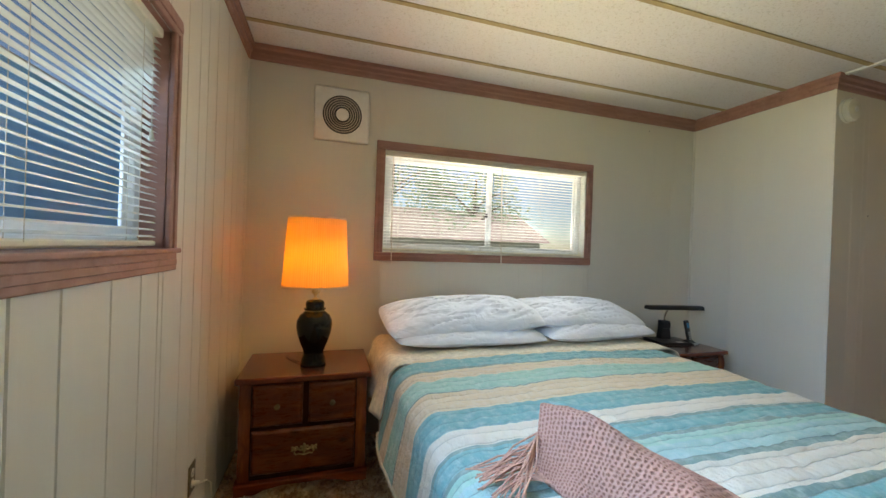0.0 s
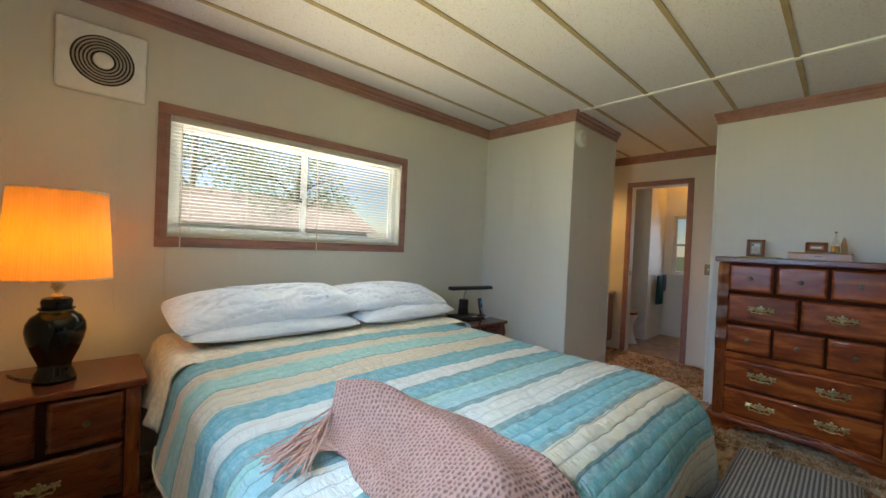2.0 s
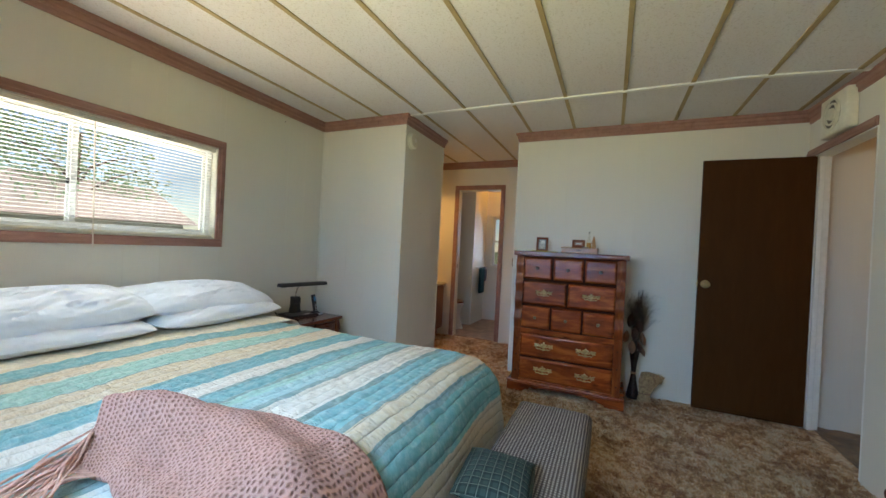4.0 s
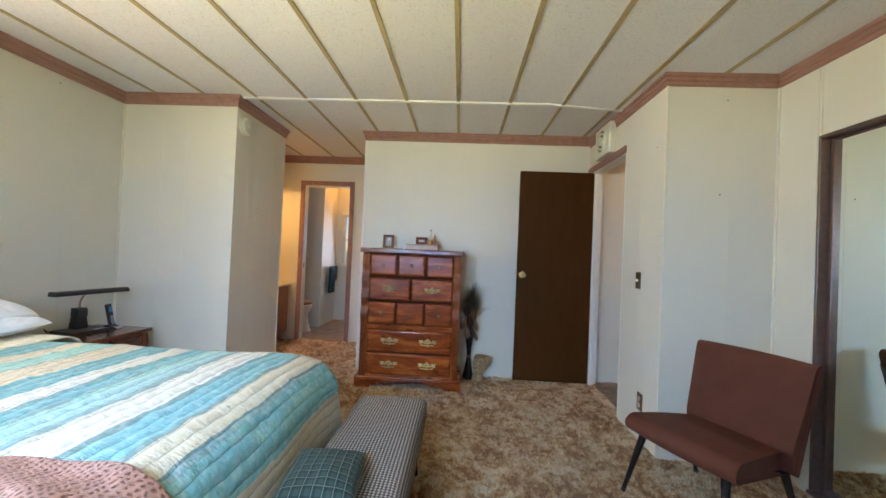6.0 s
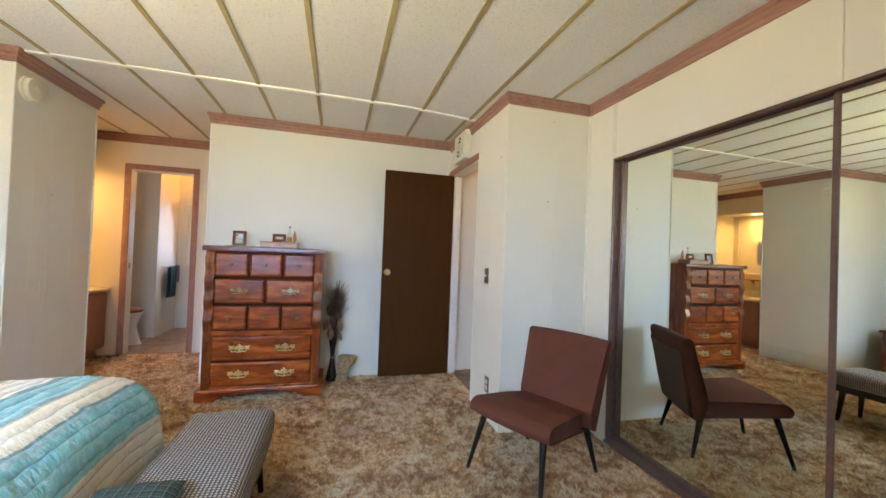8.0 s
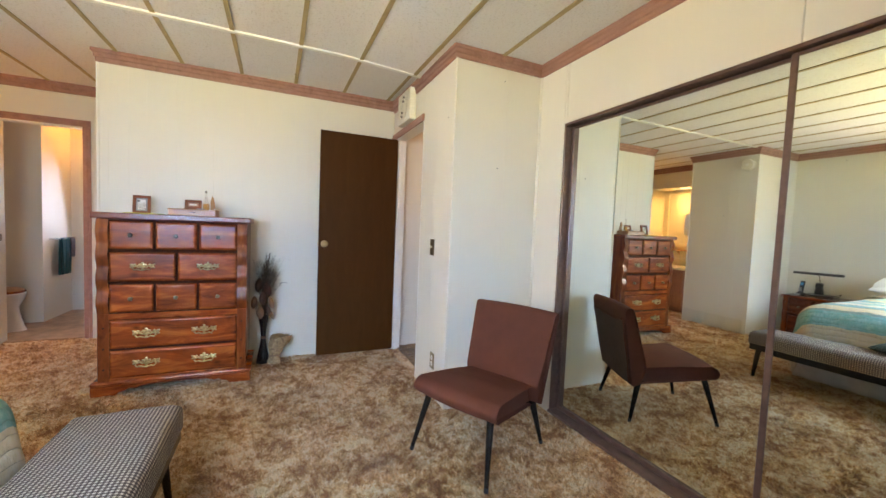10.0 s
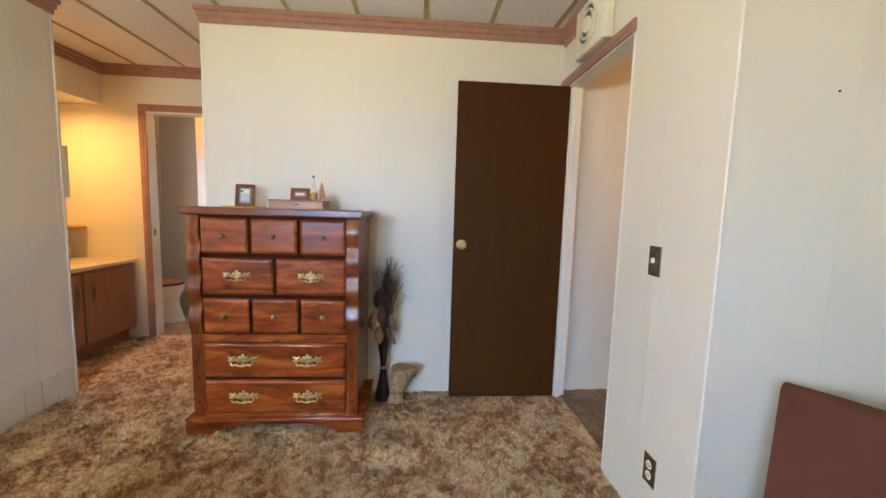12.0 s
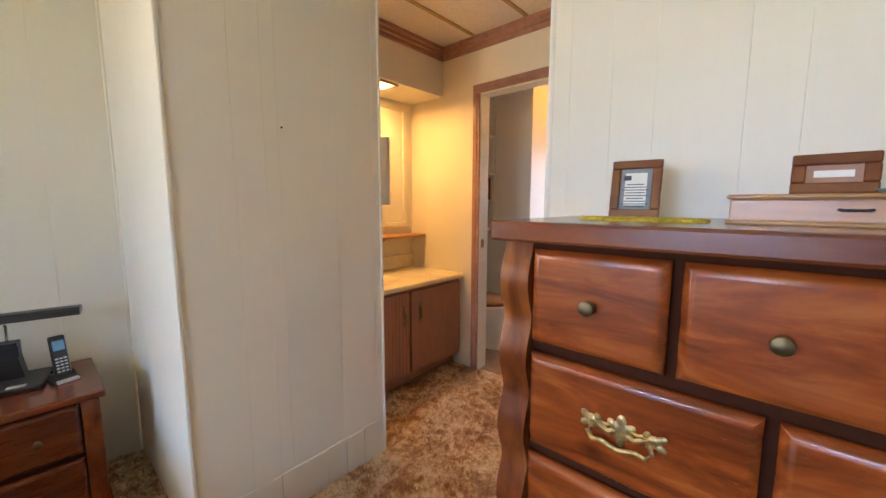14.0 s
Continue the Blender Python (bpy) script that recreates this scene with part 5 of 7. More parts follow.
def bed():
    th = thing("bed", "queen bed made up with a pale skirt and cream sheet", "bed")
    base = bmesh.new()
    box(base, BX0 + 0.06, BX1 - 0.06, BY0 + 0.06, BY1, 0.10, 0.36, 0.02, 2)
    part("box_spring", base, M_SKIRT, th)
    mat = bmesh.new()
    box(mat, BX0 + 0.06, BX1 - 0.09, BY0 + 0.09, BY1, 0.33, BZ - 0.035, 0.10, 5)
    part("mattress", mat, M_SHEET, th)
    skirt = bmesh.new()
    run = [(BX0 + 0.05, BY1), (BX0 + 0.05, BY0 + 0.05), (BX1 - 0.05, BY0 + 0.05), (BX1 - 0.05, BY1)]
    pts = []
    for (ax, ay), (bx, by) in zip(run, run[1:]):
        n = int(math.hypot(bx - ax, by - ay) / 0.03)
        nx, ny = (by - ay), -(bx - ax)
        ln = math.hypot(nx, ny)
        for k in range(n):
            s = k / n
            pts.append((ax + (bx - ax) * s, ay + (by - ay) * s, -nx / ln * -1, -ny / ln * -1))
    m = len(pts)
    def place(i, j):
        x, y, nx, ny = pts[i]
        fl = 0.012 * math.sin(i * 1.3) * (1 - j / 8) + 0.012 * (1 - j / 8) + 0.01 * n3(i * 0.3, j * 0.2, 5)
        return (x - nx * fl, y - ny * fl, 0.012 + (0.40 - 0.012) * j / 8)
    grid(skirt, m - 1, 8, place)
    sk = part("bed_skirt", skirt, M_SKIRT, th, "pale gathered bed skirt", True)
    mod = sk.modifiers.new("thick", "SOLIDIFY")
    mod.thickness = 0.004
    legs = mesh_of("leg", lathe(bmesh.new(), [(0.025, 0), (0.03, 0.1)], 12), M_BLACK)
    for x in (BX0 + 0.15, BX1 - 0.15):
        for y in (BY0 + 0.15, BY1 - 0.15):
            o = new("leg", legs)
            o.parent = th
            o.location = (x, y, 0)
    # the sheet folded back over the top of the quilt
    sh = bmesh.new()
    nu, nv = 110, 34
    w = BX1 - BX0 - 0.16
    def lay(i, j):
        gx = -0.30 + (w + 0.60) * i / nu
        gy = 1.76 + 0.66 * j / nv
        dx = gx if gx < 0 else max(0, gx - w)
        ox, _, down = drape(dx, 0, 0.09, 0.30 if dx < 0 else 0.1)
        if gx > w:
            down *= 0.8
        x = BX0 + 0.08 + min(max(gx, 0), w) + ox
        zz = BZ - 0.004 + 0.012 * n3(gx * 4, gy * 5, 2) + 0.008 * n3(gx * 14, gy * 8, 9)
        if abs(dx) > 0.1:
            x += 0.018 * math.sin(gy * 26) * min(1, (abs(dx) - 0.1) * 6)
        return (x, gy + 0.02 * n3(gx * 3, 1, 1), zz - down + 0.010 * (1 - j / nv))
    grid(sh, nu, nv, lay)
    s = part("top_sheet", sh, M_SHEET, th, "cream floral top sheet folded back", True)
    mod = s.modifiers.new("thick", "SOLIDIFY")
    mod.thickness = 0.006
    return th


bed()


def quilt():
    bm = bmesh.new()
    r_west = 0.10
    x_lo, x_hi = BX0 + r_west, BX1 - QR
    w = x_hi - x_lo
    nu, nv, side = 220, 220, 0.38
    foot = BY0 + QR
    y_hem = foot - 0.56
    def coords(i, j):
        return -side + (w + 2 * side + 0.10) * i / nu, y_hem + (1.80 - y_hem) * j / nv
    def place(i, j):
        gx, gy = coords(i, j)
        dx = gx if gx < 0 else max(0.0, gx - w)
        dy = min(0.0, gy - foot)
        ox, oy, down = drape(dx, dy, r_west if gx < 0 and dy == 0 else QR if gx > 0 else r_west + (QR - r_west) * min(1, -dy / 0.3), 0.20 if gx < 0 and abs(dx) > abs(dy) else 0.06)
        x = x_lo + min(max(gx, 0), w) + ox
        y = max(gy, foot) + oy
        d = math.hypot(dx, dy)
        crown = 0.016 * (1 - (2 * min(max(gx, 0), w) / w - 1) ** 2)
        row = abs(math.sin(math.pi * gy / 0.047)) ** 0.5
        # seams pull the cloth into short puckers between the stitched rows
        pucker = n3(gx * 24 + 3 * n3(gx * 3, gy * 3, 1), gy * 11, 2)
        z = BZ + crown + 0.0028 * row + 0.006 * n3(gx * 9, gy * 16, 4) + 0.010 * n3(gx * 2.2, gy * 2.2, 8) + 0.0060 * pucker
        if d > 0.16:
            k = min(1, (d - 0.16) * 4)
            wave = 0.016 * k * (math.sin((gy if abs(dx) > abs(dy) else gx) * 9) + 0.6 * n3(gx * 4, gy * 4, 6))
            if abs(dx) > abs(dy):
                x += wave * (1 if dx > 0 else -1)
            else:
                y -= wave
        return (x, y, max(0.04, z - down))
    grid(bm, nu, nv, place, coords)
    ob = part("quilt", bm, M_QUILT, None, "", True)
    mod = ob.modifiers.new("thick", "SOLIDIFY")
    mod.thickness, mod.offset = 0.010, -1
    rim = [place(0, j) for j in range(nv, -1, -1)] + [place(i, 0) for i in range(nu + 1)] + [place(nu, j) for j in range(nv + 1)]
    part("binding", tube(bmesh.new(), rim[::2], 0.007, 6), M_SHEET, ob, "cream bound edge", True)
    return tagged(ob, "aqua, teal and cream striped patchwork quilt on the bed", "quilt")


quilt()


def pillow(name, m, lx, ly, lz, seed, label):
    """A stuffed case: two bulging sheets that meet in a seam."""
    bm = bmesh.new()
    nu, nv = 90, 56
    for side in (1, -1):
        def place(i, j):
            u, v = 2 * i / nu - 1, 2 * j / nv - 1
            e = max(0.0, (1 - abs(u) ** 2.8) * (1 - abs(v) ** 2.3)) ** 0.5
            cu = 1 - 0.06 * (1 - abs(u)) * abs(v) ** 2 - 0.0
            x = lx / 2 * u * (1 - 0.05 * v ** 4)
            y = ly / 2 * v * (1 - 0.12 * abs(u) ** 4) * cu
            # long creases that run in from the ends, and a soft uneven filling
            c1 = abs(n3(u * 1.1 + v * 1.0 + seed, v * 4.6 - u * 2.2, 3))
            c2 = abs(n3(u * 2.6 + v * 2.4 + seed * 1.7, v * 7.0 - u * 4.0, 11))
            wr = 0.16 * n3(u * 1.7 + seed, v * 1.6, side) - 0.17 * math.exp(-(c1 / 0.09) ** 2) - 0.06 * math.exp(-(c2 / 0.07) ** 2) + 0.06 * n3(u * 3 + seed, v * 9 - u * 5, 7)
            z = side * lz / 2 * e * (1 + wr + (0.18 * n3(u * 1.3, v * 1.1, seed)))
            if side < 0:
                z *= 0.75
            return (x, y, z)
        grid(bm, nu, nv, place)
    bmesh.ops.remove_doubles(bm, verts=bm.verts, dist=0.0004)
    ob = part(name, bm, M_PILLOW, None, "", True, m)
    return tagged(ob, label, "pillow", "pillows on the bed")


pillow("pillow", pose(0.87, 2.165, 0.722, 3, 1, 1), 0.92, 0.48, 0.132, 1, "flattened white pillow lying under another")
pillow("pillow", pose(0.87, 2.235, 0.806, 12, -2.2, 3), 1.00, 0.50, 0.205, 5, "plump wrinkled white pillow near the table lamp")
pillow("pillow", pose(1.73, 2.17, 0.726, 3, -1, -1), 0.79, 0.48, 0.148, 9, "flattened white pillow lying under another")
pillow("pillow", pose(1.70, 2.245, 0.808, 10, 1.5, -3), 0.84, 0.48, 0.18, 13, "plump wrinkled white pillow near the desk lamp")


def throw():
    th = thing("throw_blanket", "dusty rose knitted throw with fringe tossed on the bed", "blanket")
    bm = bmesh.new()
    nu, nv = 70, 110
    def coords(i, j):
        return 0.50 * i / nu, 1.05 * j / nv
    def place(i, j):
        u, v = i / nu, j / nv
        # the far edge is gathered to a peak; the near end spreads
        left = Vector((0.560, 0.865)).lerp(Vector((0.46, 0.27)), v) + Vector((0.02 * math.sin(v * 5), 0))
        right = Vector((0.735 + 0.140 * math.sin(min(1.0, v * 1.25) * 1.9) + 0.075 * v, 1.105 - 0.875 * v))
        p = left.lerp(right, u)
        fall = 0.05 * max(0.0, v - 0.85) * 6
        ridge = math.exp(-((u - 0.62 - 0.12 * math.sin(v * 5)) / 0.26) ** 2) * (0.050 * math.exp(-((v - 0.14) / 0.22) ** 2) + 0.034) - fall * 0.3
        z = BZ + 0.036 + ridge + 0.012 * n3(u * 4 + 2, v * 7, 1) + 0.004 * n3(u * 14, v * 24, 4)
        z += 0.022 * math.exp(-((u - 0.98) / 0.1) ** 2) * math.exp(-((v - 0.05) / 0.12) ** 2)
        z -= 0.012 * math.exp(-((u) / 0.08) ** 2)
        past = min(max(0.0, BY0 + QR - p.y), QR * 0.98)
        z -= QR - math.sqrt(QR * QR - past * past)
        return (p.x, p.y, z)
    grid(bm, nu, nv, place, coords)
    cl = part("knit_cloth", bm, M_KNIT, th, "", True)
    mod = cl.modifiers.new("thick", "SOLIDIFY")
    mod.thickness = 0.012
    rnd = random.Random(4)
    fr = bmesh.new()
    for k in range(46):
        s = k / 45
        a = Vector(place(int((0.0 + 0.35 * s) * nu), 0))
        if k % 3 == 0:
            a = Vector(place(0, int(s * 14)))
        tip = Vector((0.395 + 0.06 * s + rnd.uniform(-0.02, 0.03), 0.90 - 0.15 * rnd.random() - 0.03 * s, BZ + 0.026))
        mid = a.lerp(tip, 0.5) + Vector((rnd.uniform(-0.015, 0.015), rnd.uniform(-0.02, 0.02), rnd.uniform(0.0, 0.014)))
        tube(fr, [a, mid, tip], 0.0026, 5, 0.002)
    tagged(part("fringe", fr, M_FRINGE, th, "loose twisted fringe", True), kind="stuff")
    return th


throw()


# ---- bench and cushion ----
def bench():
    th = thing("bench", "low upholstered bench in small black and cream check", "bench", Matrix.Translation((1.555, 0.068, 0)))
    bm = bmesh.new()
    L, W, z0, z1, r, h = 0.630, 0.185, 0.285, 0.412, 0.045, 0.070
    nu, nv = 72, 40

    def fold(half, q):
        """Cloth at q (-1 to 1) from the middle: over the top, round the edge, down the side."""
        flat, arc = half - r, r * math.pi / 2
        t, sg = abs(q) * (flat + arc + h), 1 if q > 0 else -1
        if t < flat:
            return sg * t, 0.0, sg * t
        if t < flat + arc:
            a = (t - flat) / r
            return sg * (flat + r * math.sin(a)), r * (1 - math.cos(a)), sg * t
        return sg * half, r + t - flat - arc, sg * t

    def spread(k, n):
        q = 2 * k / n - 1
        return math.copysign(abs(q) ** 0.75, q)
    def coords(i, j):
        return fold(L, spread(i, nu))[2], fold(W, spread(j, nv))[2]
    def place(i, j):
        x, da, _ = fold(L, spread(i, nu))
        y, db, _ = fold(W, spread(j, nv))
        a, b = x / L, y / W
        return (x, y, z1 + 0.014 * (1 - a * a) * (1 - b * b) + 0.003 * n3(x * 6, y * 6) - max(da, db))
    grid(bm, nu, nv, place, coords)
    part("seat", bm, M_BENCH, th, "padded houndstooth check top", True)
    part("seat_frame", box(bmesh.new(), -L + 0.006, L - 0.006, -W + 0.006, W - 0.006, 0.245, 0.300, 0.004), M_BLACKWOOD, th, "black wooden frame")
    leg = mesh_of("leg", tube(bmesh.new(), [(0, 0, 0), (0, 0, 0.25)], 0.013, 10, 0.021), M_BLACKWOOD, True)
    for sx in (-1, 1):
        for sy in (-1, 1):
            o = new("leg", leg)
            o.parent = th
            o.matrix_basis = pose(sx * (L - 0.03), sy * (W - 0.045), 0.0, sy * 5, -sx * 5, 0)
    return th


bench()


def cushion():
    bm = bmesh.new()
    nu, nv = 40, 40
    lx, ly = 0.29, 0.235
    for side in (1, -1):
        def place(i, j):
            u, v = 2 * i / nu - 1, 2 * j / nv - 1
            e = max(0.0, (1 - abs(u) ** 2.4) * (1 - abs(v) ** 2.4)) ** 0.5
            return (lx / 2 * u * (1 - 0.05 * (1 - v * v)), ly / 2 * v * (1 - 0.05 * (1 - u * u)), side * 0.042 * e * (1 + 0.15 * n3(u * 2, v * 2, side)))
        grid(bm, nu, nv, place, lambda i, j: (lx * i / nu, ly * j / nv))
    bmesh.ops.remove_doubles(bm, verts=bm.verts, dist=0.0004)
    th = part("cushion", bm, M_PLAID, None, "", True, pose(1.335, 0.142, 0.466, 3, 1, 6))
    tagged(th, "dark green plaid cushion lying on the bench", "cushion")
    pts = []
    for k in range(41):
        a = 2 * math.pi * k / 40
        c, s = math.cos(a), math.sin(a)
        q = (abs(c) ** 7 + abs(s) ** 7) ** (-1 / 7)
        pts.append((lx / 2 * c * q * 0.965, ly / 2 * s * q * 0.965, 0))
    part("piping", tube(bmesh.new(), pts, 0.005, 6), M_CUSHION_TRIM, th, "dark green piping", True)
    return th


cushion()


# ---- chair ----
def rounded(poly, radii, seg=5):
    """A polygon with its corners rounded off."""
    out, n = [], len(poly)
    for i, (p, r) in enumerate(zip(poly, radii)):
        p, a, b = Vector(p), Vector(poly[i - 1]), Vector(poly[(i + 1) % n])
        p0, p1 = p + (a - p).normalized() * r, p + (b - p).normalized() * r
        for k in range(seg + 1):
            t = k / seg
            out.append(p0 * (1 - t) ** 2 + p * 2 * t * (1 - t) + p1 * t * t)
    return out


def padded(bm, poly, half_width, edge=0.022, crown=0.0):
    """Upholstery: an outline in (y, z) drawn out along x, with soft ends and a slight swell in the middle."""
    c = sum(poly, Vector((0, 0))) / len(poly)
    ends = [(1 - math.cos(a * math.pi / 10), math.sin(a * math.pi / 10)) for a in range(6)]
    stations = [(-1, e, q) for e, q in ends] + [(t, 1.0, 1.0) for t in (-0.6, -0.3, 0.0, 0.3, 0.6)] + [(1, e, q) for e, q in reversed(ends)]
    rings = []
    for sgn, e, q in stations:
        ring = []
        for p in poly:
            hw = half_width(p.x, p.y)
            d = (c - p).normalized() * edge * (1 - q)
            x = sgn * (hw - edge * (1 - e)) if abs(sgn) == 1 else sgn * (hw - edge)
            swell = crown * (1 - (x / hw) ** 2)
            g = p + d - (c - p).normalized() * swell
            ring.append(bm.verts.new((x, g.x, g.y)))
        rings.append(ring)
    n = len(poly)
    for a, b in zip(rings, rings[1:]):
        for i in range(n):
            bm.faces.new((a[i], a[(i + 1) % n], b[(i + 1) % n], b[i]))
    bm.faces.new(rings[0][::-1])
    bm.faces.new(rings[-1])
    return bm


def chair():
    # front feet on the x axis, facing -y
    th = thing("chair", "armless brown upholstered chair with splayed black legs", "chair", pose(1.925, -1.261, 0, 0, 0, -154.8))
    seat = rounded([(0.035, 0.312), (0.018, 0.350), (0.055, 0.392), (0.30, 0.372), (0.500, 0.345), (0.515, 0.236)], (0.012, 0.02, 0.03, 0.08, 0.02, 0.02))
    part("seat", padded(bmesh.new(), seat, lambda y, z: 0.268 - 0.060 * max(0.0, y) / 0.5, 0.026, 0.018), M_VINYL, th, "padded brown seat", True)
    back = rounded([(0.500, 0.250), (0.552, 0.226), (0.645, 0.715), (0.632, 0.748), (0.590, 0.742), (0.470, 0.350)], (0.015, 0.015, 0.02, 0.018, 0.02, 0.03))
    wide = lambda y, z: 0.234 + 0.036 * (z - 0.23) / 0.5
    bk = part("backrest", padded(bmesh.new(), back, wide, 0.020, 0.008), M_VINYL, th, "padded brown backrest", True)
    # the dark rear cover, its piping and the pulled seam under the top
    def rear(z, off):
        return 0.553 + 0.093 * (z - 0.226) / 0.489 + 0.007 + off
    cover = bmesh.new()
    levels = (0.245, 0.40, 0.55, 0.655)
    for q in (0.0, 0.004):
        for z in levels:
            for sx in (-1, 1):
                cover.verts.new((sx * (wide(0, z) - 0.024), rear(z, q), z))
    cover.verts.ensure_lookup_table()
    v = cover.verts
    for i in range(3):
        a, b = 2 * i, 8 + 2 * i
        cover.faces.new((v[b], v[b + 1], v[b + 3], v[b + 2]))
        cover.faces.new((v[a], v[b], v[b + 2], v[a + 2]))
        cover.faces.new((v[a + 1], v[a + 3], v[b + 3], v[b + 1]))
    cover.faces.new((v[6], v[14], v[15], v[7]))
    cover.faces.new((v[0], v[1], v[9], v[8]))
    part("rear_cover", cover, M_VINYL_BACK, bk, "very dark brown rear cover")
    for sx in (-1, 1):
        line = [(sx * (wide(0, z) - 0.022 + 0.006 * math.sin(z * 19)), rear(z, 0.003), z) for z in np.linspace(0.245, 0.66, 8)]
        part("piping", tube(bmesh.new(), line, 0.0035, 6), M_VINYL, bk, "", True)
    seam = [(x, rear(0.665 - 0.012 * (1 - (x / 0.22) ** 2), 0.004), 0.665 - 0.014 * (1 - (x / 0.22) ** 2) + 0.004 * math.sin(x * 40)) for x in np.linspace(-0.225, 0.225, 13)]
    part("seam", tube(bmesh.new(), seam, 0.007, 6), M_VINYL, bk, "gathered seam under the top", True)
    tops = ((-0.195, 0.085, 0.315), (0.195, 0.085, 0.315), (-0.200, 0.500, 0.250), (0.200, 0.500, 0.250))
    feet = ((-0.243, 0.0), (0.243, 0.0), (-0.238, 0.560), (0.238, 0.560))
    for (tx, ty, tz), (fx, fy) in zip(tops, feet):
        lg = part("leg", tube(bmesh.new(), [(fx, fy, 0.0), ((fx + tx) / 2, (fy + ty) / 2, tz / 2), (tx, ty, tz)], 0.0095, 12, 0.019), M_BLACKWOOD, th, "", True)
        d = Vector((tx - fx, ty - fy, tz)).normalized()
        part("foot_cap", tube(bmesh.new(), [Vector((fx, fy, 0.0)), Vector((fx, fy, 0)) + d * 0.022], 0.0112, 12), M_BLACK, lg)
    under = bmesh.new()
    prism(under, [(0.07, 0.300), (0.50, 0.226), (0.50, 0.245), (0.07, 0.320)], -0.185, 0.185, "x")
    part("under_frame", under, M_BLACKWOOD, th)
    return th


chair()


# ---- dried arrangement beside the dresser ----
def dried_plant():
    th = thing("dried_arrangement", "dried reeds and pods in a slim black floor vase", "plant", Matrix.Translation((3.775, -0.385, 0)))
    part("vase", lathe(bmesh.new(), [(0.001, 0), (0.052, 0), (0.054, 0.006), (0.046, 0.05), (0.030, 0.13), (0.020, 0.20), (0.019, 0.225), (0.026, 0.30), (0.036, 0.36), (0.040, 0.40), (0.036, 0.40), (0.02, 0.34), (0.001, 0.33)], 24), M_VASE, th, "tall glossy black vase", True)
    part("tie", lathe(bmesh.new(), [(0.0205, 0.205), (0.023, 0.21), (0.023, 0.22), (0.0205, 0.225)], 16), M_LEAF_A, th, "pale raffia tie")
    rnd = random.Random(11)
    reeds = bmesh.new()
    for k in range(170):
        a = rnd.uniform(0, 2 * math.pi)
        spread = min(abs(rnd.gauss(0, 0.07)) + 0.01, 0.115)
        h = rnd.uniform(0.70, 0.95) - spread * 0.5
        tx, ty = min(spread * math.cos(a), 0.055), spread * math.sin(a) * 1.05 - 0.03
        tx = max(tx, -0.13)
        base = Vector((rnd.uniform(-0.012, 0.012), rnd.uniform(-0.012, 0.012), 0.36))
        tip = Vector((tx, ty, h))
        midp = base.lerp(tip, 0.55) + Vector((-0.25 * tx, -0.2 * ty, 0.02))
        t2 = tip + Vector((min(tx * 0.15, 0.01), ty * 0.35, -0.015 + rnd.uniform(0, 0.03)))
        tube(reeds, [base, midp, tip, t2], 0.0014, 4, 0.0004)
        for q in range(4):
            f0 = midp.lerp(tip, 0.35 + 0.16 * q)
            side = Vector((rnd.uniform(-0.02, 0.01), rnd.uniform(-0.03, 0.03), 0.04))
            tube(reeds, [f0, f0 + side], 0.0008, 3, 0.0003)
    tagged(part("reeds", reeds, M_STEM, th, "fine dark dried reeds"), kind="stuff")

    def leaf(w, h, mat, m):
        bm = bmesh.new()
        nu, nv = 6, 10
        def place(i, j):
            u, v = 2 * i / nu - 1, j / nv
            wd = w * math.sin(math.pi * min(1, v * 0.96 + 0.04)) ** 0.7
            return (u * wd, 0.018 * u * u - 0.02 * math.sin(v * 3), h * v)
        grid(bm, nu, nv, place)
        ob = part("leaf", bm, mat, th, "", True, m)
        mod = ob.modifiers.new("thick", "SOLIDIFY")
        mod.thickness = 0.002
    for y, z, x, w, h, mat, tilt, yaw in ((0.075, 0.47, -0.04, 0.030, 0.12, M_LEAF_A, 5, -80), (0.02, 0.385, -0.06, 0.034, 0.13, M_LEAF_A, -4, -85), (-0.035, 0.56, -0.03, 0.040, 0.15, M_LEAF_B, -8, -95), (0.045, 0.60, 0.0, 0.036, 0.14, M_LEAF_B, 6, -80),
                                          (-0.07, 0.46, -0.035, 0.028, 0.13, M_LEAF_A, -14, -100), (-0.045, 0.40, -0.04, 0.026, 0.11, M_LEAF_B, -12, -90), (0.01, 0.50, -0.05, 0.032, 0.13, M_LEAF_B, 2, -90), (-0.075, 0.37, -0.03, 0.02, 0.1, M_LEAF_A, -20, -90)):
        leaf(0.85 * w, 0.9 * h, mat, pose(x, y, z, 0, 0, yaw) @ pose(0, 0, 0, 0, tilt, 0))
    return th


dried_plant()


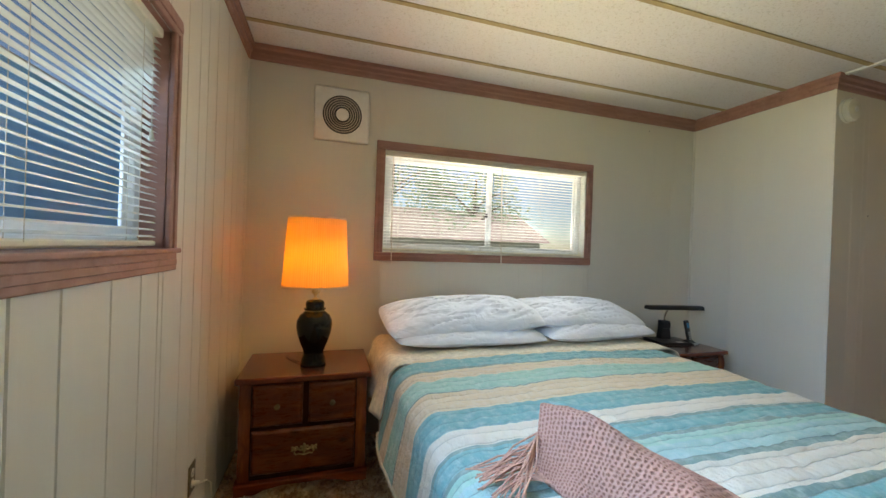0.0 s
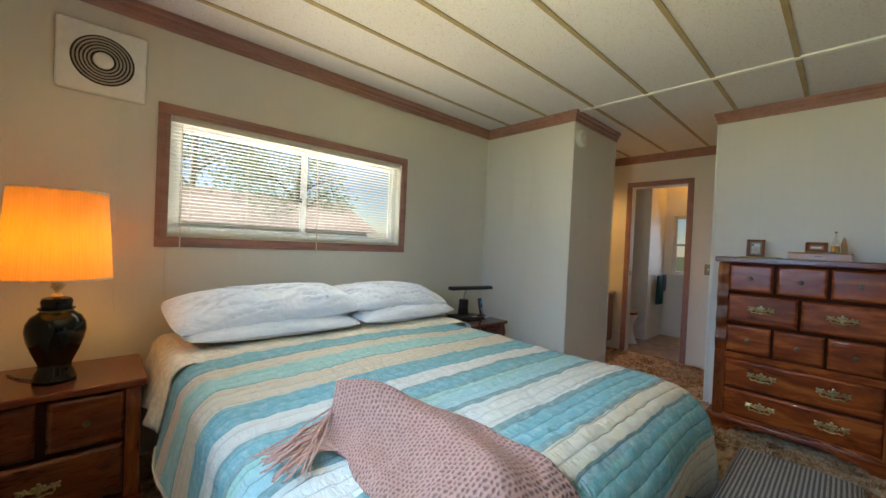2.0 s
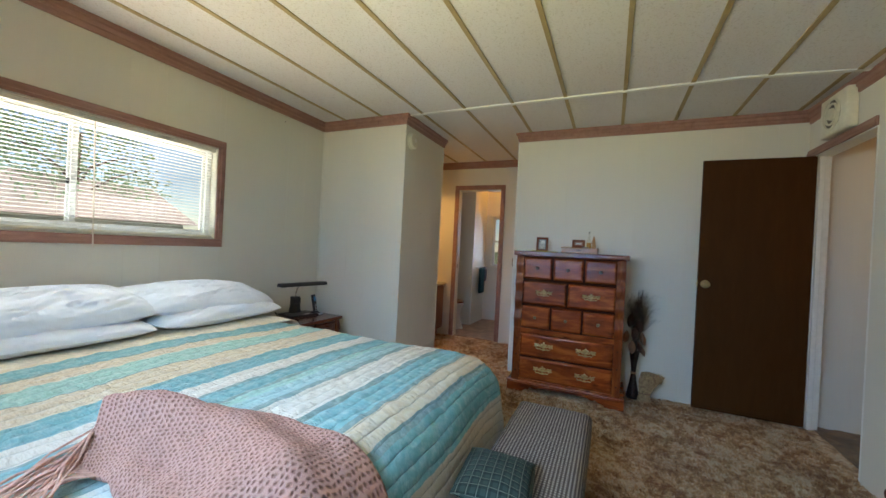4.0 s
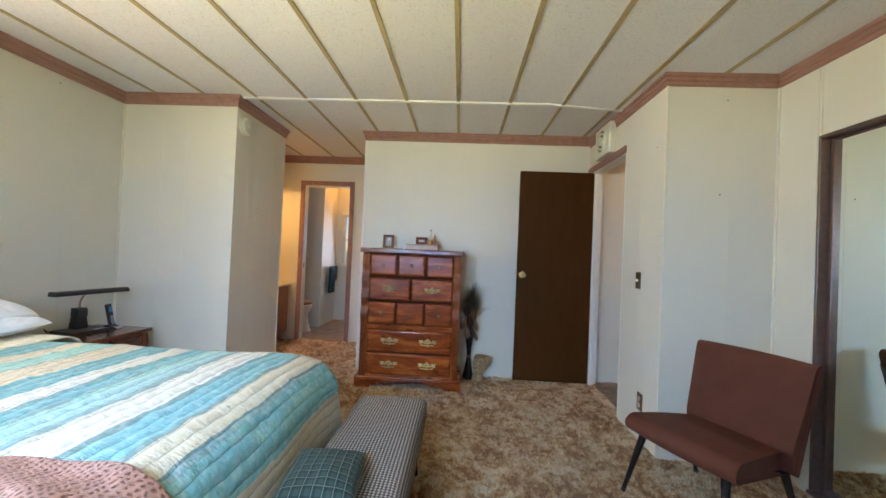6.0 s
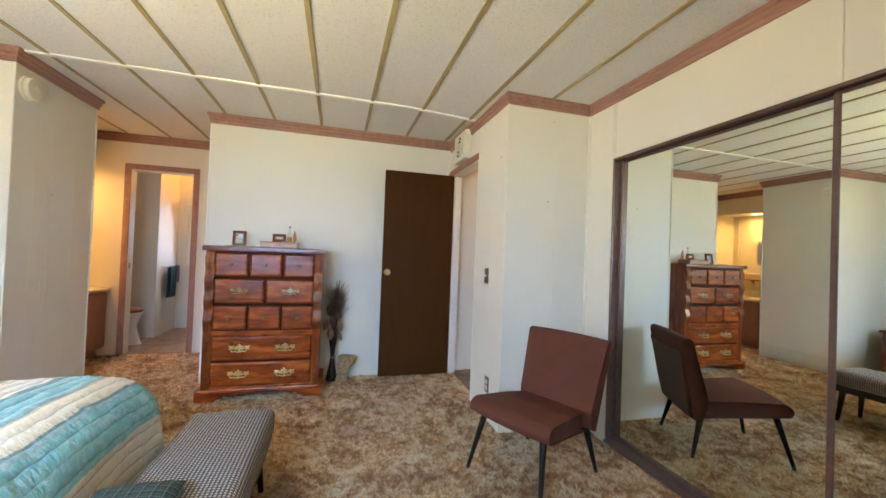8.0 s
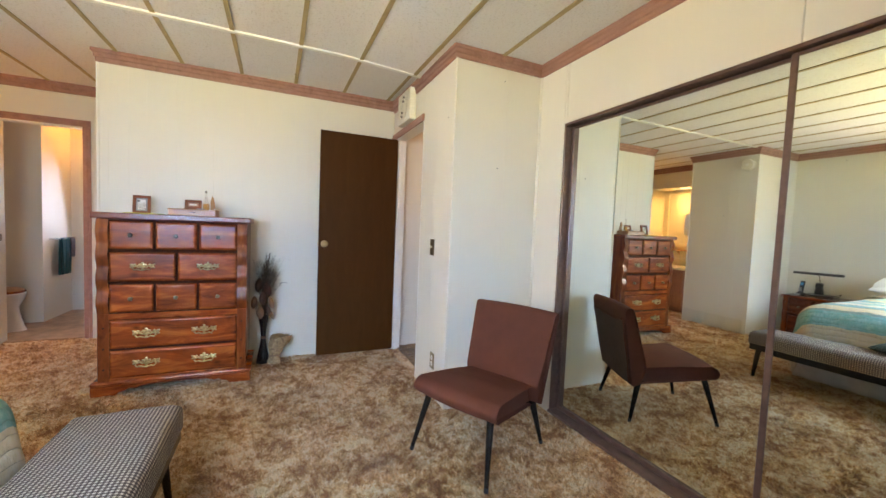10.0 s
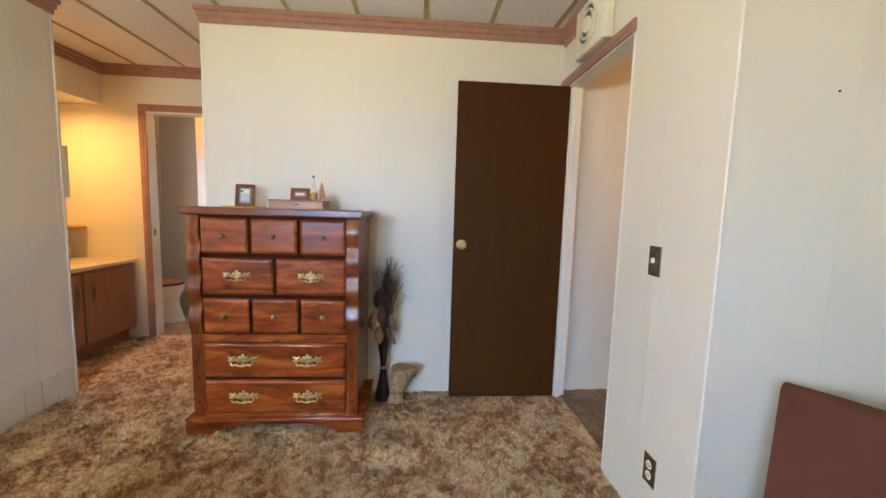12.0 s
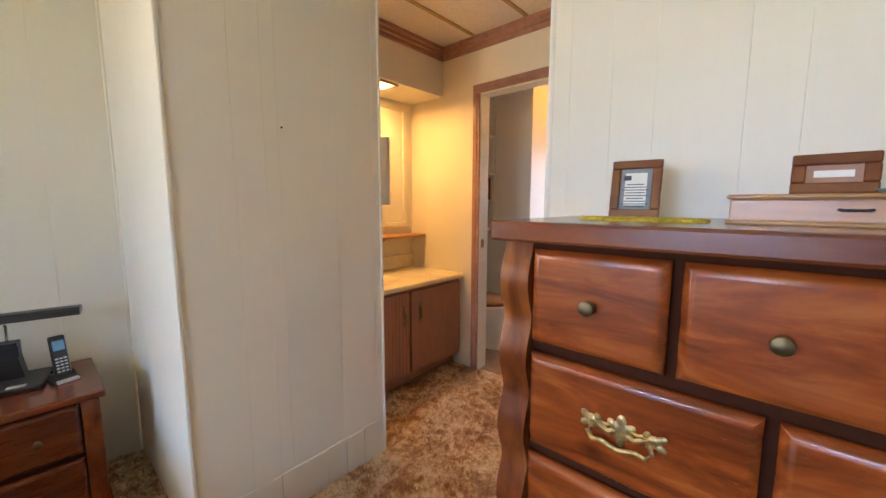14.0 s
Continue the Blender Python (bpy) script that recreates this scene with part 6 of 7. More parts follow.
def burlap_bundle():
    th = thing("straw_bundle", "tan straw bundle wrapped in burlap beside the vase", "straw bundle", Matrix.Translation((3.735, -0.470, 0)))
    bm = bmesh.new()
    nu, nv = 36, 24
    def place(i, j):
        a, v = 2 * math.pi * i / nu, j / nv
        r = 0.052 - 0.020 * math.sin(min(1, v * 1.6) * math.pi) * 0.6 + 0.055 * max(0, v - 0.25) ** 1.3
        r += 0.006 * n3(math.cos(a) * 2, math.sin(a) * 2, v * 6) + 0.003 * math.sin(a * 9 + v * 5)
        return (0.62 * r * math.cos(a), r * math.sin(a) - 0.055 * v * v, 0.225 * v + 0.012 * math.sin(2 * a + 0.6) * v)
    vs = grid(bm, nu, nv, place)
    top = bm.verts.new((0, -0.05, 0.235))
    bot = bm.verts.new((0, 0, 0.001))
    for i in range(nu):
        bm.faces.new((vs[i][nv], vs[i + 1][nv], top))
        bm.faces.new((vs[i + 1][0], vs[i][0], bot))
    bmesh.ops.remove_doubles(bm, verts=bm.verts, dist=0.0004)
    part("wrap", bm, M_JUTE, th, "rough burlap wrap", True)
    st = bmesh.new()
    rnd = random.Random(8)
    for k in range(320):
        a, q = rnd.uniform(0, 6.28), math.sqrt(rnd.random())
        x, y = 0.052 * q * math.cos(a), 0.082 * q * math.sin(a) - 0.055
        z = 0.205 + 0.02 * (1 - q)
        tube(st, [(x * 0.8, y * 0.9, z - 0.04), (x * 1.05, y + 0.012 * math.sin(a) * q, z + rnd.uniform(0.012, 0.034))], 0.0013, 3, 0.0006)
    tagged(part("straw", st, M_JUTE, th, "frayed straw ends"), kind="stuff")
    part("cord", lathe(bmesh.new(), [(0.046, 0.062), (0.049, 0.066), (0.046, 0.070)], 20, (0, -0.004, 0), 0.66, 1.0), M_LEAF_A, th)
    return th


burlap_bundle()


# ---- on the dresser ----
def photo_frame(m, w, h, tilt_label, land=False):
    th = thing("photo_frame", tilt_label, "picture frame", m, "frames on the dresser")
    fr = bmesh.new()
    b = 0.020
    for q in ((-w / 2, w / 2, 0, b), (-w / 2, w / 2, h - b, h), (-w / 2, -w / 2 + b, b, h - b), (w / 2 - b, w / 2, b, h - b)):
        box(fr, q[0], q[1], -0.008, 0.008, q[2], q[3], 0.003, 2)
    part("frame", fr, M_CHERRY_TOP, th, "reddish wooden moulding")
    # in the landscape frame the mat's colour is a painted reflection of wood
    part("mat_board", box(bmesh.new(), -w / 2 + b, w / 2 - b, -0.001, 0.004, b, h - b), M_VANITY if land else M_MAT_GREY, th, "rosy mat coloured as wood reflected in the glass" if land else "grey mat")
    i = b + 0.010
    sheet = part("card", box(bmesh.new(), -w / 2 + i, w / 2 - i, -0.003, -0.001, i, h - i), M_PAPER, th, "white card with small print")
    if not land:
        for k in range(9):
            ln = 0.018 + 0.010 * ((k * 7) % 5) / 4
            part("line_of_print", box(bmesh.new(), -ln, ln, -0.0036, -0.0029, h - i - 0.028 - 0.0066 * k, h - i - 0.026 - 0.0066 * k), M_INK, sheet)
        part("seal", box(bmesh.new(), -0.026, -0.010, -0.0036, -0.0029, h - i - 0.017, h - i - 0.006), M_INK, sheet)
    part("strut", box(bmesh.new(), -0.02, 0.02, 0.008, 0.011, 0.0, h * 0.7), M_BLACK, th)
    return th


TOPZ = 1.216
photo_frame(Matrix.Translation((3.71, 0.430, TOPZ)) @ pose(0, 0, 0.001, -11, 0, -84), 0.106, 0.136, "upright reddish frame with a printed card on the dresser")
lace = bmesh.new()
for k in range(26):
    a = 2 * math.pi * k / 26
    lathe(lace, [(0.021, 0), (0.020, 0.006), (0.010, 0.009)], 8, (0.055 * math.cos(a), 0.125 * math.sin(a), 0.0002 + 0.0004 * (k % 3)))
for k in range(60):
    a = k * 2.4
    r = 0.95 * math.sqrt(k / 60)
    lathe(lace, [(0.013, 0), (0.012, 0.003), (0.004, 0.004)], 7, (0.048 * r * math.cos(a), 0.115 * r * math.sin(a), 0.0001))
doily = part("doily", lace, M_YELLOW, None, "", True, Matrix.Translation((3.60, 0.388, TOPZ)) @ Matrix.Diagonal((0.9, 0.83, 0.7, 1)))
tagged(doily, "scalloped mustard yellow crocheted doily on the dresser", "doily")


def trinket_box():
    th = thing("trinket_box", "flat rosy wooden box with a small dark pull", "box", pose(3.565, 0.092, TOPZ, 0, 0, -90 - 1) @ Matrix.Diagonal((0.92, 1, 1, 1)))
    part("box_body", box(bmesh.new(), -0.160, 0.160, 0, 0.16, 0.006, 0.042, 0.003, 2), M_PALEBOX, th)
    rim = bmesh.new()
    box(rim, -0.165, 0.165, -0.005, 0.165, 0.0, 0.007, 0.002)
    box(rim, -0.165, 0.165, -0.005, 0.165, 0.042, 0.050, 0.003)
    part("rim", rim, M_HONEY, th, "honey coloured edging")
    pl = bmesh.new()
    tube(pl, [(-0.016, -0.002, 0.025), (-0.010, -0.010, 0.025), (0.010, -0.010, 0.025), (0.016, -0.002, 0.025)], 0.0025, 6)
    lathe(pl, [(0.004, -0.001), (0.003, 0.003)], 8, (-0.017, -0.002, 0.025))
    lathe(pl, [(0.004, -0.001), (0.003, 0.003)], 8, (0.017, -0.002, 0.025))
    part("pull", pl, M_BLACK, th, "small dark metal pull")
    return th


trinket_box()
BZ2 = TOPZ + 0.050
photo_frame(Matrix.Translation((3.70, 0.110, BZ2)) @ pose(0, 0, 0.001, -12, 0, -92), 0.110, 0.072, "small landscape wooden frame standing on the box", True)


def bottle():
    th = thing("glass_bottle", "clear glass bottle part filled with amber oil", "bottle", Matrix.Translation((3.665, 0.020, BZ2)) @ Matrix.Scale(0.9, 4))
    out = [(0.001, 0), (0.022, 0), (0.024, 0.004), (0.024, 0.055), (0.020, 0.075), (0.011, 0.105), (0.007, 0.125), (0.007, 0.145), (0.009, 0.147), (0.009, 0.152), (0.001, 0.152)]
    g = part("glass", lathe(bmesh.new(), out, 20), M_OIL, th, "clear tapering glass", True)
    g.visible_shadow = False
    part("oil", lathe(bmesh.new(), [(0.001, 0.003), (0.0225, 0.003), (0.0225, 0.052), (0.001, 0.052)], 20), M_AMBER, th, "amber oil", True)
    part("stopper", lathe(bmesh.new(), [(0.006, 0.146), (0.009, 0.152), (0.009, 0.160), (0.002, 0.164)], 14), M_CHROME, th, "small shiny stopper", True)
    return th


bottle()
shard = bmesh.new()
prism(shard, [(-0.018, 0), (0.020, 0), (0.016, 0.03), (0.020, 0.06), (0.006, 0.112), (-0.004, 0.09), (-0.012, 0.045)], -0.006, 0.006, "x")
tagged(part("wood_carving", shard, M_HONEY, None, "", False, pose(3.70, -0.022, BZ2, 0, 0, 8)), "small pointed honey wood carving beside the bottle", "carving")
dish = lathe(bmesh.new(), [(0.001, 0), (0.022, 0), (0.028, 0.006), (0.027, 0.007), (0.018, 0.003), (0.001, 0.002)], 20)
tagged(part("trinket_dish", dish, plain("blue_grey_glaze", (0.16, 0.22, 0.26), 0.25), None, "", True, Matrix.Translation((3.60, 0.045, BZ2))), "small blue grey dish on the wooden box", "dish")
bead = lathe(bmesh.new(), [(0.001, 0), (0.006, 0.002), (0.007, 0.007), (0.004, 0.012), (0.001, 0.013)], 10)
tagged(part("bead", bead, M_WHITE, None, "", True, Matrix.Translation((3.62, -0.045, BZ2))), "small white bead lying on the wooden box", "bead")


# ---- fixtures ----
def wall_fan():
    th = thing("wall_fan", "square white wall exhaust fan with ringed grille", "fan", Matrix.Translation((0.118, YN - 0.001, 2.040)) @ Matrix.Scale(1.07, 4))
    w = 0.158
    plate = bmesh.new()
    box(plate, -w, w, -0.016, 0, -w, w, 0.014, 3)
    part("cover_plate", plate, M_WHITE, th, "white enamelled cover", True)
    # flat disc on the plate, painted dark as the shade behind the rings
    part("grille_back", lathe(bmesh.new(), [(0.001, 0.0), (0.112, 0.0), (0.112, 0.0015), (0.001, 0.0015)], 48), plain("grille_shadow", (0.030, 0.024, 0.020), 0.7), th, "dark disc for the shade inside the grille", False, pose(0, -0.0162, 0, 90, 0, 0))
    ringm = []
    for r in (0.049, 0.062, 0.075, 0.088, 0.101):
        bm = bmesh.new()
        n = 56
        prof = [(r - 0.0034, 0.001), (r - 0.0026, 0.006), (r + 0.0026, 0.006), (r + 0.0034, 0.001)]
        rr = [[bm.verts.new((q * math.cos(2 * math.pi * i / n), q * math.sin(2 * math.pi * i / n), h)) for i in range(n)] for q, h in prof]
        for a, b in zip(rr, rr[1:] + rr[:1]):
            for i in range(n):
                bm.faces.new((a[i], a[(i + 1) % n], b[(i + 1) % n], b[i]))
        part("grille_ring", bm, plain("ring_tan", (0.42, 0.36, 0.30), 0.5), th, "", True, pose(0, -0.0172, 0, 90, 0, 0))
    part("hub", lathe(bmesh.new(), [(0.001, 0), (0.037, 0), (0.036, 0.006), (0.030, 0.010), (0.001, 0.011)], 36), M_WHITE, th, "round white hub", True, pose(0, -0.0172, 0, 90, 0, 0))
    return th


wall_fan()


def smoke_detector():
    th = thing("smoke_detector", "round cream smoke detector on the closet wall", "smoke detector", Matrix.Translation((3.165, BOX_Y, 2.178)) @ pose(0, 0, 0, 90, 0, 0) @ Matrix.Scale(1.15, 4))
    part("base", lathe(bmesh.new(), [(0.001, 0), (0.066, 0), (0.066, 0.010), (0.001, 0.010)], 36), M_CREAM, th, "", True)
    part("cover", lathe(bmesh.new(), [(0.060, 0.010), (0.062, 0.024), (0.056, 0.036), (0.036, 0.041), (0.001, 0.042)], 36), M_CREAM, th, "", True)
    part("button", lathe(bmesh.new(), [(0.016, 0.041), (0.015, 0.045), (0.001, 0.046)], 20), M_WHITE, th, "", True)
    return th


smoke_detector()


def heater():
    th = thing("wall_heater_fan", "white boxy wall fan with round louvre over the doorway", "wall fan", Matrix.Translation((3.41, SE_Y, 2.195)))
    part("housing", box(bmesh.new(), -0.16, 0.16, 0.0, 0.062, -0.115, 0.145, 0.012, 3), M_CREAM, th, "", True)
    part("louvre_back", lathe(bmesh.new(), [(0.001, 0), (0.098, 0), (0.098, 0.003), (0.001, 0.003)], 40), plain("louvre_grey", (0.10, 0.09, 0.075), 0.6), th, "", False, pose(0.0, 0.0615, 0.015, -90, 0, 0))
    for r in (0.068, 0.097):
        bm = bmesh.new()
        n = 40
        rr = [[bm.verts.new((q * math.cos(2 * math.pi * i / n), q * math.sin(2 * math.pi * i / n), h)) for i in range(n)] for q, h in ((r - 0.006, 0.002), (r - 0.005, 0.012), (r + 0.004, 0.012), (r + 0.005, 0.002))]
        for a, b in zip(rr, rr[1:] + rr[:1]):
            for i in range(n):
                bm.faces.new((a[i], a[(i + 1) % n], b[(i + 1) % n], b[i]))
        part("louvre_ring", bm, M_CREAM, th, "", True, pose(0.0, 0.0625, 0.015, -90, 0, 0))
    part("hub", lathe(bmesh.new(), [(0.001, 0), (0.040, 0), (0.036, 0.014), (0.001, 0.017)], 24), M_CREAM, th, "", True, pose(0.0, 0.0635, 0.015, -90, 0, 0))
    return th


heater()


def plate(name, m, kind, label):
    th = thing(name, label, "switch" if kind == "switch" else "outlet", m)
    part("cover_plate", box(bmesh.new(), -0.036, 0.036, 0, 0.005, -0.058, 0.058, 0.003, 2), M_OLDBRASS, th, "aged brass plate")
    if kind == "switch":
        part("toggle", box(bmesh.new(), -0.005, 0.005, 0.005, 0.018, -0.006, 0.012, 0.002), M_WHITE, th, "white toggle")
        for z in (-0.032, 0.032):
            part("screw", lathe(bmesh.new(), [(0.0035, 0), (0.003, 0.0015)], 8), M_OLDBRASS, th, "", False, pose(0, 0.005, z, -90, 0, 0))
    else:
        for z in (-0.021, 0.021):
            o = part("socket", lathe(bmesh.new(), [(0.001, 0), (0.0165, 0), (0.016, 0.0025), (0.001, 0.0025)], 20), M_CREAM, th, "cream socket face", True, pose(0, 0.005, z, -90, 0, 0))
            for x in (-0.006, 0.006):
                part("slot", box(bmesh.new(), x - 0.001, x + 0.001, -0.004, 0.004, 0.0026, 0.003), M_BLACK, o)
    return th


plate("light_switch", Matrix.Translation((2.794, SE_Y, 1.061)), "switch", "aged brass switch plate with white toggle")
plate("wall_outlet", Matrix.Translation((2.717, SE_Y, 0.256)), "outlet", "aged brass outlet plate with two sockets")
plate("light_switch", Matrix.Translation((XB, 0.975, 1.065)) @ pose(0, 0, 0, 0, 0, 90), "switch", "aged brass switch plate beside the bathroom door")
ow = plate("wall_outlet", Matrix.Translation((XW, 1.72, 0.295)) @ pose(0, 0, 0, 0, 0, -90), "outlet", "aged brass outlet with a lamp cord plugged in")
pc = bmesh.new()
tube(pc, [(0, 0.006, -0.022), (0, 0.03, -0.022)], 0.010, 8)
tube(pc, [(0, 0.03, -0.022), (-0.02, 0.05, -0.025), (-0.06, 0.055, -0.06), (-0.10, 0.05, -0.14), (-0.17, 0.03, -0.285)], 0.003, 6)
part("plug_and_cord", pc, M_CREAM, ow, "cream plug and cord", True)


def nails():
    me = mesh_of("nail", lathe(bmesh.new(), [(0.001, 0), (0.004, 0.0), (0.0035, 0.003), (0.001, 0.004)], 8), M_BLACK)
    # the last nail, on the closet block, stands in for a short scratch
    for x, y, z, rx, rz in ((SE_X, -1.83, 1.62, 0, 90), (SE_X, -1.86, 2.20, 0, 90), (2.567, YN, 2.249, 90, 0), (2.60, SE_Y, 1.932, -90, 0), (3.422, BOX_Y, 1.529, 90, 0)):
        o = new("wall_nail_mark", me)
        o.matrix_basis = pose(x, y, z, rx, -90 if rz else 0, 0)
        tagged(o, "tiny dark nail stuck in a cream wall, one standing for a scratch", "nail", "nails in the walls")


nails()
hook = bmesh.new()
tube(hook, [(3.62, -0.60, CEIL - 0.001), (3.62, -0.60, CEIL - 0.028), (3.632, -0.60, CEIL - 0.040), (3.645, -0.60, CEIL - 0.032)], 0.003, 8)
lathe(hook, [(0.012, -0.004), (0.012, 0.0)], 12, (3.62, -0.60, CEIL - 0.002))
tagged(part("ceiling_hook", hook, M_OLDBRASS, None, "", True), "small brass plant hook screwed into the ceiling", "hook")


# ---- vanity alcove ----
def vanity():
    th = thing("vanity_cabinet", "rose brown vanity cabinet with grooved doors and dark pulls", "cabinet", Matrix.Translation((0, 0, 0)))
    body = bmesh.new()
    box(body, 3.883, 4.950, VAN_Y + 0.03, VAN_BACK - 0.002, 0.09, 0.690)
    box(body, 3.883, 4.950, VAN_Y + 0.09, VAN_BACK - 0.002, 0.0, 0.09)
    part("body", body, M_VANITY, th)
    for a, b, px in ((3.90, 4.155, 4.125), (4.165, 4.408, 4.365), (4.430, 4.935, 4.50)):
        d = part("door", box(bmesh.new(), a, b, VAN_Y + 0.008, VAN_Y + 0.030, 0.105, 0.668, 0.005, 2), M_VANITY, th)
        # thin strips on the door, coloured as the shade in its grooves
        gr = bmesh.new()
        k = a + 0.03
        while k < b - 0.02:
            box(gr, k, k + 0.0025, VAN_Y + 0.0070, VAN_Y + 0.0085, 0.115, 0.66)
            k += 0.03
        if b - a < 0.4:
            part("groove_shade_strip", gr, plain("groove_shadow", (0.22, 0.10, 0.07), 0.7), d)
        else:
            gr.free()
        h = bmesh.new()
        box(h, px - 0.011, px + 0.011, VAN_Y - 0.002, VAN_Y + 0.0085, 0.445, 0.585, 0.004)
        box(h, px - 0.006, px + 0.006, VAN_Y - 0.016, VAN_Y - 0.002, 0.475, 0.555, 0.004)
        part("handle", h, M_OLDBRASS, d, "dark brass pull")
    return th


vanity()
top = bmesh.new()
box(top, 3.883, 4.952, VAN_Y - 0.012, VAN_BACK - 0.002, 0.690, 0.724, 0.008, 3)
box(top, 3.883, 4.952, VAN_BACK - 0.022, VAN_BACK - 0.003, 0.724, 0.83, 0.003)
box(top, 4.932, 4.952, VAN_Y + 0.06, VAN_BACK - 0.022, 0.724, 0.727)
tagged(part("countertop", top, M_COUNTER, None, "", True), "cream cultured marble vanity top with backsplash", "countertop")
basin = bmesh.new()
lathe(basin, [(0.20, 0.003), (0.205, 0.006), (0.195, 0.008), (0.17, 0.002), (0.10, 0.001), (0.001, 0.001)], 36, (4.30, 2.20, 0.7245), 1.0, 0.8)
tagged(part("basin", basin, M_COUNTER, None, "", True), "oval cream basin set in the vanity top", "sink")
shelf = thing("vanity_shelf", "small honey wood shelf over the vanity", "shelf", Matrix.Translation((0, 0, 0)))
part("board", box(bmesh.new(), 4.05, 4.950, 2.335, VAN_BACK - 0.001, 0.985, 1.003, 0.003), M_HONEY, shelf)
br = bmesh.new()
prism(br, [(2.42, 0.985), (VAN_BACK - 0.001, 0.985), (VAN_BACK - 0.001, 0.915), (VAN_BACK - 0.015, 0.93)], 4.60, 4.615, "x")
part("bracket", br, M_HONEY, shelf)
# a flat cream panel set in a raised cream frame
vanity_panel = thing("framed_panel", "cream framed panel over the vanity", "cabinet", Matrix.Translation((0, VAN_BACK - 0.001, 0)))
fr = bmesh.new()
for q in ((4.02, 4.88, 1.06, 1.10), (4.02, 4.88, 1.98, 2.02), (4.02, 4.06, 1.10, 1.98), (4.84, 4.88, 1.10, 1.98)):
    box(fr, q[0], q[1], -0.020, 0, q[2], q[3], 0.004)
part("frame", fr, M_CREAM, vanity_panel, "cream painted frame")
part("door_panel", box(bmesh.new(), 4.062, 4.838, -0.012, -0.002, 1.102, 1.978, 0.003), M_WALL, vanity_panel)
part("latch", box(bmesh.new(), 4.842, 4.856, -0.028, -0.02, 1.52, 1.56, 0.002), M_CREAM, vanity_panel)
cab = thing("wall_cabinet", "small white wall cabinet beside the vanity", "cabinet", Matrix.Translation((3.881, 0, 0)))
part("body", box(bmesh.new(), 0, 0.075, 1.612, 1.93, 1.245, 1.565, 0.004), M_WHITE, cab)
part("door", box(bmesh.new(), 0.076, 0.092, 1.610, 1.932, 1.243, 1.567, 0.004), M_WHITE, cab)
part("knob", lathe(bmesh.new(), [(0.006, 0), (0.005, 0.01), (0.009, 0.016), (0.001, 0.02)], 12), M_BLACK, cab, "small black knob", True, pose(0.092, 1.66, 1.39, 0, 90, 0))
light = thing("recessed_light", "square recessed ceiling light glowing warm", "ceiling light", Matrix.Translation((4.42, 2.26, SOFFIT)))
fr = bmesh.new()
for q in ((-0.11, 0.11, -0.09, -0.075), (-0.11, 0.11, 0.075, 0.09), (-0.11, -0.095, -0.075, 0.075), (0.095, 0.11, -0.075, 0.075)):
    box(fr, q[0], q[1], q[2], q[3], -0.012, -0.0005, 0.002)
part("frame", fr, M_OLDBRASS, light, "brass trim")
part("diffuser", box(bmesh.new(), -0.095, 0.095, -0.075, 0.075, -0.006, -0.001), M_LENS, light, "glowing diffuser")


# ---- bathroom ----
def toilet():
    th = thing("toilet", "white toilet with a wooden seat", "toilet", pose(5.44, 1.83, 0, 0, 0, 0))
    bm = bmesh.new()
    prof = [(0.0, 0.11, 0.24), (0.05, 0.10, 0.22), (0.16, 0.085, 0.19), (0.24, 0.11, 0.21), (0.32, 0.165, 0.25), (0.375, 0.185, 0.265), (0.385, 0.18, 0.26)]
    rings = []
    n = 28
    for z, a, b in prof:
        cy = 0.27 if z > 0.2 else 0.24
        rings.append([bm.verts.new((a * math.cos(2 * math.pi * i / n), cy + b * math.sin(2 * math.pi * i / n), z)) for i in range(n)])
    for p, q in zip(rings, rings[1:]):
        for i in range(n):
            bm.faces.new((p[i], p[(i + 1) % n], q[(i + 1) % n], q[i]))
    bm.faces.new(rings[0][::-1])
    bm.faces.new(rings[-1])
    part("bowl", bm, M_PORCELAIN, th, "white porcelain bowl", True)
    seat = lathe(bmesh.new(), [(0.001, 0.386), (0.185, 0.386), (0.190, 0.396), (0.186, 0.404), (0.001, 0.404)], 28, (0, 0.27, 0), 1, 1.38)
    part("seat", seat, M_CHERRY, th, "dark wooden seat", True)
    lid = lathe(bmesh.new(), [(0.001, 0.405), (0.184, 0.405), (0.186, 0.414), (0.176, 0.420), (0.001, 0.421)], 28, (0, 0.275, 0), 1, 1.36)
    part("lid", lid, M_HONEY, th, "wooden lid", True)
    part("tank", box(bmesh.new(), -0.21, 0.21, 0.44, 0.595, 0.38, 0.70, 0.025, 3), M_PORCELAIN, th, "", True)
    part("tank_lid", box(bmesh.new(), -0.22, 0.22, 0.43, 0.598, 0.70, 0.735, 0.012, 2), M_PORCELAIN, th, "", True)
    return th


toilet()
rack = thing("wall_shelf", "cream open wall shelf with a small wooden box", "shelf", Matrix.Translation((5.25, 2.22, 0)))
for x in (0.0, 0.505):
    part("side", box(bmesh.new(), x, x + 0.02, 0, 0.238, 1.0, 2.28, 0.002), M_CREAM, rack)
for z in (1.0, 1.27, 1.52, 1.86, 2.26):
    part("shelf_board", box(bmesh.new(), 0.02, 0.505, 0.002, 0.238, z, z + 0.018, 0.002), M_CREAM, rack)
tagged(part("wooden_box", box(bmesh.new(), 5.42, 5.74, 2.25, 2.42, 1.2885, 1.49, 0.004), M_CHERRY), "small reddish wooden box on the bathroom shelf", "box")
bar = bmesh.new()
tube(bar, [(5.90, 1.785, 0.905), (6.36, 1.785, 0.905)], 0.008, 10)
for x in (5.91, 6.35):
    tube(bar, [(x, 1.844, 0.905), (x, 1.785, 0.905)], 0.010, 10)
tagged(part("towel_bar", bar, M_CHROME, None, "", True), "chrome towel bar on the bathroom wall", "towel bar")


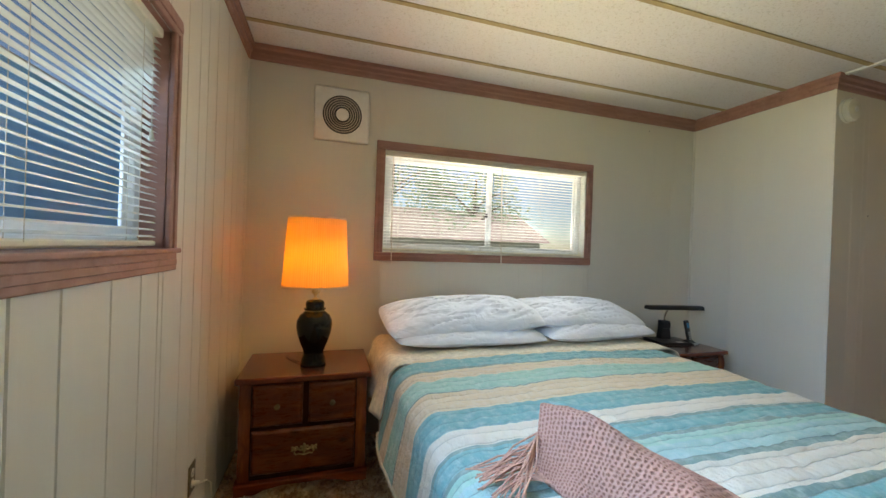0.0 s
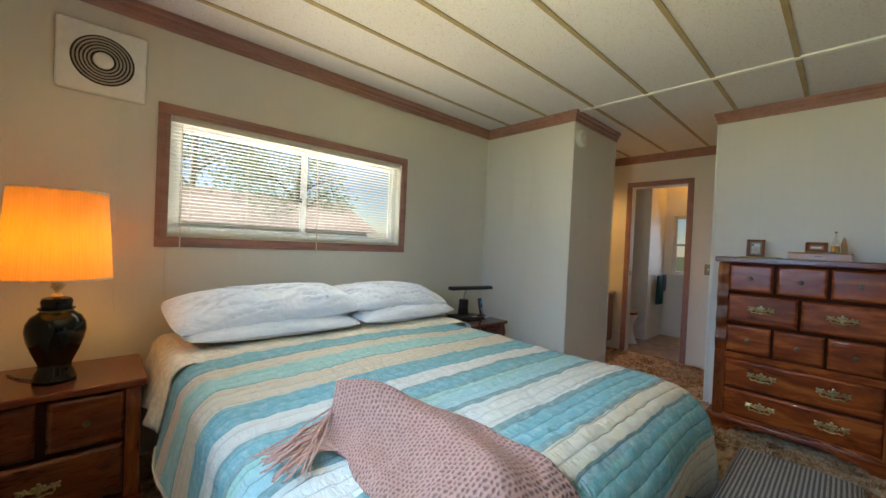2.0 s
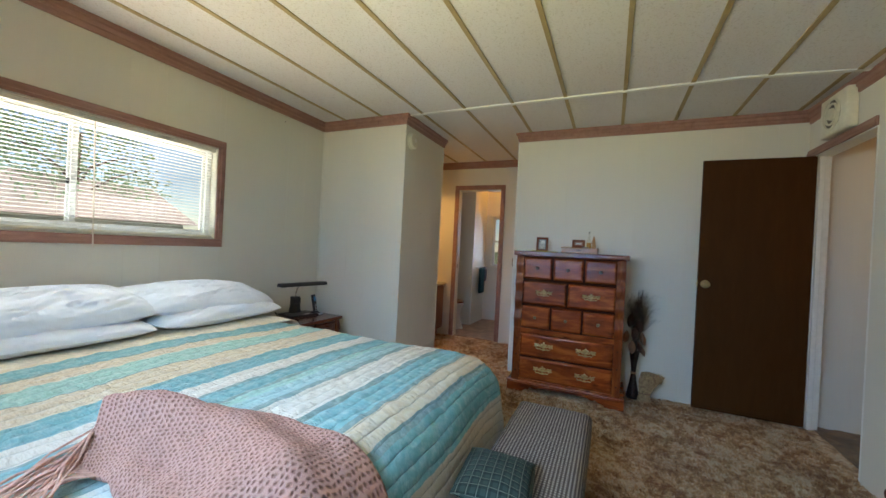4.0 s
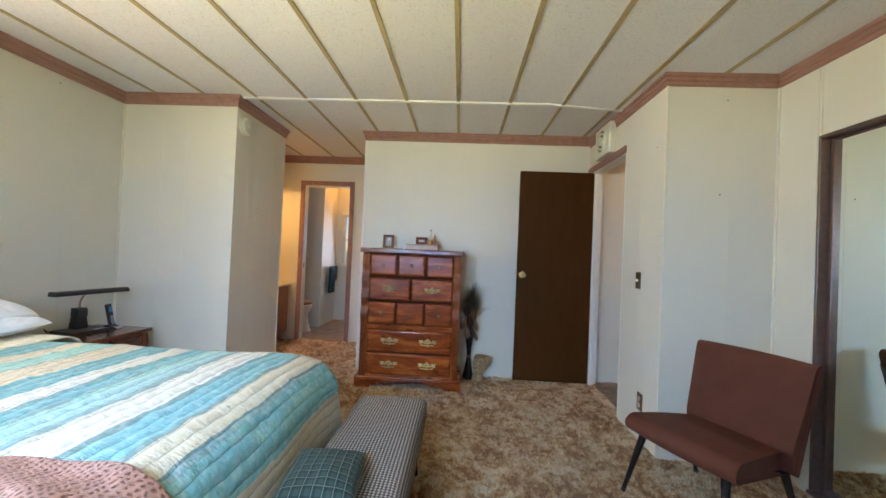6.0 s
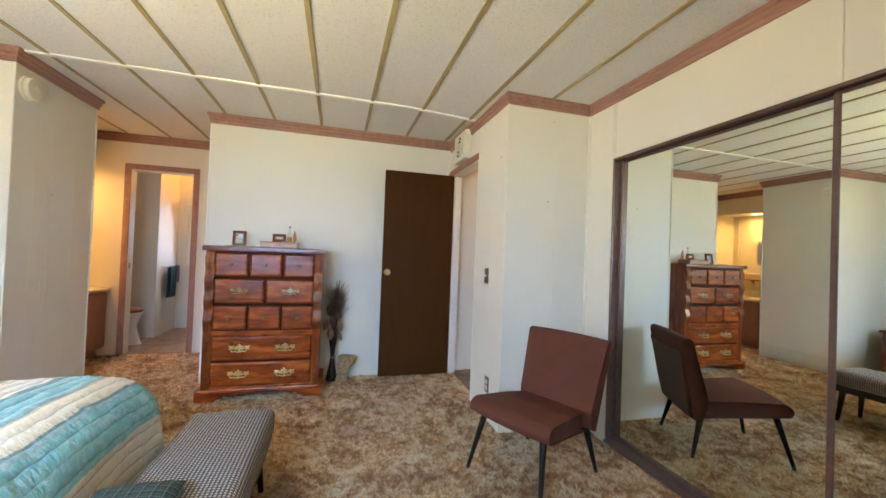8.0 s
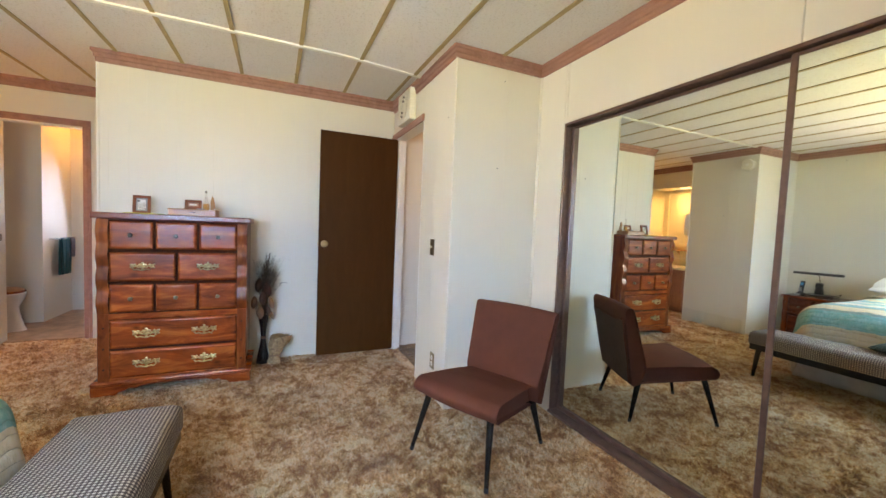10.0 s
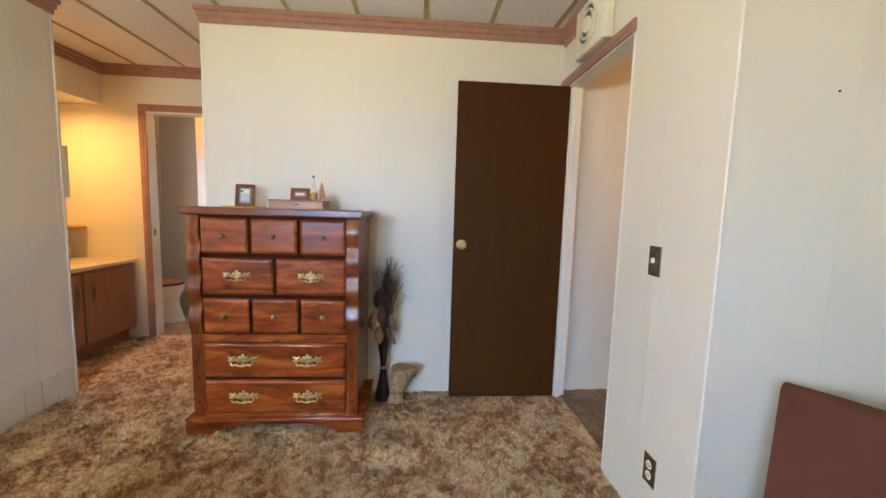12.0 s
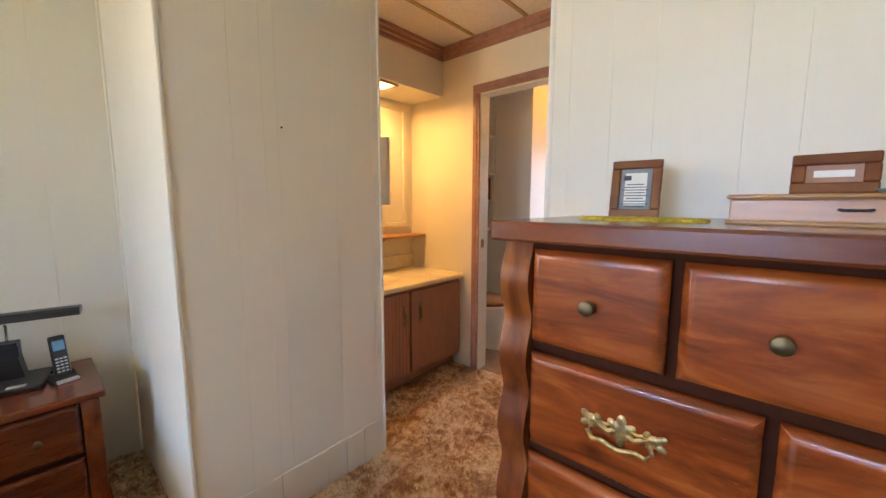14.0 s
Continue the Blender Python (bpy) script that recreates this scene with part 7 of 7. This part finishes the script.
def towel(x0, x1, zb, mat, y, label):
    bm = bmesh.new()
    nu, nv = 20, 30
    def place(i, j):
        u, v = i / nu, j / nv
        s = v * 2 - 1
        fold = 0.010 * math.sin(u * 13) + 0.006 * math.sin(u * 29)
        drop = (0.905 - zb) * max(0, abs(s) - 0.04)
        yy = y + (0.014 if s > 0 else -0.014) * min(1, abs(s) * 8) - fold * abs(s)
        return (x0 + (x1 - x0) * u + 0.012 * math.sin(v * 5), yy, 0.918 - drop)
    grid(bm, nu, nv, place)
    ob = part("towel", bm, mat, None, "", True)
    mod = ob.modifiers.new("thick", "SOLIDIFY")
    mod.thickness = 0.008
    return tagged(ob, label, "towel")


towel(5.99, 6.20, 0.46, M_TOWEL, 1.785, "dark teal bath towel hanging on the bar")
towel(6.17, 6.27, 0.66, M_TOWEL_B, 1.775, "grey purple hand towel hanging on the bar")
bw = thing("window_3", "tall white single hung bathroom window", "window", Matrix.Translation((6.44, 0, 0)), kind="structure")
fr = bmesh.new()
for q in ((1.30, 1.73, 0.93, 0.965), (1.30, 1.73, 1.74, 1.775), (1.30, 1.335, 0.965, 1.74), (1.695, 1.73, 0.965, 1.74), (1.335, 1.695, 1.34, 1.375)):
    box(fr, 0, 0.04, q[0], q[1], q[2], q[3], 0.003)
part("window_frame", fr, M_ALU, bw)
for z0, z1 in ((0.96, 1.345), (1.37, 1.745)):
    g = part("pane", box(bmesh.new(), 0.018, 0.022, 1.33, 1.70, z0, z1), M_GLASS, bw)
    g.visible_shadow = False
casing("window_casing_bath", "y", 6.41, -1, 1.27, 1.765, 0.895, 1.81, 0.042, 0.012, M_CREAM)

# ---- outdoors, seen through the blinds ----
GZ = -0.75
gr = bmesh.new()
box(gr, -400, 400, -400, 400, GZ - 0.5, GZ)
solid("ground", gr, M_GRASS, label="dry green lawn around the house", category="ground")


def house(name, m, w, d, h, rise, wall, roof, label):
    th = thing(name, label, "house", m)
    part("wall", box(bmesh.new(), 0, w, 0, d, 0, h), wall, th)
    rf = bmesh.new()
    prism(rf, [(-0.35, h - 0.02), (d + 0.35, h - 0.02), (d / 2, h + rise)], -0.3, w + 0.3, "x")
    part("roof", rf, roof, th)
    for k in range(int(w // 2.6)):
        x = 0.9 + 2.6 * k
        wd = part("window", box(bmesh.new(), x, x + 1.0, -0.03, 0.0, 0.95, 1.75), M_ALU, th)
        part("pane", box(bmesh.new(), x + 0.06, x + 0.94, -0.036, -0.029, 1.01, 1.69), plain("dark_pane", (0.05, 0.07, 0.09), 0.1), wd)
    for k in range(int(h / 0.22)):
        part("siding_board", box(bmesh.new(), -0.012, w + 0.012, -0.012, d + 0.012, 0.02 + 0.22 * k, 0.21 + 0.22 * k), wall, th)
    return th


house("backdrop_house", Matrix.Translation((-3.0, 13.0, GZ)), 11.0, 5.0, 2.3, 1.3, M_SIDING, M_ROOF, "cream neighbouring house with a brown roof")
# made-up house: its blue wall stands in for the sky past the west blind
house("backdrop_house", Matrix.Translation((-9.5, -5.5, GZ)) @ pose(0, 0, 0, 0, 0, 90), 32.0, 6.0, 7.4, 1.2, M_SKY_SIDING, M_ROOF, "tall blue house shape standing in for bluish sky and trees")


def tree(place, h, r, seed, label):
    rnd = random.Random(seed)
    th = thing("tree", label, "tree", Matrix.Translation(place))
    tr = bmesh.new()
    tube(tr, [(0, 0, 0), (0.05, 0.03, h * 0.25), (0.0, 0.1, h * 0.5), (0.08, 0.05, h * 0.8)], 0.16, 10, 0.05)
    for k in range(7):
        a, z = rnd.uniform(0, 6.28), h * rnd.uniform(0.3, 0.65)
        l = r * rnd.uniform(0.5, 0.9)
        tube(tr, [(0.02, 0.05, z), (l * 0.5 * math.cos(a), l * 0.5 * math.sin(a), z + l * 0.35), (l * math.cos(a), l * math.sin(a), z + l * 0.55)], 0.05, 6, 0.012)
    part("trunk", tr, M_BARK, th)
    verts, faces = [], []
    lobes = [(Vector((rnd.uniform(-r, r) * 0.7, rnd.uniform(-r, r) * 0.7, h * rnd.uniform(0.45, 1.0))), r * rnd.uniform(0.25, 0.5)) for _ in range(16)]
    for k in range(5600):
        c, q = lobes[rnd.randrange(len(lobes))]
        d = Vector((rnd.gauss(0, 1), rnd.gauss(0, 1), rnd.gauss(0, 1))).normalized()
        p = c + d * q * rnd.random() ** 0.4
        s = rnd.uniform(0.06, 0.12)
        u = Vector((rnd.gauss(0, 1), rnd.gauss(0, 1), rnd.gauss(0, 1))).normalized()
        v = u.orthogonal().normalized()
        i = len(verts)
        verts += [p - u * s, p + v * s * 0.45, p + u * s, p - v * s * 0.45]
        faces.append((i, i + 1, i + 2, i + 3))
    me = bpy.data.meshes.new("crown")
    me.from_pydata(verts, [], faces)
    me.materials.append(M_FOLIAGE)
    cr = new("crown", me)
    cr.parent = th
    tagged(cr, kind="stuff")
    return th


tree((-1.8, 10.0, GZ), 6.2, 2.2, 1, "leafy garden tree beyond the bed window")
tree((2.6, 16.0, GZ), 7.0, 2.8, 2, "tall leafy tree behind the neighbouring house")
tree((6.0, 15.0, GZ), 6.2, 2.6, 3, "broad leafy tree behind the neighbouring house")
tree((-3.4, 17.0, GZ), 6.4, 2.4, 4, "leafy tree at the end of the garden")
